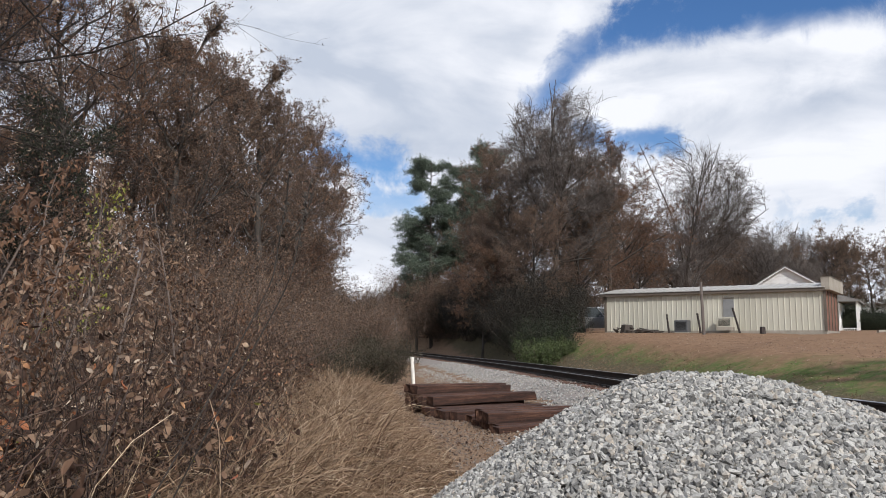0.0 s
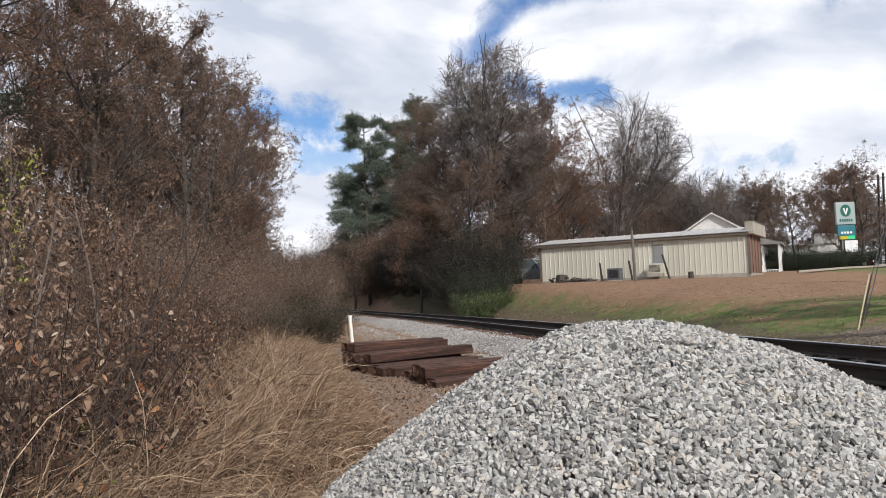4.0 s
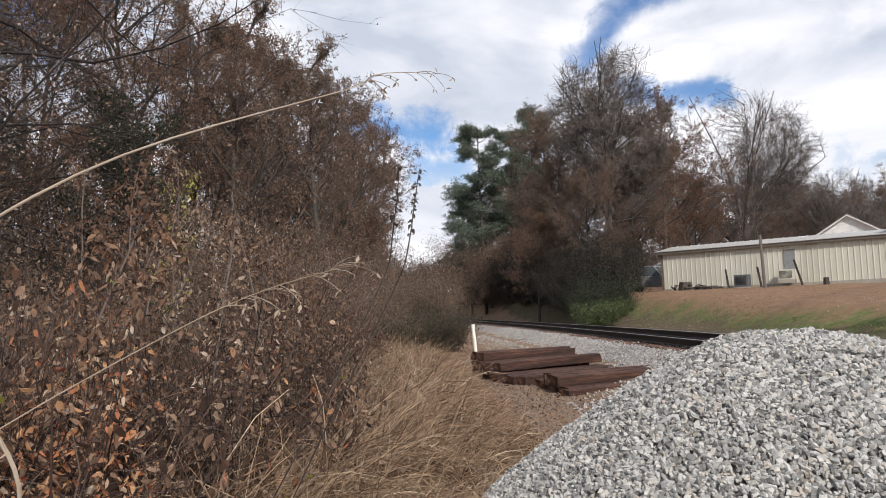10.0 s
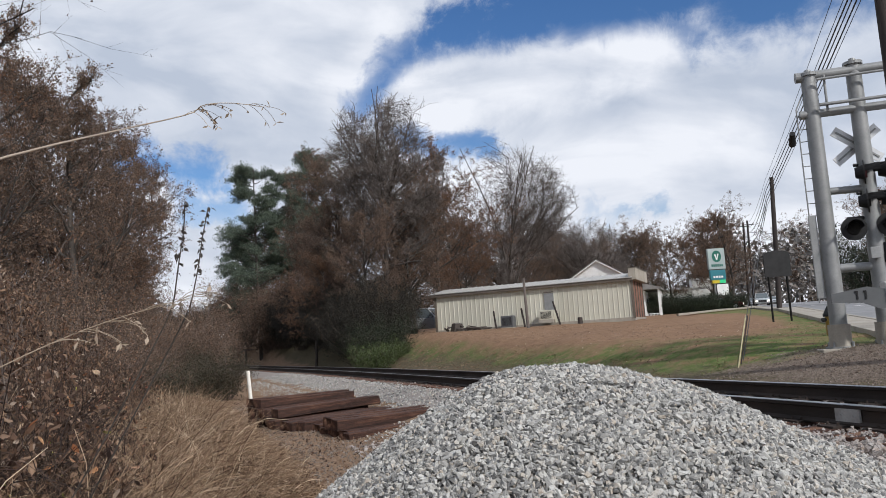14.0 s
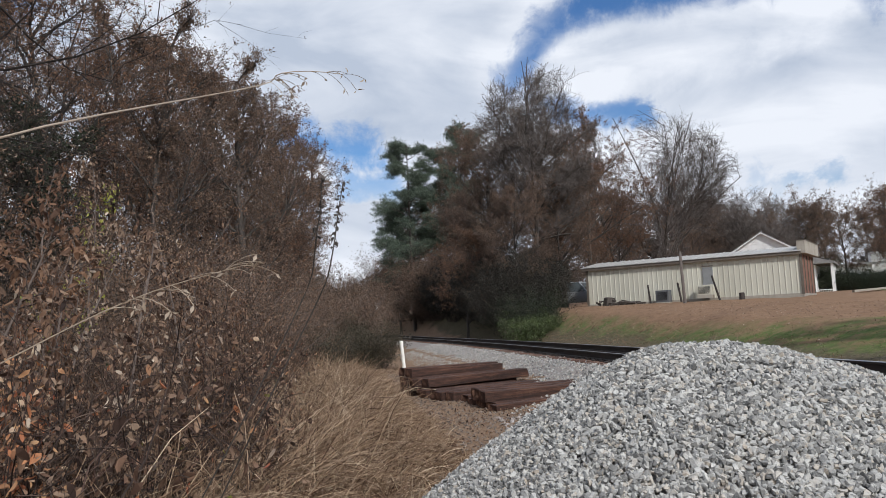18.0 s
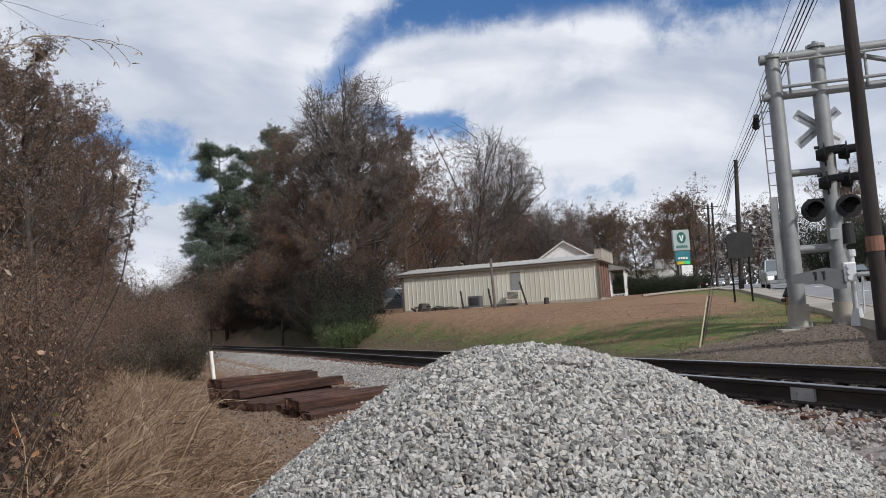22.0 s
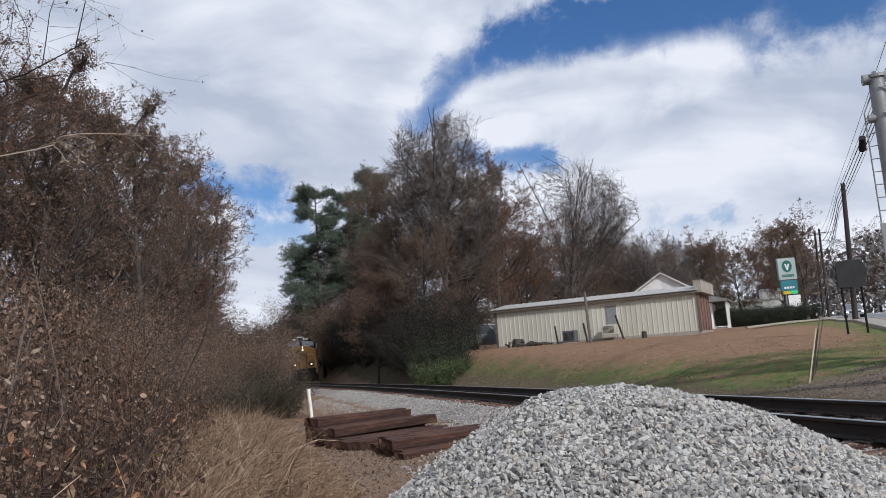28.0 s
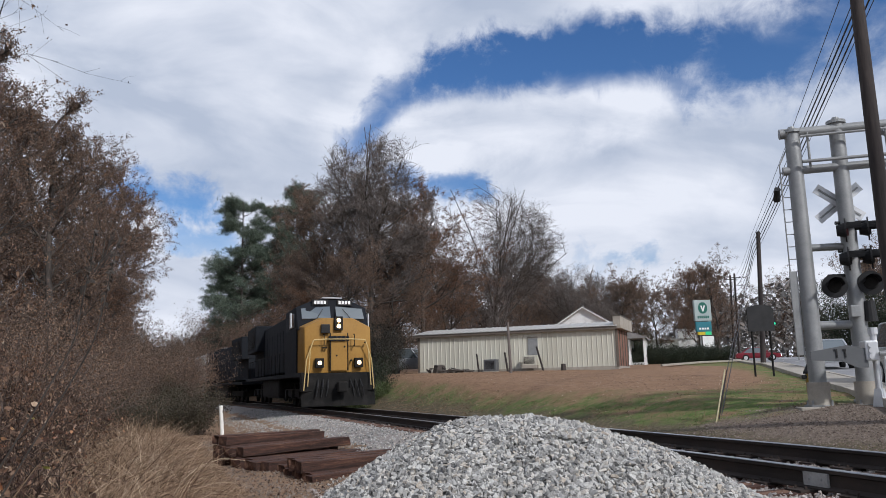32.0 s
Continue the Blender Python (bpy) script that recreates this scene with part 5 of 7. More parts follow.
# ---- vehicles ----
def vehicle(kind, paint, m, label, category):
    """A car facing local -y. Sizes: width, length, height."""
    w, l, h = {"suv": (2.0, 5.2, 1.88), "car": (1.8, 4.7, 1.45), "pickup": (2.0, 5.6, 1.85)}[kind]
    c = thing(kind if kind != "car" else "car", label, category, m)
    hw, b = w / 2, 0.32
    hood = 1.05 if kind != "car" else 0.9
    if kind == "suv":
        prof = [(-l / 2, b), (-l / 2, hood - 0.12), (-l / 2 + 0.25, hood + 0.02), (-1.1, hood + 0.1), (l / 2 - 0.05, hood + 0.1), (l / 2, hood - 0.1), (l / 2, b)]
        top = [(-1.15, hood + 0.1), (-0.45, h), (l / 2 - 0.5, h), (l / 2 - 0.08, hood + 0.1)]
    elif kind == "pickup":
        prof = [(-l / 2, b), (-l / 2, hood - 0.12), (-l / 2 + 0.25, hood + 0.02), (-1.2, hood + 0.08), (l / 2, hood + 0.08), (l / 2, b)]
        top = [(-1.2, hood + 0.08), (-0.55, h), (0.85, h), (1.05, hood + 0.08)]
    else:
        prof = [(-l / 2, b), (-l / 2, hood - 0.2), (-l / 2 + 0.35, hood - 0.08), (-0.95, hood), (1.5, hood + 0.02), (l / 2 - 0.1, hood), (l / 2, hood - 0.2), (l / 2, b)]
        top = [(-1.0, hood), (-0.15, h), (0.95, h), (1.65, hood + 0.02)]
    body = part("body", prismed(prof, -hw, hw, "x"), paint, c, bevel=0.06, smooth=True)
    bm = bmesh.new()
    rings = []
    for x, inset in ((-1, 0), (1, 0)):
        rings.append([bm.verts.new((x * (hw - (0.05 if i in (0, 3) else 0.2)), a, z)) for i, (a, z) in enumerate(top)])
    for i in range(4):
        bm.faces.new((rings[0][i], rings[0][(i + 1) % 4], rings[1][(i + 1) % 4], rings[1][i]))
    bm.faces.new(rings[0][::-1])
    bm.faces.new(rings[1])
    bmesh.ops.recalc_face_normals(bm, faces=bm.faces)
    part("cabin", bm, M_GLASS, c, "dark glazed cabin")
    part("roof", boxed(-hw + 0.2, hw - 0.2, top[1][0] - 0.05, top[2][0] + 0.05, h - 0.03, h + 0.04), paint, c, bevel=0.02)
    for s in (-1, 1):
        for (a0, z0), (a1, z1) in ((top[0], top[1]), (top[3], top[2])):
            part("pillar", rodded((s * (hw - 0.06), a0, z0), (s * (hw - 0.2), a1, z1), 0.045, seg=6), paint, c)
    part("grille", boxed(-0.55, 0.55, -l / 2 - 0.02, -l / 2, hood - 0.5, hood - 0.2), M_BLACK, body)
    part("bumper", boxed(-hw + 0.03, hw - 0.03, -l / 2 - 0.1, -l / 2, b + 0.02, b + 0.25), paint if kind == "car" else M_STEEL, body, bevel=0.03)
    for s in (-1, 1):
        part("headlight", boxed(s * 0.78 - 0.16, s * 0.78 + 0.16, -l / 2 - 0.03, -l / 2 + 0.02, hood - 0.42, hood - 0.22), M_CARLAMP, body)
        part("mirror", boxed(s * hw - 0.05 + 0.1 * s, s * hw + 0.05 + 0.12 * s, -0.95, -0.8, hood + 0.05, hood + 0.22), paint, c, bevel=0.02)
        for y in (-l / 2 + 0.9, l / 2 - 1.0):
            wh = part("wheel", rodded((s * (hw - 0.22), y, 0.36), (s * (hw + 0.01), y, 0.36), 0.36, seg=18), M_TYRE, c)
            part("rim", rodded((s * (hw + 0.01), y, 0.36), (s * (hw + 0.03), y, 0.36), 0.22, seg=14), M_SILVER, wh)
    return c


def road_pose(y, lane, turn=0.0):
    return pose(kerb_x(y) + lane * 1.06, y, line(y, RISE) + 0.03, 1.3, 0, -17 + turn)


suv = vehicle("suv", M_CARSILVER, road_pose(110, 2.7), "silver sport utility vehicle coming down the road with lamps on", "car")
red_car = vehicle("car", M_CARRED, pose(30.3, 93, 2.45, 0, 0, 75), "dark red saloon car at the driveway", "car")
far_car = vehicle("car", M_CARSILVER, road_pose(118, 2.9), "small pale car far up the road", "car")
vehicle("car", M_CARDARK, road_pose(64, 9.8, 180), "dark car standing on the far side of the road", "car")
vehicle("pickup", M_CARDARK, road_pose(57, 13.0, 180), "dark pickup on the far side of the road", "pickup")
vehicle("car", M_CARSILVER, road_pose(150, 6.0), "small white car far up the road", "car")
vehicle("pickup", M_CARSILVER, pose(-4.12, 61, ground_z(-4.12, 61), 0, 0, 68), "silver pickup parked beside the building", "pickup")


# ---- train ----
def wheels(parent, y, n=3, pitch=1.85):
    tr = part("truck_frame", boxed(-1.12, 1.12, y - 2.6, y + 2.6, 0.45, 0.8), M_UNDER, parent, "sooty truck frame", bevel=0.04)
    for k in range(n):
        yy = y + (k - (n - 1) / 2) * pitch
        for s in (-1, 1):
            part("wheel", rodded((s * 0.66, yy, 0.52), (s * 0.80, yy, 0.52), 0.52, seg=20), M_UNDER, tr)
            part("axle_box", boxed(s * 1.0 - 0.12, s * 1.0 + 0.22, yy - 0.2, yy + 0.2, 0.4, 0.75), M_UNDER, tr)


def make_loco():
    o = thing("locomotive", "dark blue freight locomotive with a yellow nose and lit headlights", "locomotive")
    # nose: a wide box, its corners chamfered
    bm = bmesh.new()
    back = -1.6
    front = [(-1.36, 1.42), (1.36, 1.42), (1.36, 3.26), (0.6, 3.62), (-0.6, 3.62), (-1.36, 3.26)]
    ring0 = [bm.verts.new((x, -0.02 - 0.16 * (z - 1.42) / 2.2 - (0.12 if abs(x) > 1 else 0), z)) for x, z in front]
    ring1 = [bm.verts.new((x * 1.09, back, z if z < 2 else z + 0.12)) for x, z in front]
    for i in range(6):
        bm.faces.new((ring0[i], ring0[(i + 1) % 6], ring1[(i + 1) % 6], ring1[i]))
    bm.faces.new(ring0)
    bm.faces.new(ring1[::-1])
    bmesh.ops.recalc_face_normals(bm, faces=bm.faces)
    nose = part("nose", bm, M_YELLOW, o, "yellow nose", bevel=0.05, smooth=True)
    # nose door, its window, seams, grab irons, emblem as plain dark shapes
    part("door", boxed(-0.33, 0.33, -0.07, 0.0, 1.5, 3.0), M_YELLOW, nose, bevel=0.015)
    for x in (-0.36, 0.36):
        part("door_seam", boxed(x - 0.018, x + 0.018, -0.06, 0.012, 1.5, 3.0), M_UNDER, nose)
    part("door_window", boxed(0.36, 0.72, -0.16, -0.02, 3.0, 3.36), M_BLACK, nose, "small dark square window", bevel=0.03)
    for k, (x, w, h) in enumerate(((0.34, 0.2, 0.2), (0.18, 0.16, 0.22), (0.02, 0.18, 0.2), (-0.16, 0.2, 0.22), (-0.33, 0.14, 0.18))):
        part("emblem_bar", boxed(x - w / 2, x + w / 2 - 0.03, -0.06, 0.03, 2.78 - h / 2, 2.78 + h / 2), M_DARKBLUE, nose)
    for x, z in ((0.52, 2.42), (0.62, 2.42), (-0.22, 2.45), (0.1, 2.1), (-1.1, 2.62), (-0.5, 1.9)):
        part("nose_hole", rodded((x, -0.1, z), (x, 0.015, z), 0.04, seg=8), M_UNDER, nose)
    for s in (-1, 1):
        bm = bmesh.new()
        rod(bm, (s * 0.62, 0.06, 2.5), (s * 0.62, 0.06, 2.95), 0.018, seg=6)
        rod(bm, (s * 0.62, 0.06, 2.5), (s * 0.62, -0.12, 2.5), 0.018, seg=6)
        rod(bm, (s * 0.62, 0.06, 2.95), (s * 0.62, -0.12, 2.95), 0.018, seg=6)
        part("grab_iron", bm, M_UNDER, nose)
    # headlight housing, two lamps
    hl = part("headlight_housing", boxed(-0.17, 0.17, -0.24, -0.04, 3.12, 3.68), M_UNDER, o, "dark headlight housing", bevel=0.02)
    for z in (3.28, 3.52):
        part("lamp", rodded((0, -0.05, z), (0, -0.015, z), 0.08, seg=16), M_LAMP, hl)
    for s in (-1, 1):
        dl = part("ditch_light", boxed(s * 0.80 - 0.17, s * 0.80 + 0.17, -0.12, 0.1, 1.62, 2.0), M_UNDER, o, "lit ditch light in a dark box", bevel=0.02)
        part("lamp", rodded((s * 0.80, 0.10, 1.81), (s * 0.80, 0.13, 1.81), 0.08, seg=16), M_DITCH, dl)
    # cab
    bm = bmesh.new()
    sec = [(-1.50, 3.2), (1.50, 3.2), (1.50, 4.18), (0.95, 4.42), (0.42, 4.56), (-0.42, 4.56), (-0.95, 4.42), (-1.50, 4.18)]
    yf = [-1.0, -1.0, -1.62, -1.55, -1.45, -1.45, -1.55, -1.62]
    a = [bm.verts.new((x, y, z)) for (x, z), y in zip(sec, yf)]
    c = [bm.verts.new((x, -4.4, z)) for x, z in sec]
    for i in range(8):
        bm.faces.new((a[i], a[(i + 1) % 8], c[(i + 1) % 8], c[i]))
    bm.faces.new(a)
    bm.faces.new(c[::-1])
    bmesh.ops.recalc_face_normals(bm, faces=bm.faces)
    cab = part("cab", bm, M_DARKBLUE, o, "dark blue cab", bevel=0.03, smooth=True)
    part("cab_side", boxed(-1.52, 1.52, -4.4, -1.3, 1.42, 3.3), M_DARKBLUE, o, bevel=0.03)
    for s in (-1, 1):
        p = [(s * 0.12, -1.08, 3.68), (s * 1.32, -1.14, 3.66), (s * 1.30, -1.48, 4.12), (s * 0.12, -1.36, 4.20)]
        bm = bmesh.new()
        nrm = Vector((0, 0.80, 0.45)) * 0.02
        lo = [bm.verts.new(Vector(q) + nrm) for q in p]
        hi = [bm.verts.new(Vector(q) - nrm * 9) for q in p]
        for i in range(4):
            bm.faces.new((lo[i], lo[(i + 1) % 4], hi[(i + 1) % 4], hi[i]))
        bm.faces.new(lo)
        bm.faces.new(hi[::-1])
        bmesh.ops.recalc_face_normals(bm, faces=bm.faces)
        ws = part("windshield", bm, M_WINDSHIELD, cab, "pale reflecting windshield")
        part("wiper", rodded((s * 0.7, -1.06, 3.7), (s * 0.42, -1.28, 4.1), 0.014, seg=5), M_BLACK, ws)
        nb = part("number_board", boxed(s * 0.52 - 0.33, s * 0.52 + 0.33, -1.5, -1.36, 4.26, 4.5), M_BLACK, cab, "black number board with pale bars")
        for k in range(4):
            part("numeral_bar", boxed(s * 0.52 - 0.25 + k * 0.135, s * 0.52 - 0.15 + k * 0.135, -1.36, -1.345, 4.31, 4.45), M_WHITE, nb)
        sw = part("side_window", boxed(s * 1.5 - 0.02, s * 1.5 + 0.03, -3.2, -1.9, 3.35, 3.95), M_GLASS, cab, bevel=0.01)
        part("mirror", boxed(s * 1.66 - 0.02, s * 1.66 + 0.03, -1.98, -1.72, 3.35, 3.95), M_SILVER, sw)
    part("roof_edge", boxed(-0.42, 0.42, -1.75, -1.4, 4.56, 4.60), M_SILVER, cab, "pale strip along the roof front")
    for x in (-0.3, -0.1, 0.1):
        part("horn", rodded((x, -2.9, 4.66), (x, -2.55, 4.66), 0.04, 0.08, 8), M_STEEL, cab)
    # hood, radiator, walkway, tank
    part("hood", boxed(-0.95, 0.95, -16.8, -4.4, 1.6, 4.3), M_DARKBLUE, o, "long dark hood", bevel=0.06)
    for k in range(11):
        for s in (-1, 1):
            part("hood_door", boxed(s * 0.95 - 0.015, s * 0.95 + 0.02, -16.4 + k * 1.08, -15.42 + k * 1.08, 1.9, 3.7), M_DARKBLUE, o, bevel=0.01)
    rad = part("radiator", boxed(-1.5, 1.5, -21.5, -16.8, 3.0, 4.55), M_DARKBLUE, o, bevel=0.05)
    part("radiator_base", boxed(-1.0, 1.0, -21.5, -16.8, 1.6, 3.0), M_DARKBLUE, o)
    for k in range(8):
        part("louvre", boxed(-1.53, 1.53, -21.2 + k * 0.52, -20.85 + k * 0.52, 3.3, 4.3), M_UNDER, rad)
    part("exhaust_stack", boxed(-0.35, 0.35, -10.6, -9.6, 4.3, 4.55), M_UNDER, o)
    part("walkway", boxed(-1.52, 1.52, -22.2, -0.2, 1.28, 1.45), M_DARKBLUE, o, "walkway sill", bevel=0.02)
    part("fuel_tank", boxed(-1.35, 1.35, -14.2, -7.6, 0.35, 1.28), M_UNDER, o, "black fuel tank", bevel=0.15)
    wheels(o, -4.4)
    wheels(o, -17.6)
    # pilot, plough, coupler, hoses, steps
    part("pilot", boxed(-1.5, 1.5, -0.5, -0.05, 0.7, 1.42), M_UNDER, o, "sooty pilot plate", bevel=0.03)
    bm = bmesh.new()
    pl = [((-1.5, -0.25), (-1.5, -0.05)), ((-0.55, 0.12), (-0.55, 0.25)), ((0, 0.32), (0, 0.42)), ((0.55, 0.12), (0.55, 0.25)), ((1.5, -0.25), (1.5, -0.05))]
    tops = [bm.verts.new((p[0][0], p[0][1], 0.8)) for p in pl]
    bots = [bm.verts.new((p[1][0], p[1][1], 0.12)) for p in pl]
    for i in range(4):
        bm.faces.new((tops[i], tops[i + 1], bots[i + 1], bots[i]))
    bmesh.ops.solidify(bm, geom=bm.faces[:], thickness=0.04)
    part("plough", bm, M_UNDER, o, "worn snow plough blade")
    cp = part("coupler", boxed(-0.14, 0.14, -0.1, 0.55, 0.72, 1.0), M_UNDER, o, "steel coupler", bevel=0.04)
    part("coupler_head", boxed(-0.2, 0.2, 0.45, 0.8, 0.66, 1.06), M_UNDER, cp, bevel=0.06)
    for s in (-1, 1):
        for k in range(3):
            x = s * (0.45 + 0.2 * k)
            bm = bmesh.new()
            rod(bm, (x, 0.0, 1.15), (x + 0.05 * s, 0.22, 0.85), 0.03, seg=6)
            rod(bm, (x + 0.05 * s, 0.22, 0.85), (x + 0.12 * s, 0.2, 0.5), 0.03, seg=6)
            part("air_hose", bm, M_BLACK, o)
        bm = bmesh.new()
        pts = [(s * 0.48, 0.14, 2.75), (s * 1.05, 0.12, 2.72), (s * 1.32, 0.05, 1.95), (s * 1.42, 0.02, 0.75)]
        for p, q in zip(pts, pts[1:]):
            rod(bm, p, q, 0.022, seg=6)
        rod(bm, (s * 1.18, 0.1, 2.35), (s * 1.28, 0.1, 0.9), 0.02, seg=6)
        part("handrail", bm, M_RAILING, o, "dull yellow handrail")
        for k in range(3):
            part("step", boxed(s * 1.3 - 0.22, s * 1.3 + 0.22, -0.45, -0.15, 0.45 + 0.28 * k, 0.49 + 0.28 * k), M_UNDER, o)
        bm = bmesh.new()
        for k in range(12):
            yy = -5.0 - k * 1.45
            rod(bm, (s * 1.48, yy, 1.45), (s * 1.48, yy, 2.45), 0.016, seg=5)
        rod(bm, (s * 1.48, -4.6, 2.45), (s * 1.48, -21.5, 2.45), 0.018, seg=6)
        part("side_railing", bm, M_UNDER, o)
    part("nose_rail", rodded((-0.5, 0.14, 2.75), (0.48, 0.14, 2.75), 0.02, seg=6), M_RAILING, o)
    return o


M_WINDSHIELD = glassy("windshield_glass", (0.13, 0.15, 0.16), 0.1)


def make_hopper():
    o = thing("hopper_car", "grey covered freight hopper behind the locomotives", "freight car")
    out = [(-1.5, 1.6), (-0.8, 0.6), (0.8, 0.6), (1.5, 1.6), (1.5, 4.0), (1.1, 4.35), (-1.1, 4.35), (-1.5, 4.0)]
    part("body", prismed(out, -16.5, -0.8), M_STEEL, o, "pale grey hopper body", bevel=0.04)
    for k in range(9):
        for s in (-1, 1):
            part("side_rib", boxed(s * 1.52 - 0.05, s * 1.52 + 0.05, -16.2 + k * 1.9, -16.08 + k * 1.9, 1.5, 4.0), M_STEEL, o)
    part("sill", boxed(-1.4, 1.4, -17.0, -0.3, 1.0, 1.2), M_UNDER, o)
    wheels(o, -2.6, 2)
    wheels(o, -14.6, 2)
    return o


loco = make_loco()
loco_two = copy_thing(loco, pose(0, 0, 0))
tagged(loco_two, "dark second locomotive coupled tail to tail", "locomotive")
hopper = make_hopper()
hopper_two = copy_thing(hopper, pose(0, 0, 0))
TRAIN = [(loco, 0.0, False), (loco_two, 45.6, True), (hopper, 46.4, False), (hopper_two, 64.2, False)]


RUN = [(0, 332), (20, 149.5), (25, 103.2), (27.6, 79.0), (28, 75.3), (29, 66.3), (29.5, 61.5), (30, 56.1), (30.5, 50.2), (31, 44.0), (31.5, 37.7), (32, 31.4)]


def train_pose(back, t, reverse=False):
    """The train's front runs at ten to twelve metres a second and reaches y = 31.4 at the end."""
    y = line(t, RUN) + back * 0.93
    turn = 180 + math.degrees(math.atan(-track_slope(y)))
    return pose(track_x(y), y, track_z(y), 0, 0, turn + (180 if reverse else 0))


# ---- trees ----
def unit(v):
    return v / (np.linalg.norm(v, axis=-1, keepdims=True) + 1e-9)


def branch_level(rng, parents, p_len, n, length, start, out, up, wander, k=5, taper=None):
    """n children on every parent polyline. Gives lines (m, k, 3) and lengths."""
    m = len(parents)
    kk = parents.shape[1]
    s = start + (1 - start) * (np.tile((np.arange(n) + 0.5) / n, (m, 1)) + rng.uniform(-0.5, 0.5, (m, n)) / n)
    s = np.clip(s, 0, 0.999)
    f = s * (kk - 1)
    i = f.astype(int)
    w = (f - i)[..., None]
    row = np.arange(m)[:, None]
    p = parents[row, i] * (1 - w) + parents[row, np.minimum(i + 1, kk - 1)] * w
    tan = unit(parents[row, np.minimum(i + 1, kk - 1)] - parents[row, i])
    rad = rng.normal(size=(m, n, 3))
    rad = unit(rad - tan * np.sum(rad * tan, -1, keepdims=True))
    d = unit(tan * (1 - out) + rad * out + np.array([0, 0, up]))
    L = length * rng.uniform(0.65, 1.25, (m, n)) * (p_len[:, None] if p_len is not None else 1.0)
    if taper is not None:
        L = L * taper(s)
    lines = np.zeros((m, n, k, 3))
    lines[:, :, 0] = p
    for j in range(1, k):
        d = unit(d + rng.normal(size=d.shape) * wander + np.array([0, 0, up * 0.25]))
        lines[:, :, j] = lines[:, :, j - 1] + d * (L / (k - 1))[..., None]
    return lines.reshape(-1, k, 3), (L / length).reshape(-1)


def tree_arrays(seed, h, spread, limbs=12, boughs=7, twigs=6, low=0.25, up=0.25, r=0.2, crown="round", wander=0.16, thick=1.0, bole=0.92):
    """Trunk and limbs, fine twigs, and the places of leaves on them."""
    rng = np.random.default_rng(seed)
    k = 9
    tr = np.zeros((1, k, 3))
    d = np.array([0, 0, 1.0])
    for j in range(1, k):
        d = unit(d + rng.normal(size=3) * 0.07 * np.array([1, 1, 0]))
        tr[0, j] = tr[0, j - 1] + d * h * bole / (k - 1)
    shape = {"round": lambda s: 0.45 + 0.9 * np.sin(np.clip((s - low) / (1 - low), 0, 1) * 2.6 + 0.35), "cone": lambda s: 1.2 - 0.78 * s,
             "vase": lambda s: 0.75 + 0.35 * s}[crown]
    l1, q1 = branch_level(rng, tr, None, limbs, spread, low, 0.72, up, wander, 6, shape)
    l2, q2 = branch_level(rng, l1, q1, boughs, spread * 0.42, 0.25, 0.55, up * 0.7, wander, 5)
    l3, q3 = branch_level(rng, l2, q2, twigs, spread * 0.2, 0.2, 0.55, up * 0.5, wander * 1.2, 3)
    wood = joined(tube_arrays(tr, np.linspace(r, r * 0.2, k)[None], 8), tube_arrays(l1, np.linspace(r * 0.36, r * 0.09, 6)[None] * np.ones((len(l1), 1)), 5),
                  tube_arrays(l2, np.linspace(r * 0.11, r * 0.035 * thick, 5)[None] * np.ones((len(l2), 1)), 3))
    fine = tube_arrays(l3, np.linspace(r * 0.04 * thick, r * 0.016 * thick, 3)[None] * np.ones((len(l3), 1)), 3)
    return rng, wood, fine, l3, l2


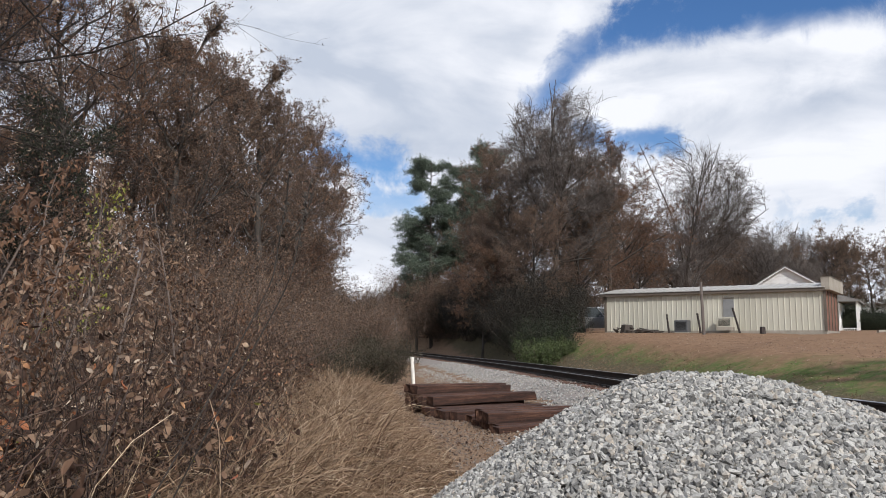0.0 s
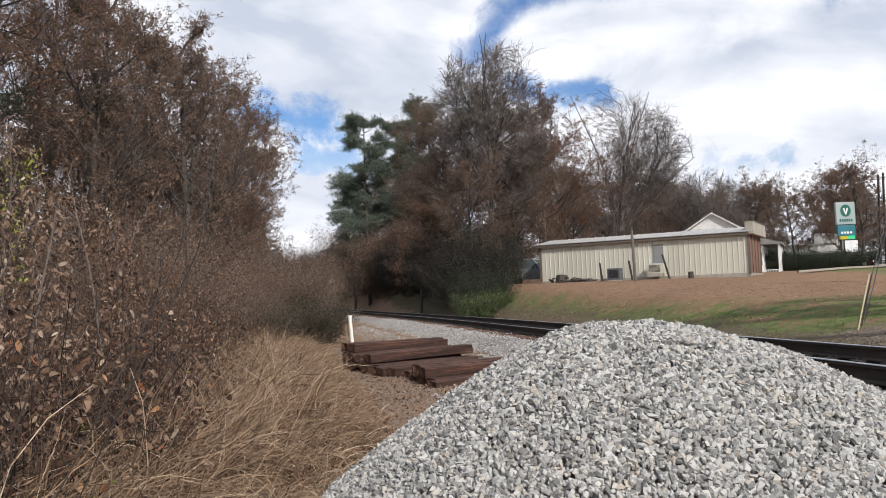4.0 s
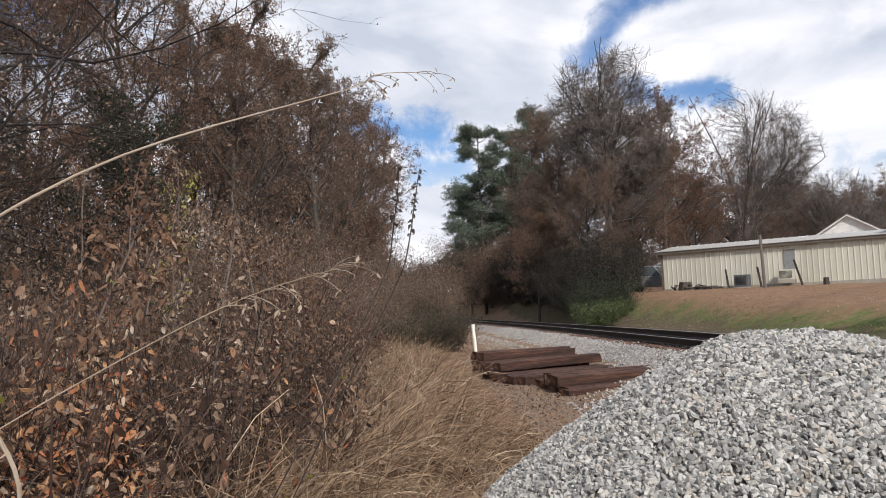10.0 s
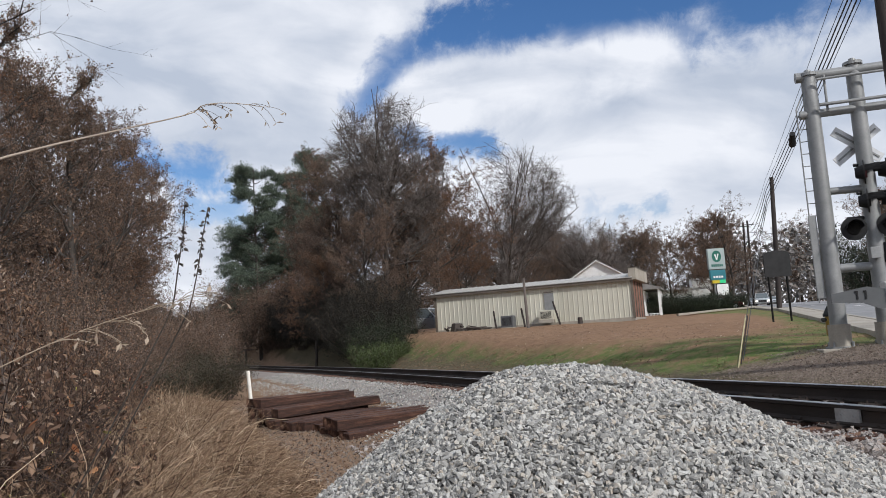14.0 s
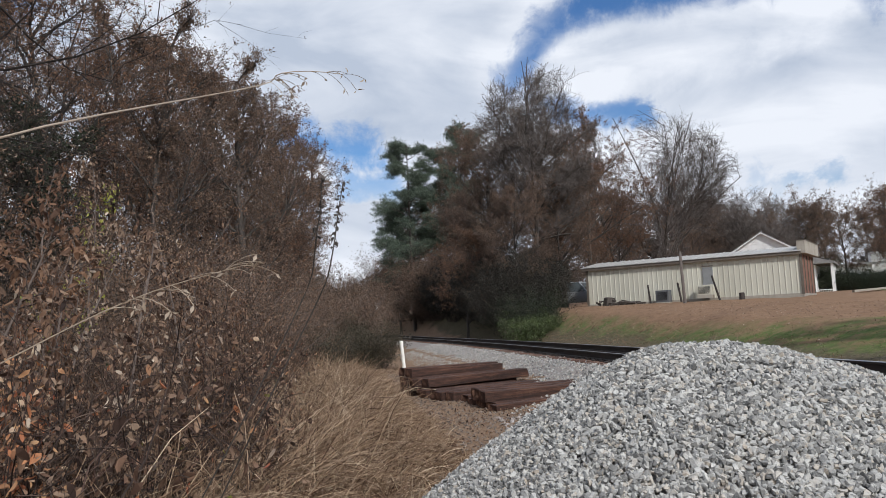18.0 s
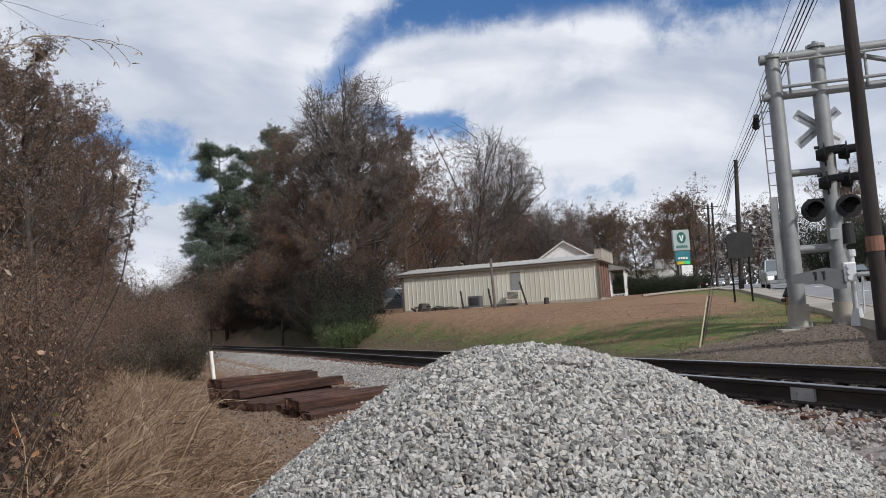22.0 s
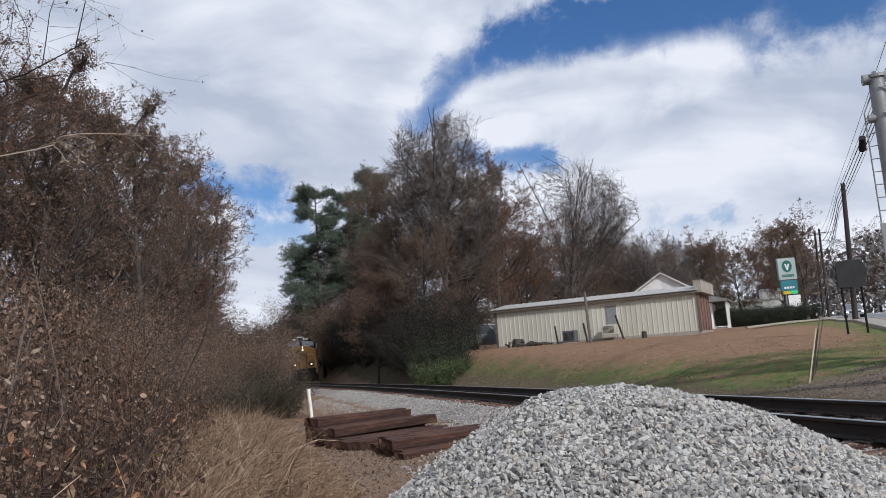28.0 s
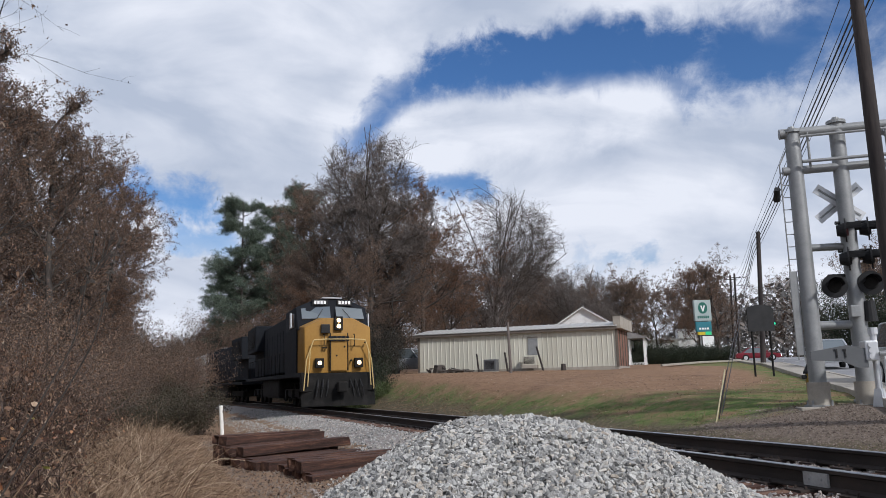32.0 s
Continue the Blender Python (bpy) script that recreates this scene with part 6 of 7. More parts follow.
def fan_tree(seed, h, bole, spread, leaf=None, per_twig=1, size=0.1, counts=(10, 8, 8, 6), r=0.34, fine=1.0):
    """A bare tree whose limbs fan out from a short trunk into a round crown of fine twigs."""
    rng = np.random.default_rng(seed)
    k = 7
    tr = np.zeros((1, k, 3))
    tr[0, :, 2] = np.linspace(0, bole + 1.5, k)
    tr[0, :, :2] = np.cumsum(rng.normal(0, 0.05, (k, 2)), axis=0)
    n1 = counts[0]
    el = np.radians(12 + 74 * ((np.arange(n1) * 0.618 + 0.2) % 1.0))
    az = np.arange(n1) * 2.4 + rng.uniform(-0.4, 0.4, n1)
    d = np.stack([np.cos(el) * np.cos(az), np.cos(el) * np.sin(az), np.sin(el)], -1)
    reach = 1 / np.sqrt((np.cos(el) / spread) ** 2 + (np.sin(el) / (h - bole)) ** 2)
    l1 = np.zeros((n1, 7, 3))
    l1[:, 0] = tr[0, 3 + rng.integers(0, 4, n1)]
    for j in range(1, 7):
        d = unit(d + rng.normal(size=d.shape) * 0.08)
        l1[:, j] = l1[:, j - 1] + d * (reach * 0.92 / 6)[:, None]
    q1 = reach / reach.mean()
    # the crown keeps within a round outline: what would grow past it is left off
    mid, axes = np.array([0, 0, bole + 0.42 * (h - bole)]), np.array([spread, spread, 0.58 * (h - bole)])

    def inside(pair, most):
        l, q = pair
        far = (l[:, -1] - mid) / axes
        far[:, 2] = np.where(far[:, 2] < 0, far[:, 2] * 0.7, far[:, 2])
        ok = np.linalg.norm(far, axis=1) < most * rng.uniform(0.9, 1.05, len(l))
        return l[ok], q[ok]

    l2, q2 = inside(branch_level(rng, l1, q1, counts[1], spread * 0.34, 0.25, 0.56, 0.06, 0.08, 6), 0.97)
    l3, q3 = inside(branch_level(rng, l2, q2, counts[2], spread * 0.17, 0.15, 0.58, 0.05, 0.09, 4), 1.0)
    l4, q4 = inside(branch_level(rng, l3, q3, counts[3], spread * 0.09, 0.1, 0.55, 0.05, 0.10, 3), 1.03)
    one = lambda a, b, m, q: np.linspace(a, b, m)[None] * np.ones((len(q), 1))
    wood = joined(tube_arrays(tr, np.linspace(r, r * 0.7, k)[None], 8), tube_arrays(l1, one(r * 0.42, r * 0.10, 7, l1), 5), tube_arrays(l2, one(r * 0.13, r * 0.05, 6, l2), 4))
    t = thing("tree", "", "tree")
    child("trunk", mesh_np("trunk", *wood, M_BARK), t)
    child("branchwork", mesh_np("branchwork", *joined(tube_arrays(l3, one(r * 0.07, r * 0.035 * fine, 4, l3), 3), tube_arrays(l4, one(r * 0.038 * fine, r * 0.022 * fine, 3, l4), 3)), M_PALE_TWIG), t)
    if leaf:
        pick = l4[rng.integers(0, len(l4), int(len(l4) * per_twig)), rng.integers(1, 3, int(len(l4) * per_twig))]
        child("crown", mesh_np("crown", *leaf_arrays(rng, pick, size), leaf), t)
    return t


def deciduous(seed, h, spread, leaf=None, per_twig=3, size=0.13, twig=None, sprays=0, spray=0.12, bark=None, **kw):
    rng, wood, fine, l3, l2 = tree_arrays(seed, h, spread, **kw)
    t = thing("tree", "", "tree")
    part_mesh = mesh_np("trunk", *wood, bark or M_BARK)
    part_mesh.polygons.foreach_set("use_smooth", np.ones(len(part_mesh.polygons), bool))
    child("trunk", part_mesh, t)
    if sprays:
        l4, _ = branch_level(rng, l3, None, sprays, spread * spray, 0.3, 0.5, 0.06, 0.2, 3)
        w = kw.get("r", 0.2)
        fine = joined(fine, tube_arrays(l4, np.linspace(w * 0.022, w * 0.012, 3)[None] * np.ones((len(l4), 1)), 3))
        l3 = np.concatenate([l3, l4[:, [0, 1, 1]]])
    child("branchwork", mesh_np("branchwork", *fine, twig or M_TWIG), t)
    if leaf:
        n = int(len(l3) * per_twig)
        # leaves thin out and thicken by boughs
        keep = rng.random(len(l3)) ** 1.6
        pick = rng.choice(len(l3), n, p=keep / keep.sum())
        pts = l3[pick, rng.integers(1, 3, n)] + rng.normal(size=(n, 3)) * size * 1.1
        child("crown", mesh_np("crown", *leaf_arrays(rng, pts, size, 1.6, 0.5, 0.42), leaf), t)
    return t


def pine(seed, h):
    """A tall pine: bare lower trunk, level limbs in loose tiers, each ending in flat pads of needle tufts."""
    rng = np.random.default_rng(seed)
    k = 9
    tr = np.zeros((1, k, 3))
    tr[0, :, 2] = np.linspace(0, h, k)
    tr[0, :, 0] = np.cumsum(rng.normal(0, 0.10, k))
    l1, q1 = branch_level(rng, tr, None, 52, h * 0.17, 0.34, 0.9, 0.10, 0.14, 6, lambda u: 1.15 - 0.62 * u ** 2)
    l2, q2 = branch_level(rng, l1, q1, 9, h * 0.05, 0.4, 0.7, 0.16, 0.18, 4)
    wood = joined(tube_arrays(tr, np.linspace(0.26, 0.05, k)[None], 8), tube_arrays(l1, np.linspace(0.06, 0.018, 6)[None] * np.ones((len(l1), 1)), 4))
    t = thing("tree", "", "tree")
    child("trunk", mesh_np("trunk", *wood, M_BARK), t)
    tips = l2[:, 1:].reshape(-1, 3)
    pts = np.repeat(tips, 44, axis=0)
    pts = pts + rng.normal(size=pts.shape) * np.array([0.30, 0.30, 0.11])
    v, f = leaf_arrays(rng, pts, 0.085, 3.4, -0.6, 0.34)
    child("crown", mesh_np("crown", v, f, M_NEEDLE), t)
    return t


def shrub(seed, w, h, leaf, n=5000, size=0.07, stems=60, name="shrub", depth=None):
    """Many thin stems, and leaves thickest near an uneven outline."""
    rng = np.random.default_rng(seed)
    depth = depth or w
    t = thing(name, "", "shrub")
    a = rng.uniform(0, 2 * np.pi, stems)
    base = np.stack([np.cos(a) * rng.uniform(0, 0.5, stems) * w, np.sin(a) * rng.uniform(0, 0.5, stems) * depth, np.zeros(stems)], -1)
    lines = np.zeros((stems, 6, 3))
    lines[:, 0] = base
    d = unit(np.stack([np.cos(a) * 0.5, np.sin(a) * 0.5, np.ones(stems)], -1))
    ln = h * rng.uniform(0.6, 1.15, stems)
    for j in range(1, 6):
        d = unit(d + rng.normal(size=d.shape) * 0.18)
        lines[:, j] = lines[:, j - 1] + d * (ln / 5)[:, None]
    l2, _ = branch_level(rng, lines, None, 5, h * 0.28, 0.25, 0.6, 0.15, 0.2, 3)
    child("stemwork", mesh_np("stemwork", *joined(tube_arrays(lines, np.linspace(0.016, 0.005, 6)[None] * np.ones((stems, 1)), 4), tube_arrays(l2, np.linspace(0.006, 0.002, 3)[None] * np.ones((len(l2), 1)), 3)), M_TWIG), t)
    src = np.concatenate([l2.reshape(-1, 3), lines[:, 2:].reshape(-1, 3)])
    pts = src[rng.integers(0, len(src), n)] + rng.normal(size=(n, 3)) * np.array([w, depth, h]) * 0.07
    pts[:, 2] = np.maximum(pts[:, 2], 0.04)
    child("foliage", mesh_np("foliage", *leaf_arrays(rng, pts, size), leaf), t)
    return t


def park(proto, rows, label, category, group, sink=0.1):
    """Copies of a prototype at x, y, scale, turn; the first row takes the prototype itself."""
    rng = random.Random(len(rows) * 7 + 1)
    for i, (x, y, s, turn) in enumerate(rows):
        m = pose(x, y, ground_z(x, y) - sink, rng.uniform(-3, 3), rng.uniform(-3, 3), turn) @ Matrix.Diagonal((s, s, s, 1))
        if i == 0:
            proto.matrix_world = m
            ob = proto
        else:
            ob = copy_thing(proto, m)
        tagged(ob, label, category, group)


# trees left of the track, behind the brambles
A = deciduous(11, 11.5, 3.2, M_BROWNLEAF, 7.0, 0.043, limbs=26, boughs=9, twigs=8, low=0.10, up=0.26, r=0.16, crown="cone", sprays=2)
park(A, [(-12.6, 23.5, 1.0, 20), (-16.4, 31.5, 1.12, 140), (-20.4, 41, 1.16, 250), (-26.5, 55.5, 1.05, 60), (-16.0, 21, 1.0, 200), (-35.2, 76, 1.1, 100), (-44.5, 96, 1.1, 10), (-13.2, 19.0, 1.0, 0), (-23.2, 48, 1.16, 300)],
     "tall brown-leaved tree in a thicket beside the track", "tree", "trackside trees")
B = deciduous(12, 10.5, 2.9, M_RUSTLEAF, 5.0, 0.040, limbs=26, boughs=9, twigs=8, low=0.10, up=0.3, r=0.13, wander=0.2, sprays=2)
park(B, [(-15.2, 27.0, 1.0, 90), (-17.6, 36.2, 1.08, 190), (-30.5, 66, 1.1, 45), (-19.5, 30, 1.0, 130), (-13.0, 15.5, 0.92, 220), (-25, 40, 1.1, 80), (-39.5, 86, 1.1, 200), (-13.2, 10.8, 0.82, 10), (-15.4, 14.2, 0.95, 70), (-16.5, 9.2, 0.95, 210), (-18.5, 17, 1.05, 280), (-20, 12.5, 1.05, 20), (-17.5, 5.5, 1.0, 100), (-12, 1.5, 0.8, 20)],
     "slender half-bare tree with brown leaves in a thicket", "tree", "trackside trees")
C = deciduous(13, 8.8, 3.0, M_DEADLEAF, 0.6, 0.034, limbs=28, boughs=10, twigs=8, low=0.22, up=-0.06, r=0.07, wander=0.30, sprays=2, spray=0.10, twig=M_DARKBARK, bark=M_DARKBARK)
park(C, [(-9.7, 7.0, 0.95, 30), (-10.4, 4.4, 0.9, 160), (-11.0, 9.8, 0.86, 260)], "near half-bare tree with drooping vine-hung branches", "tree", "trackside trees")
CED = deciduous(14, 8.5, 2.2, M_DARKLEAF, 4.5, 0.045, limbs=30, boughs=8, twigs=7, low=0.08, up=0.1, r=0.14, crown="cone", sprays=2)
park(CED, [(-12.2, 8.6, 1.0, 0), (-12.9, 6.2, 0.95, 120), (-12.0, 12.0, 0.75, 230), (-14.6, 17.6, 0.8, 40)], "dark evergreen tree behind the vine-hung branches", "tree", "trackside trees")

# trees right of the track
D = deciduous(21, 19.0, 5.2, M_BROWNLEAF, 6.0, 0.085, limbs=26, boughs=10, twigs=8, low=0.24, up=0.25, r=0.26, sprays=2)
park(D, [(-12.0, 66, 0.82, 0), (-4.9, 60, 0.74, 120), (-7.6, 53.5, 0.6, 220), (-16.0, 79, 0.80, 300), (-7.0, 74, 0.8, 60), (-22.5, 98, 1.0, 10), (-31, 114, 1.0, 170), (-10.8, 60.5, 0.68, 80), (-1.2, 76, 0.62, 20), (7.5, 98, 0.72, 250), (13.0, 112, 0.72, 330)],
     "large tree with dull brown leaves beside the track", "tree", "woods across the track")
E = fan_tree(22, 19.4, 9.0, 5.4, M_BROWNLEAF, 0.2, 0.04, (26, 13, 11, 7), 0.20, fine=1.5)
park(E, [(-6.9, 57.5, 1.0, 0)], "tall nearly bare grey tree above the woods", "tree", "woods across the track")
F = deciduous(23, 15.0, 4.4, M_RUSTLEAF, 5.0, 0.075, limbs=22, boughs=9, twigs=8, low=0.16, up=0.25, r=0.22, sprays=3)
park(F, [(-3.3, 66, 1.02, 0), (-6.4, 64, 0.74, 200), (39.5, 131, 0.95, 100), (-1.0, 70, 0.8, 80), (-12.5, 58.5, 0.55, 310)], "tree with rusty orange-brown autumn leaves", "tree", "woods across the track")
G = fan_tree(24, 20.6, 3.6, 8.8, None, 0, 0.1, (26, 13, 10, 8), 0.28)
park(G, [(3.6, 84, 1.0, 200), (20.5, 125, 0.75, 140), (15.0, 101, 0.66, 40), (12.0, 118, 0.8, 80)], "broad bare grey tree behind the building", "tree", "bare trees")
H = pine(31, 25.0)
park(H, [(-25.8, 91, 0.92, 0), (-20.4, 92, 0.96, 130), (-28.6, 94, 0.74, 240), (-23.4, 95, 0.90, 60)], "tall dark green pine above the woods", "pine", "pines by the track")

# understorey
U = shrub(41, 2.6, 3.4, M_BROWNLEAF, 30000, 0.034, 130)
park(U, [(-8.2, 13.5, 0.8, 0), (-9.4, 17.5, 0.8, 80), (-10.8, 21.5, 0.85, 170), (-7.6, 10.2, 0.72, 220), (-7.2, 7.4, 0.6, 300), (-12.4, 25, 0.9, 20), (-14, 29.5, 0.9, 100), (-16, 35, 1.0, 50), (-19, 42, 1.1, 10), (-23, 51, 1.2, 80), (-6.6, 4.6, 0.55, 140), (-7.6, 2.0, 0.6, 30), (-28, 61, 1.3, 80), (-10.2, 15.5, 0.9, 60), (-9.8, 8.2, 0.8, 10), (-11.0, 5.6, 0.9, 100), (-11.5, 10.5, 1.35, 200), (-12.5, 13.2, 1.4, 300), (-9.6, 3.2, 0.8, 30), (-8.4, 6.2, 0.7, 270), (-11.5, 17.5, 1.3, 40), (-13.5, 20.5, 1.4, 140), (-13.4, 33.0, 1.3, 70), (-15.4, 38.5, 1.45, 190), (-17.4, 43.5, 1.55, 330)],
     "tangled brown shrub in the thicket", "shrub", "thicket shrubs")
V = shrub(42, 1.2, 1.8, M_BUSH, 14000, 0.040, 70)
park(V, [(-9.1, 26.2, 0.85, 0), (-10.6, 28.0, 0.95, 90), (-10.4, 24.6, 0.95, 180), (-10.0, 21.8, 0.9, 310), (-12.2, 31.0, 1.2, 40)], "dull brown-green bush beside the white post", "bush", "evergreen bushes")
park(shrub(43, 1.6, 3.9, M_DARKLEAF, 24000, 0.058, 80), [(-5.9, 46.6, 0.72, 0), (-7.4, 50.5, 0.95, 140), (-7.0, 53.0, 0.85, 220)], "tall dark evergreen shrub at the edge of the woods", "shrub", "evergreen bushes")
park(shrub(44, 1.7, 1.9, M_LIGHTGREEN, 9000, 0.065, 60), [(-6.1, 43.8, 0.85, 0), (-5.2, 45.2, 0.8, 100)], "low green leafy shrub at the edge of the lawn", "shrub", "evergreen bushes")
# fills the dark gap under the canopy, its shade painted into the leaves
park(shrub(48, 2.4, 6.5, M_SHADELEAF, 34000, 0.075, 90), [(-7.4, 50.0, 0.7, 15), (-8.8, 54.6, 0.8, 75), (-10.2, 59.2, 0.9, 155), (-12.2, 64.8, 1.0, 215), (-14.8, 71.8, 1.05, 300), (-6.8, 52.5, 0.9, 0), (-8.8, 57.5, 1.0, 90), (-11.2, 62.5, 1.1, 180), (-14.0, 69, 1.15, 270), (-7.4, 56, 0.8, 40), (-17.4, 76, 1.15, 130), (-8.5, 63, 1.2, 30), (-20.4, 83, 1.1, 200)], "dense undergrowth with the shade of the woods put into its leaf colour", "undergrowth", "woods undergrowth")
park(shrub(45, 3.4, 7.0, M_BROWNLEAF, 28000, 0.085, 90), [(-21.0, 84, 1.0, 0), (-6.6, 66, 0.8, 130), (-24.5, 91, 1.0, 60), (-30, 102, 1.1, 60), (-41, 118, 1.3, 60), (-50, 118, 1.3, 0), (-36, 125, 1.5, 0)],
     "dense dark undergrowth beneath the woods", "undergrowth", "woods undergrowth")

# more shade-coloured shrubs, added to darken the gap along the far track
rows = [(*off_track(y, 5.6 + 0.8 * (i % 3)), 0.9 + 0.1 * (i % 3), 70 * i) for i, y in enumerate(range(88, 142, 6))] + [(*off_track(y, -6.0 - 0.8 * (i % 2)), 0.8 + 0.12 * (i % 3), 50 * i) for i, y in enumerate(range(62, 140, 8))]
park(shrub(49, 2.6, 6.5, M_SHADELEAF, 26000, 0.085, 70), rows, "undergrowth along the far track with shade put into its leaf colour", "undergrowth", "woods undergrowth")

# hedge and far trees along the road
park(shrub(46, 2.0, 2.0, M_DARKLEAF, 14000, 0.06, 60), [(18.3 + 1.45 * k, 86.5 + 0.9 * k, 1.0 + 0.08 * (k % 3), 40 * k) for k in range(9)], "clipped dark green hedge beside the drive", "hedge", "hedge along the drive", 0.3)
park(shrub(47, 4.0, 8.0, M_DARKLEAF, 26000, 0.11, 60), [(37, 74, 0.85, 0), (43, 72, 0.95, 60), (50, 80, 1.0, 130), (22.8, 108, 0.6, 10), (62, 100, 1.2, 200)], "dark evergreen tree across the road", "tree", "trees across the road")
Q = deciduous(51, 15.0, 5.0, M_BROWNLEAF, 6, 0.10, limbs=20, boughs=8, twigs=7, low=0.2, up=0.25, r=0.26, sprays=2)
park(Q, [(14, 128, 0.95, 0), (8.5, 110, 0.75, 40), (18.5, 114, 0.72, 130), (23.5, 118, 0.85, 250), (27.5, 121, 0.78, 10), (31.5, 128, 0.8, 100), (22, 138, 0.9, 70), (29, 142, 0.95, 150), (6, 122, 1.0, 220), (46, 150, 0.9, 300), (37.5, 116, 0.95, 30), (53, 190, 1.2, 30), (64, 210, 1.3, 80), (84, 205, 1.4, 140), (98, 190, 1.5, 200), (76, 235, 1.4, 300), (52, 96, 0.9, 20), (60, 84, 0.85, 120), (-5, 118, 1.1, 300)],
     "distant tree with sparse brown leaves", "tree", "far trees")


# far woods that close the view
def far_woods():
    rng = np.random.default_rng(77)
    n = 90000
    a = rng.uniform(-1.25, 1.0, n)
    dist = rng.uniform(190, 320, n)
    x, y = np.sin(a) * dist, np.cos(a) * dist
    hump = 15 + 6 * np.sin(a * 23) + 4 * np.sin(a * 61 + 2)
    z = 2 + rng.random(n) ** 0.7 * hump
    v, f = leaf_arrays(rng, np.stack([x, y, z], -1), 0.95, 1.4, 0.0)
    tagged(new("far_woods", mesh_np("far_woods", v, f, M_HAZETREE)), "grey-brown line of distant woods with haze put into its colour", "woods", kind="stuff")


far_woods()


# ---- brambles, dry grass and leaf litter ----
def grass_edge(y):
    return -1.8 - 0.4 * (y - 7.6) if y > 7.6 else -1.8 + 0.05 * (7.6 - y)


def thicket_edge(y):
    return line(y, [(0, -2.9), (2, -2.8), (4, -3.0), (6, -3.6), (8, -4.5), (12, -6.2), (18, -8.6), (26, -11.6)])


def make_brambles():
    """Mounds of arching canes with withered leaves, thin weed stems between them, and slim saplings behind."""
    rng = np.random.default_rng(61)
    t = thing("bramble_thicket", "tangled brown bramble thicket with withered leaves", "brambles", kind="stuff")
    m = 230
    my = 1.5 + 25 * rng.random(m) ** 1.5
    inner = np.abs(rng.normal(0, 1.15, m))
    mx = np.array([thicket_edge(q) for q in my]) + 0.45 - inner
    mh = rng.uniform(0.75, 1.45, m) * np.clip(0.85 + 0.12 * inner, 0.85, 1.1)
    n = 34 * m
    own = np.repeat(np.arange(m), 34)
    x, y = mx[own] + rng.normal(0, 0.22, n), my[own] + rng.normal(0, 0.22, n)
    z = np.array([ground_z(a, b) for a, b in zip(x, y)])
    ang = rng.uniform(0, 2 * np.pi, n)
    lean = rng.uniform(0.15, 0.75, n)
    d = unit(np.stack([np.cos(ang) * lean, np.sin(ang) * lean, np.ones(n)], -1))
    ln = mh[own] * rng.uniform(0.55, 1.3, n)
    sag = rng.uniform(0.05, 0.42, n)[:, None] * np.array([0, 0, -1.0])
    k = 8
    lines = np.zeros((n, k, 3))
    lines[:, 0] = np.stack([x, y, z - 0.05], -1)
    for j in range(1, k):
        d = unit(d + rng.normal(size=d.shape) * 0.15 + sag * (j > 2))
        lines[:, j] = lines[:, j - 1] + d * (ln / (k - 1))[:, None]

    def clear(ls, reach):
        """No cane reaches far out over the path or close to the walker."""
        edge = np.interp(ls[..., 1], EDGE_Y, EDGE_X)
        return ls[((ls[..., 0] < edge + reach) & (np.hypot(ls[..., 0], ls[..., 1]) > 2.1)).all(1)]

    lines = clear(lines, 0.85)
    l2, q2 = branch_level(rng, lines, None, 3, 0.34, 0.35, 0.62, 0.0, 0.25, 5)
    # thin upright weed stems
    n = 900
    y = 1.6 + 22 * rng.random(n) ** 1.4
    x = np.array([thicket_edge(q) for q in y]) + 0.35 - np.abs(rng.normal(0, 1.0, n))
    stems = np.zeros((n, k, 3))
    stems[:, 0] = np.stack([x, y, [ground_z(a, b) - 0.05 for a, b in zip(x, y)]], -1)
    d = unit(np.stack([rng.normal(0.05, 0.16, n), rng.normal(0, 0.16, n), np.ones(n)], -1))
    sl = rng.uniform(0.8, 1.9, n)
    for j in range(1, k):
        d = unit(d + rng.normal(size=d.shape) * 0.07)
        stems[:, j] = stems[:, j - 1] + d * (sl / (k - 1))[:, None]
    stems = clear(stems, 0.45)
    s2, _ = branch_level(rng, stems, None, 7, 0.16, 0.4, 0.6, 0.25, 0.2, 3)

    def one(a, b, c, ls):
        return np.linspace(a, b, c)[None] * rng.uniform(0.6, 1.4, (len(ls), 1))

    child("canework", mesh_np("canework", *joined(tube_arrays(lines, one(0.0062, 0.0024, k, lines), 3), tube_arrays(l2, one(0.0028, 0.0012, 5, l2), 3),
                                         tube_arrays(stems, one(0.0042, 0.0016, k, stems), 3), tube_arrays(s2, one(0.0018, 0.001, 3, s2), 3)), M_CANE), t)
    src = np.concatenate([l2[:, 1:].reshape(-1, 3), lines[:, 3:].reshape(-1, 3)])
    weed = s2[:, 1:].reshape(-1, 3)

    def scatter(points, count, mat, size, test=None, wide=0.42):
        p = points[rng.integers(0, len(points), count)]
        if test is not None:
            p = p[test(p)]
        p = p + rng.normal(size=p.shape) * 0.025
        child("foliage", mesh_np("foliage", *oval_leaf_arrays(rng, p, size, 1.6, 0.9, wide), mat), t)

    def patch(scale, off, least):
        return lambda p: np.array([noise.noise((a * scale + off, b * scale, c * scale)) for a, b, c in p]) > least

    def low_left(p):
        return (p[:, 1] < 5.2) & (p[:, 2] < 0.95) & (-p[:, 0] > 0.85 * p[:, 1] + 0.1 * np.sin(7 * p[:, 2])) & (rng.random(len(p)) < 0.85)

    scatter(src, 22000, M_BRAMBLELEAF, 0.046, lambda p: ~((-p[:, 0] > 0.85 * p[:, 1]) & (p[:, 2] < 0.9) & (rng.random(len(p)) < 0.6)))
    scatter(src, 12000, M_BRAMBLELEAF, 0.028)
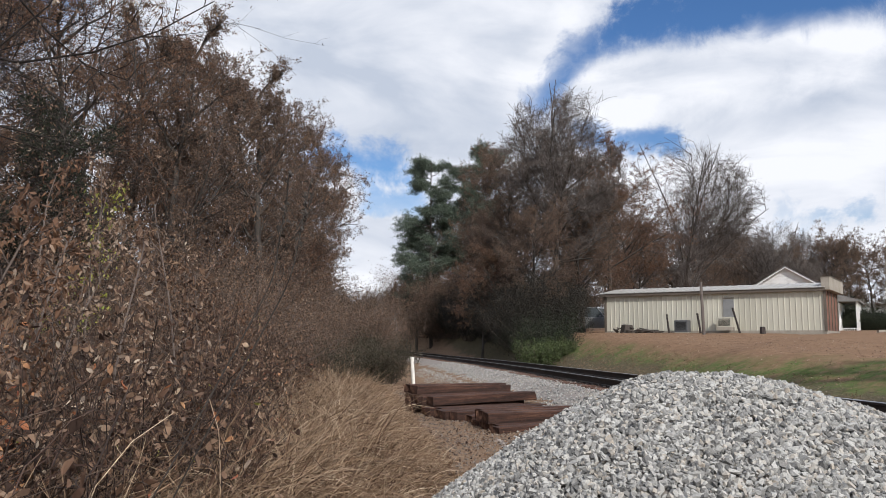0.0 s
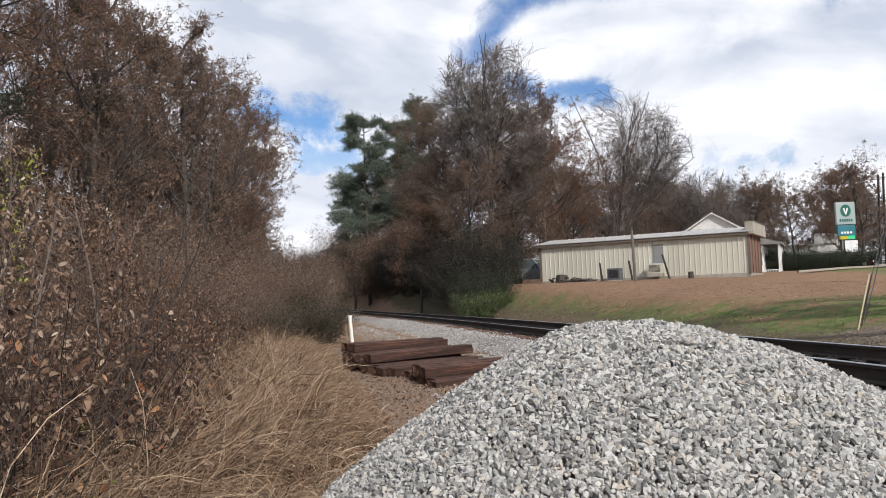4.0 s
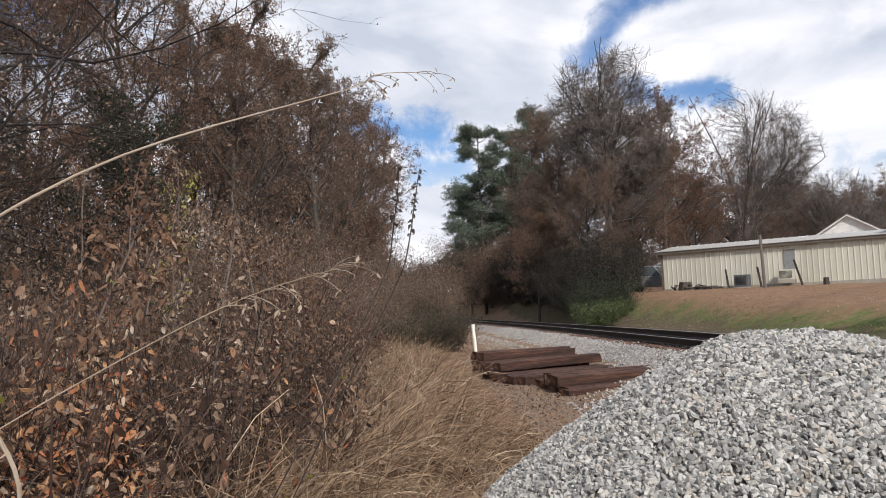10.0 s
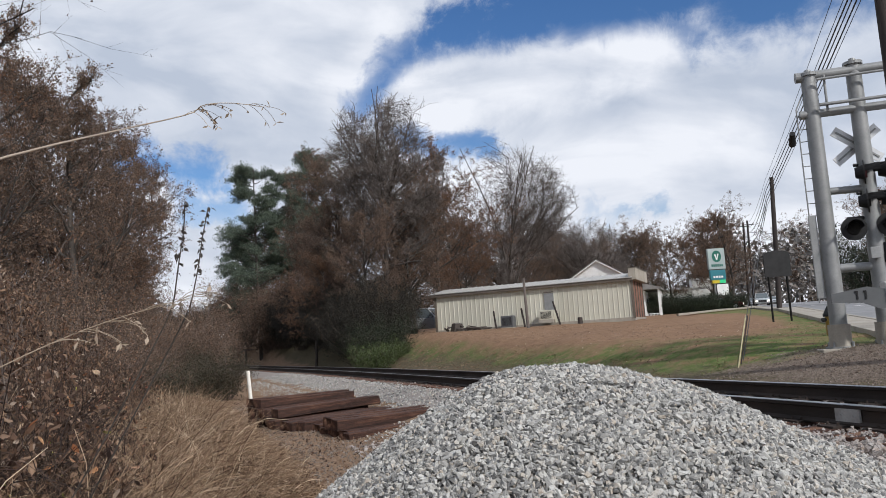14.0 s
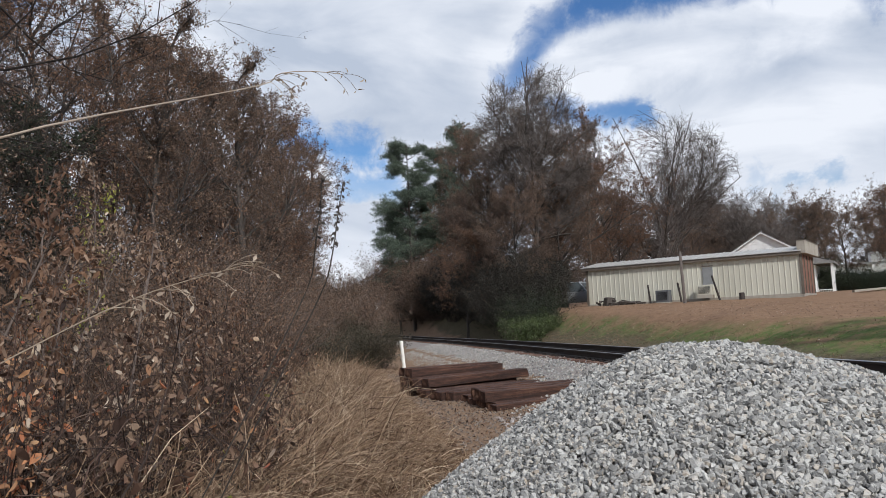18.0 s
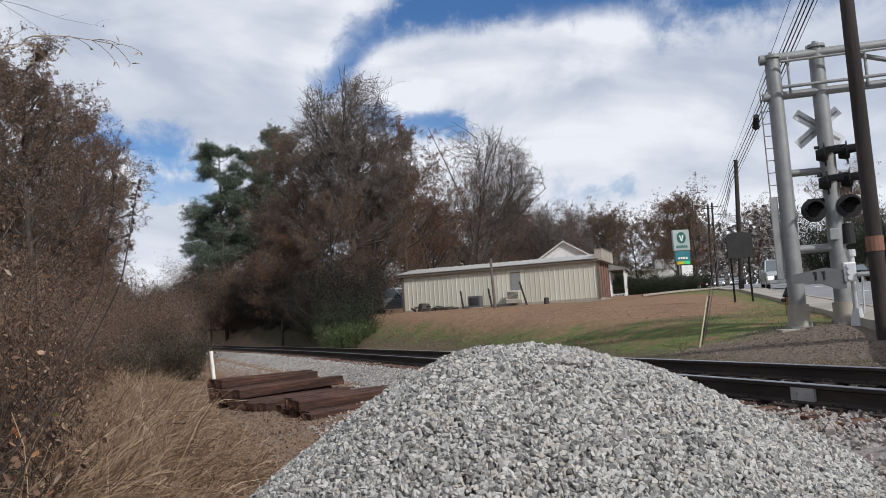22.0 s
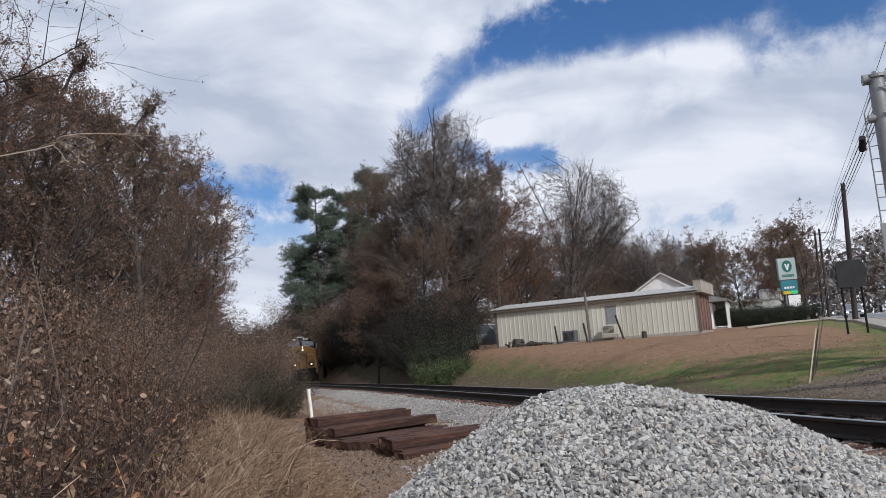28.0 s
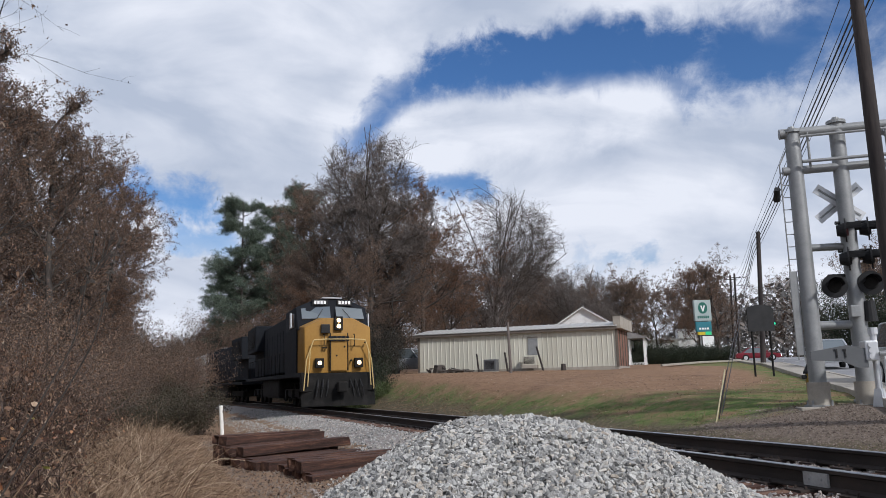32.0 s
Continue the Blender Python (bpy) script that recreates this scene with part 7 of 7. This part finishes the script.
    scatter(src, 6000, M_DEADLEAF, 0.040, patch(0.9, 40, 0.0))
    scatter(weed, 6000, M_DEADLEAF, 0.026)
    scatter(weed, 9000, M_BRAMBLELEAF, 0.030)
    scatter(src, 12000, M_REDLEAF, 0.036, patch(0.8, 0, 0.12))
    scatter(src, 120000, M_REDLEAF, 0.029, low_left)
    scatter(src, 14000, M_DEADLEAF, 0.036, low_left)
    scatter(src, 4000, M_YELLOWLEAF, 0.036, patch(0.9, 9, 0.30))
    scatter(src, 5000, M_DARKLEAF, 0.038, patch(0.7, 20, 0.2))


EDGE_Y = np.arange(-2, 40, 0.25)
EDGE_X = np.array([thicket_edge(q) for q in EDGE_Y])
make_brambles()


def sapling(seed, x, y, h, leaf, label):
    """A slim upright stem with short side shoots and few hanging leaves."""
    rng = np.random.default_rng(seed)
    t = thing("sapling", label, "sapling", pose(x, y, ground_z(x, y) - 0.1), "saplings behind the brambles")
    k = 9
    tr = np.zeros((1, k, 3))
    d = unit(np.array([rng.normal(0.08, 0.10), rng.normal(0, 0.10), 1.0]))
    for j in range(1, k):
        d = unit(d + rng.normal(size=3) * 0.06)
        tr[0, j] = tr[0, j - 1] + d * h / (k - 1)
    l1, q1 = branch_level(rng, tr, None, 20, h * 0.20, 0.25, 0.6, 0.2, 0.18, 5, lambda u: 1.3 - 0.9 * u)
    l2, _ = branch_level(rng, l1, q1, 6, h * 0.07, 0.2, 0.55, 0.05, 0.2, 3)
    child("stem", mesh_np("stem", *joined(tube_arrays(tr, np.linspace(0.016, 0.005, k)[None], 5), tube_arrays(l1, np.linspace(0.006, 0.002, 5)[None] * np.ones((len(l1), 1)), 3),
                                      tube_arrays(l2, np.linspace(0.0024, 0.0012, 3)[None] * np.ones((len(l2), 1)), 3)), M_TWIG), t)
    n = 420
    pts = l2[rng.integers(0, len(l2), n), rng.integers(1, 3, n)] + rng.normal(size=(n, 3)) * 0.03
    child("foliage", mesh_np("foliage", *oval_leaf_arrays(rng, pts, 0.036, 1.7, 1.2, 0.36), leaf), t)


sap = random.Random(17)
for i in range(46):
    sy = 3.2 + 21 * (i / 46) + sap.uniform(-0.3, 0.3)
    sx = thicket_edge(sy) - sap.uniform(0.3, 2.6)
    kind = sap.choice([M_DEADLEAF, M_DEADLEAF, M_BRAMBLELEAF, M_RUSTLEAF, M_YELLOWLEAF if i % 3 == 0 else M_BRAMBLELEAF])
    sapling(200 + i, sx, sy, sap.uniform(2.0, 3.6), kind, "slim sapling hung with a few yellow-green leaves" if kind is M_YELLOWLEAF else "slim sapling hung with a few withered leaves")


def blades(name, label, category, places, lengths, width, mat, seed, lean=0.35, droop=0.22, away=None):
    rng = np.random.default_rng(seed)
    n, k = len(places), 6
    p = np.zeros((n, k, 3))
    p[:, 0] = places
    a = rng.uniform(0, 2 * np.pi, n)
    own = np.array([noise.noise((q[0] * 2.3, q[1] * 2.3, 4)) * 9 for q in places]) + rng.normal(0, 0.7, n)
    if away is not None:
        a = away + rng.normal(0, 0.5, n)
        own = away + rng.normal(0, 0.9, n)
    d = unit(np.stack([np.cos(a) * lean, np.sin(a) * lean, np.ones(n)], -1))
    sagging = droop * rng.uniform(0.3, 2.2, n)[:, None]
    bend = np.stack([np.cos(own), np.sin(own), np.zeros(n)], -1) * sagging + np.array([0, 0, -1.0]) * sagging
    for j in range(1, k):
        d = unit(d + bend * (0.4 + 0.5 * j) + rng.normal(size=d.shape) * 0.07)
        p[:, j] = p[:, j - 1] + d * (lengths / (k - 1))[:, None]
    w = unit(np.cross(d, rng.normal(size=(n, 3))))
    half = (np.linspace(1, 0.25, k)[None, :, None] * width * 0.5) * rng.uniform(0.6, 1.4, (n, 1, 1))
    v = np.stack([p - w[:, None] * half, p + w[:, None] * half], axis=2).reshape(-1, 3)
    i = np.arange(n)[:, None] * (2 * k) + np.arange(k - 1)[None] * 2
    f = np.stack([i, i + 1, i + 3, i + 2], -1).reshape(-1, 4)
    return tagged(new(name, mesh_np(name, v, f, mat)), label, category, kind="stuff")


def make_grass():
    rng = np.random.default_rng(71)
    # tussocks whose blades spill outwards over one another
    m = 1500
    ty = 2.9 + 19 * rng.random(m) ** 1.5
    e, h = np.interp(ty, EDGE_Y, [grass_edge(q) for q in EDGE_Y]), np.interp(ty, EDGE_Y, EDGE_X)
    tx = h - 0.1 + (e - h + 0.25) * rng.random(m) ** 0.85
    big = np.clip((e + 0.30 - tx) / 1.3, 0.20, 1) * rng.uniform(0.45, 1.1, m)
    per = 34
    own = np.repeat(np.arange(m), per)
    ang = rng.uniform(0, 2 * np.pi, len(own))
    rad = np.abs(rng.normal(0, 0.09, len(own))) * (0.5 + big[own])
    x, y = tx[own] + np.cos(ang) * rad, ty[own] + np.sin(ang) * rad
    z = np.array([ground_z(a, b) for a, b in zip(tx, ty)])[own]
    ln = rng.uniform(0.45, 1.15, len(own)) * big[own]
    blades("dry_grass", "tall matted straw-coloured dead grass", "grass", np.stack([x, y, z - 0.02], -1), ln, 0.0105, M_STRAW, 72, 0.40, 0.10, away=ang)
    n = 7000
    lie = rng.integers(0, len(x), n)
    blades("dry_grass", "flattened straw-coloured dead grass", "grass", np.stack([x[lie], y[lie], z[lie] + rng.uniform(0, 0.35, n) * big[own][lie]], -1), ln[lie] * 0.9, 0.011, M_STRAW, 74, 1.7, 0.10)
    # a few tall stalks that stand over the rest and bend at the tip
    n = 1500
    top = rng.integers(0, len(x), n)
    blades("dry_grass", "single tall bleached grass stalks", "grass", np.stack([x[top], y[top], z[top]], -1), (0.15 + 0.95 * big[own][top]) * rng.uniform(0.7, 1.25, n), 0.0085, M_PALESTRAW, 77, 0.45, 0.10)
    # short winter grass along the ditch and on the lawn's near edge
    n = 26000
    y = 15 + 30 * rng.random(n) ** 1.2
    d = rng.uniform(4.6, 13.0, n)
    pts = [off_track(a, b) for a, b in zip(y, d)]
    p = np.array([(a, b, ground_z(a, b) - 0.01) for a, b in pts])
    clump = np.array([noise.noise((a * 0.6, b * 0.6, 7)) for a, b, _ in p])
    width = 6.0 + 0.105 * np.maximum(p[:, 0] - 2, 0) ** 2
    keep = (rng.random(n) < 0.5 + clump) & (p[:, 0] < np.array([kerb_x(b) - 0.2 for b in p[:, 1]])) & (d < width) & (p[:, 1] > 17.4)
    p = p[keep]
    blades("lawn_grass", "short patchy green winter grass along the ditch", "grass", p, rng.uniform(0.04, 0.12, len(p)), 0.010, M_GRASS, 73, 0.6)
    # ragged tufts on the bank beside the rails
    n = 9000
    y = 13 + 36 * rng.random(n) ** 1.2
    d = rng.uniform(2.9, 5.8, n)
    p = np.array([(a, b, ground_z(a, b) - 0.01) for a, b in (off_track(q, e) for q, e in zip(y, d))])
    tuft = np.array([noise.noise((a * 1.1, b * 1.1, 11)) for a, b, _ in p])
    keep = (tuft > 0.05) & (p[:, 1] > 17.5 + tuft * 3)
    p, tuft = p[keep], tuft[keep]
    half = rng.random(len(p)) < 0.55
    blades("bank_grass", "ragged dry tufts on the bank beside the rails", "grass", p[half], 0.10 + 0.3 * tuft[half], 0.012, M_STRAW, 75, 0.5)
    blades("bank_grass", "low green weeds on the bank beside the rails", "grass", p[~half], 0.08 + 0.2 * tuft[~half], 0.016, M_GRASS, 76, 0.7)
    # fallen leaves on the lawn and the bank
    n = 9000
    y = 19 + 36 * rng.random(n)
    pts = [off_track(a, b) for a, b in zip(y, rng.uniform(3.2, 16.0, n))]
    p = np.array([(a, b, ground_z(a, b) + 0.02) for a, b in pts if a < kerb_x(b) - 0.3])
    tagged(new("fallen_leaves", mesh_np("fallen_leaves", *leaf_arrays(rng, p, 0.03, 1.3, 0.0), M_DEADLEAF)), "brown fallen leaves scattered over the lawn", "leaves", kind="stuff")
    # dry pale tufts at the lawn's ragged edge by the track
    n = 5000
    y = 28 + 20 * rng.random(n)
    p = np.array([(a, b, ground_z(a, b) - 0.01) for a, b in (off_track(q, e) for q, e in zip(y, rng.normal(5.2, 0.9, n)))])
    blades("bank_grass", "pale dry grass at the edge of the lawn", "grass", p, rng.uniform(0.06, 0.22, n), 0.016, M_STRAW, 78, 0.8)
    # fallen leaves on the path
    n = 7000
    y = 5 + 24 * rng.random(n) ** 1.5
    dd = rng.uniform(-6.4, -3.1, n)
    pts = [off_track(a, b) for a, b in zip(y, dd)]
    p = np.array([(a, b, ground_z(a, b) + 0.015) for a, b in pts if pile_z(a, b) < ground_z(a, b)])
    tagged(new("fallen_leaves", mesh_np("fallen_leaves", *leaf_arrays(rng, p, 0.026, 1.4, 0.0), M_BRAMBLELEAF)), "brown fallen leaves scattered on the path", "leaves", kind="stuff")


make_grass()


# ---- single stalks close to the camera ----
def smooth_line(pts, k=24):
    p = np.array(pts)
    u = np.linspace(0, 1, len(p))
    w = np.linspace(0, 1, k)
    q = np.stack([np.interp(w, u, p[:, i]) for i in range(3)], -1)
    for _ in range(3):
        q[1:-1] = (q[:-2] + 2 * q[1:-1] + q[2:]) / 4
    return q


def seed_stalk(pts, r, seed, label):
    rng = np.random.default_rng(seed)
    t = thing("grass_stalk", label, "grass stalk")
    q = smooth_line(pts)
    v, f = tube_arrays(q[None], np.linspace(r, r * 0.35, len(q))[None], 6)
    child("stem", mesh_np("stem", v, f, M_STALK), t)
    heads = q[-9:]
    n = 16
    at = heads[rng.integers(0, 9, n)]
    lines = np.zeros((n, 4, 3))
    lines[:, 0] = at
    way = unit(q[-1] - q[-9])
    d = unit(way + rng.normal(size=(n, 3)) * 0.45 + np.array([0, 0, 0.1]))
    for j in range(1, 4):
        d = unit(d + np.array([0, 0, -0.25]))
        lines[:, j] = lines[:, j - 1] + d * 0.009
    v1 = tube_arrays(lines, np.full((n, 4), 0.0003), 3)
    v2 = leaf_arrays(rng, np.repeat(lines[:, 3], 2, axis=0), 0.0028, 2.6, 0.6)
    child("seed_head", mesh_np("seed_head", *joined(v1, v2), M_STALK), t, "dry drooping seed head")


seed_stalk([(-0.53, 0.15, 0.74), (-0.466, 0.197, 0.804), (-0.428, 0.221, 0.836), (-0.388, 0.25, 0.871), (-0.357, 0.293, 0.903), (-0.369, 0.419, 0.95), (-0.372, 0.615, 1.023), (-0.362, 0.696, 1.055), (-0.354, 0.632, 1.042), (-0.328, 0.675, 1.058), (-0.304, 0.72, 1.063)], 0.0011, 1, "long pale dry grass stalk arching out of the thicket")
seed_stalk([(-0.72, 0.30, 0.60), (-0.588, 0.365, 0.698), (-0.515, 0.393, 0.742), (-0.4, 0.428, 0.801), (-0.349, 0.444, 0.821), (-0.292, 0.463, 0.835)], 0.0008, 2, "thin pale dry grass stalk with a feathery seed head")


def curled_stalk(pts, seed):
    rng = np.random.default_rng(seed)
    t = thing("weed_stalk", "dark weed stalk with curled withered leaves", "weed stalk")
    q = smooth_line(pts, 40)
    child("stem", mesh_np("stem", *tube_arrays(q[None], np.linspace(0.0035, 0.002, 40)[None], 5), M_BARK), t)
    at = np.repeat(q[22:], 2, axis=0)
    at = at + rng.normal(size=at.shape) * 0.004
    child("foliage", mesh_np("foliage", *leaf_arrays(rng, at, 0.013, 1.7, 0.9), M_BARK), t)


curled_stalk([(-2.3, 3.0, -0.6), (-1.55, 2.75, 0.4), (-1.207, 2.72, 0.967), (-1.174, 2.70, 1.135), (-1.15, 2.70, 1.264), (-1.14, 2.69, 1.368)], 1)
curled_stalk([(-2.2, 3.1, -0.6), (-1.50, 2.78, 0.4), (-1.147, 2.73, 0.962), (-1.105, 2.72, 1.13), (-1.089, 2.715, 1.22), (-1.058, 2.705, 1.344)], 2)


def near_vine(pts, r, seed, label):
    """A bare curved vine with short side tendrils."""
    rng = np.random.default_rng(seed)
    t = thing("vine", label, "vine")
    q = smooth_line(pts, 30)
    child("stem", mesh_np("stem", *tube_arrays(q[None], np.linspace(r, r * 0.6, 30)[None], 6), M_STALK), t)
    l2, _ = branch_level(rng, q[None], None, 7, 0.03, 0.1, 0.7, 0.1, 0.2, 4)
    child("tendril", mesh_np("tendril", *tube_arrays(l2, np.linspace(r * 0.35, r * 0.15, 4)[None] * np.ones((len(l2), 1)), 4), M_STALK), t)


near_vine([(-0.70, 0.18, 0.755), (-0.64, 0.27, 0.772), (-0.596, 0.325, 0.773), (-0.578, 0.341, 0.771), (-0.564, 0.352, 0.758), (-0.555, 0.358, 0.744), (-0.545, 0.363, 0.724), (-0.530, 0.370, 0.700), (-0.522, 0.376, 0.665), (-0.56, 0.39, 0.58), (-0.72, 0.46, 0.2), (-0.85, 0.5, -0.6)], 0.0024, 5, "pale curved vine arching out of the brambles")


def trackside_sign():
    s = thing("trackside_sign", "small white trackside board with a dark square mark", "sign", pose(-19.4, 57.4, ground_z(-19.4, 57.4), 0, 0, 20))
    part("board", boxed(-0.75, 0.35, -0.03, 0.03, 3.3, 3.42), M_STEEL, s)
    part("mark_panel", boxed(-0.15, 0.35, -0.05, 0.02, 2.85, 3.3), M_UNDER, s)
    for a in (45, -45):
        b = part("mark_bar", boxed(-0.24, 0.24, -0.02, 0.0, -0.05, 0.05), M_WHITE, s)
        b.matrix_local = pose(0.1, -0.055 - (0.01 if a > 0 else 0), 3.07, 0, a, 0)
    part("post", rodded((0.35, 0, -0.3), (0.35, 0, 3.42), 0.03, seg=8), M_STEEL, s)


trackside_sign()


# ---- motion ----
def motions():
    times = [i * 1.0 for i in range(27)] + [27 + 0.5 * i for i in range(11)]
    for ob, back, reverse in TRAIN:
        walk(ob, [(t, train_pose(back, t, reverse)) for t in times])
    walk(suv, [(t, road_pose(y, lane)) for t, y, lane in ((0, 215, 2.6), (10, 150, 2.6), (15, 112, 2.6), (18, 88, 2.6), (20, 67, 2.6), (21, 59, 2.6), (22, 52, 2.6), (23, 46, 2.6), (25, 36, 2.6), (27, 28, 2.6), (29, 24, 2.7), (32, 23, 2.7))])
    walk(far_car, [(t, road_pose(y, 2.6)) for t, y in ((0, 150), (20, 150), (22, 140), (25, 116), (28, 88), (30, 66), (31, 52), (32, 41))])
    walk(red_car, [(t, pose(x, y, line(y, RISE) + 0.05, 0, 0, a)) for t, x, y, a in ((0, 29.0, 94, 80), (29, 29.0, 94, 80), (31, 31.0, 90, 78), (32, 33.2, 89, 76))])


motions()
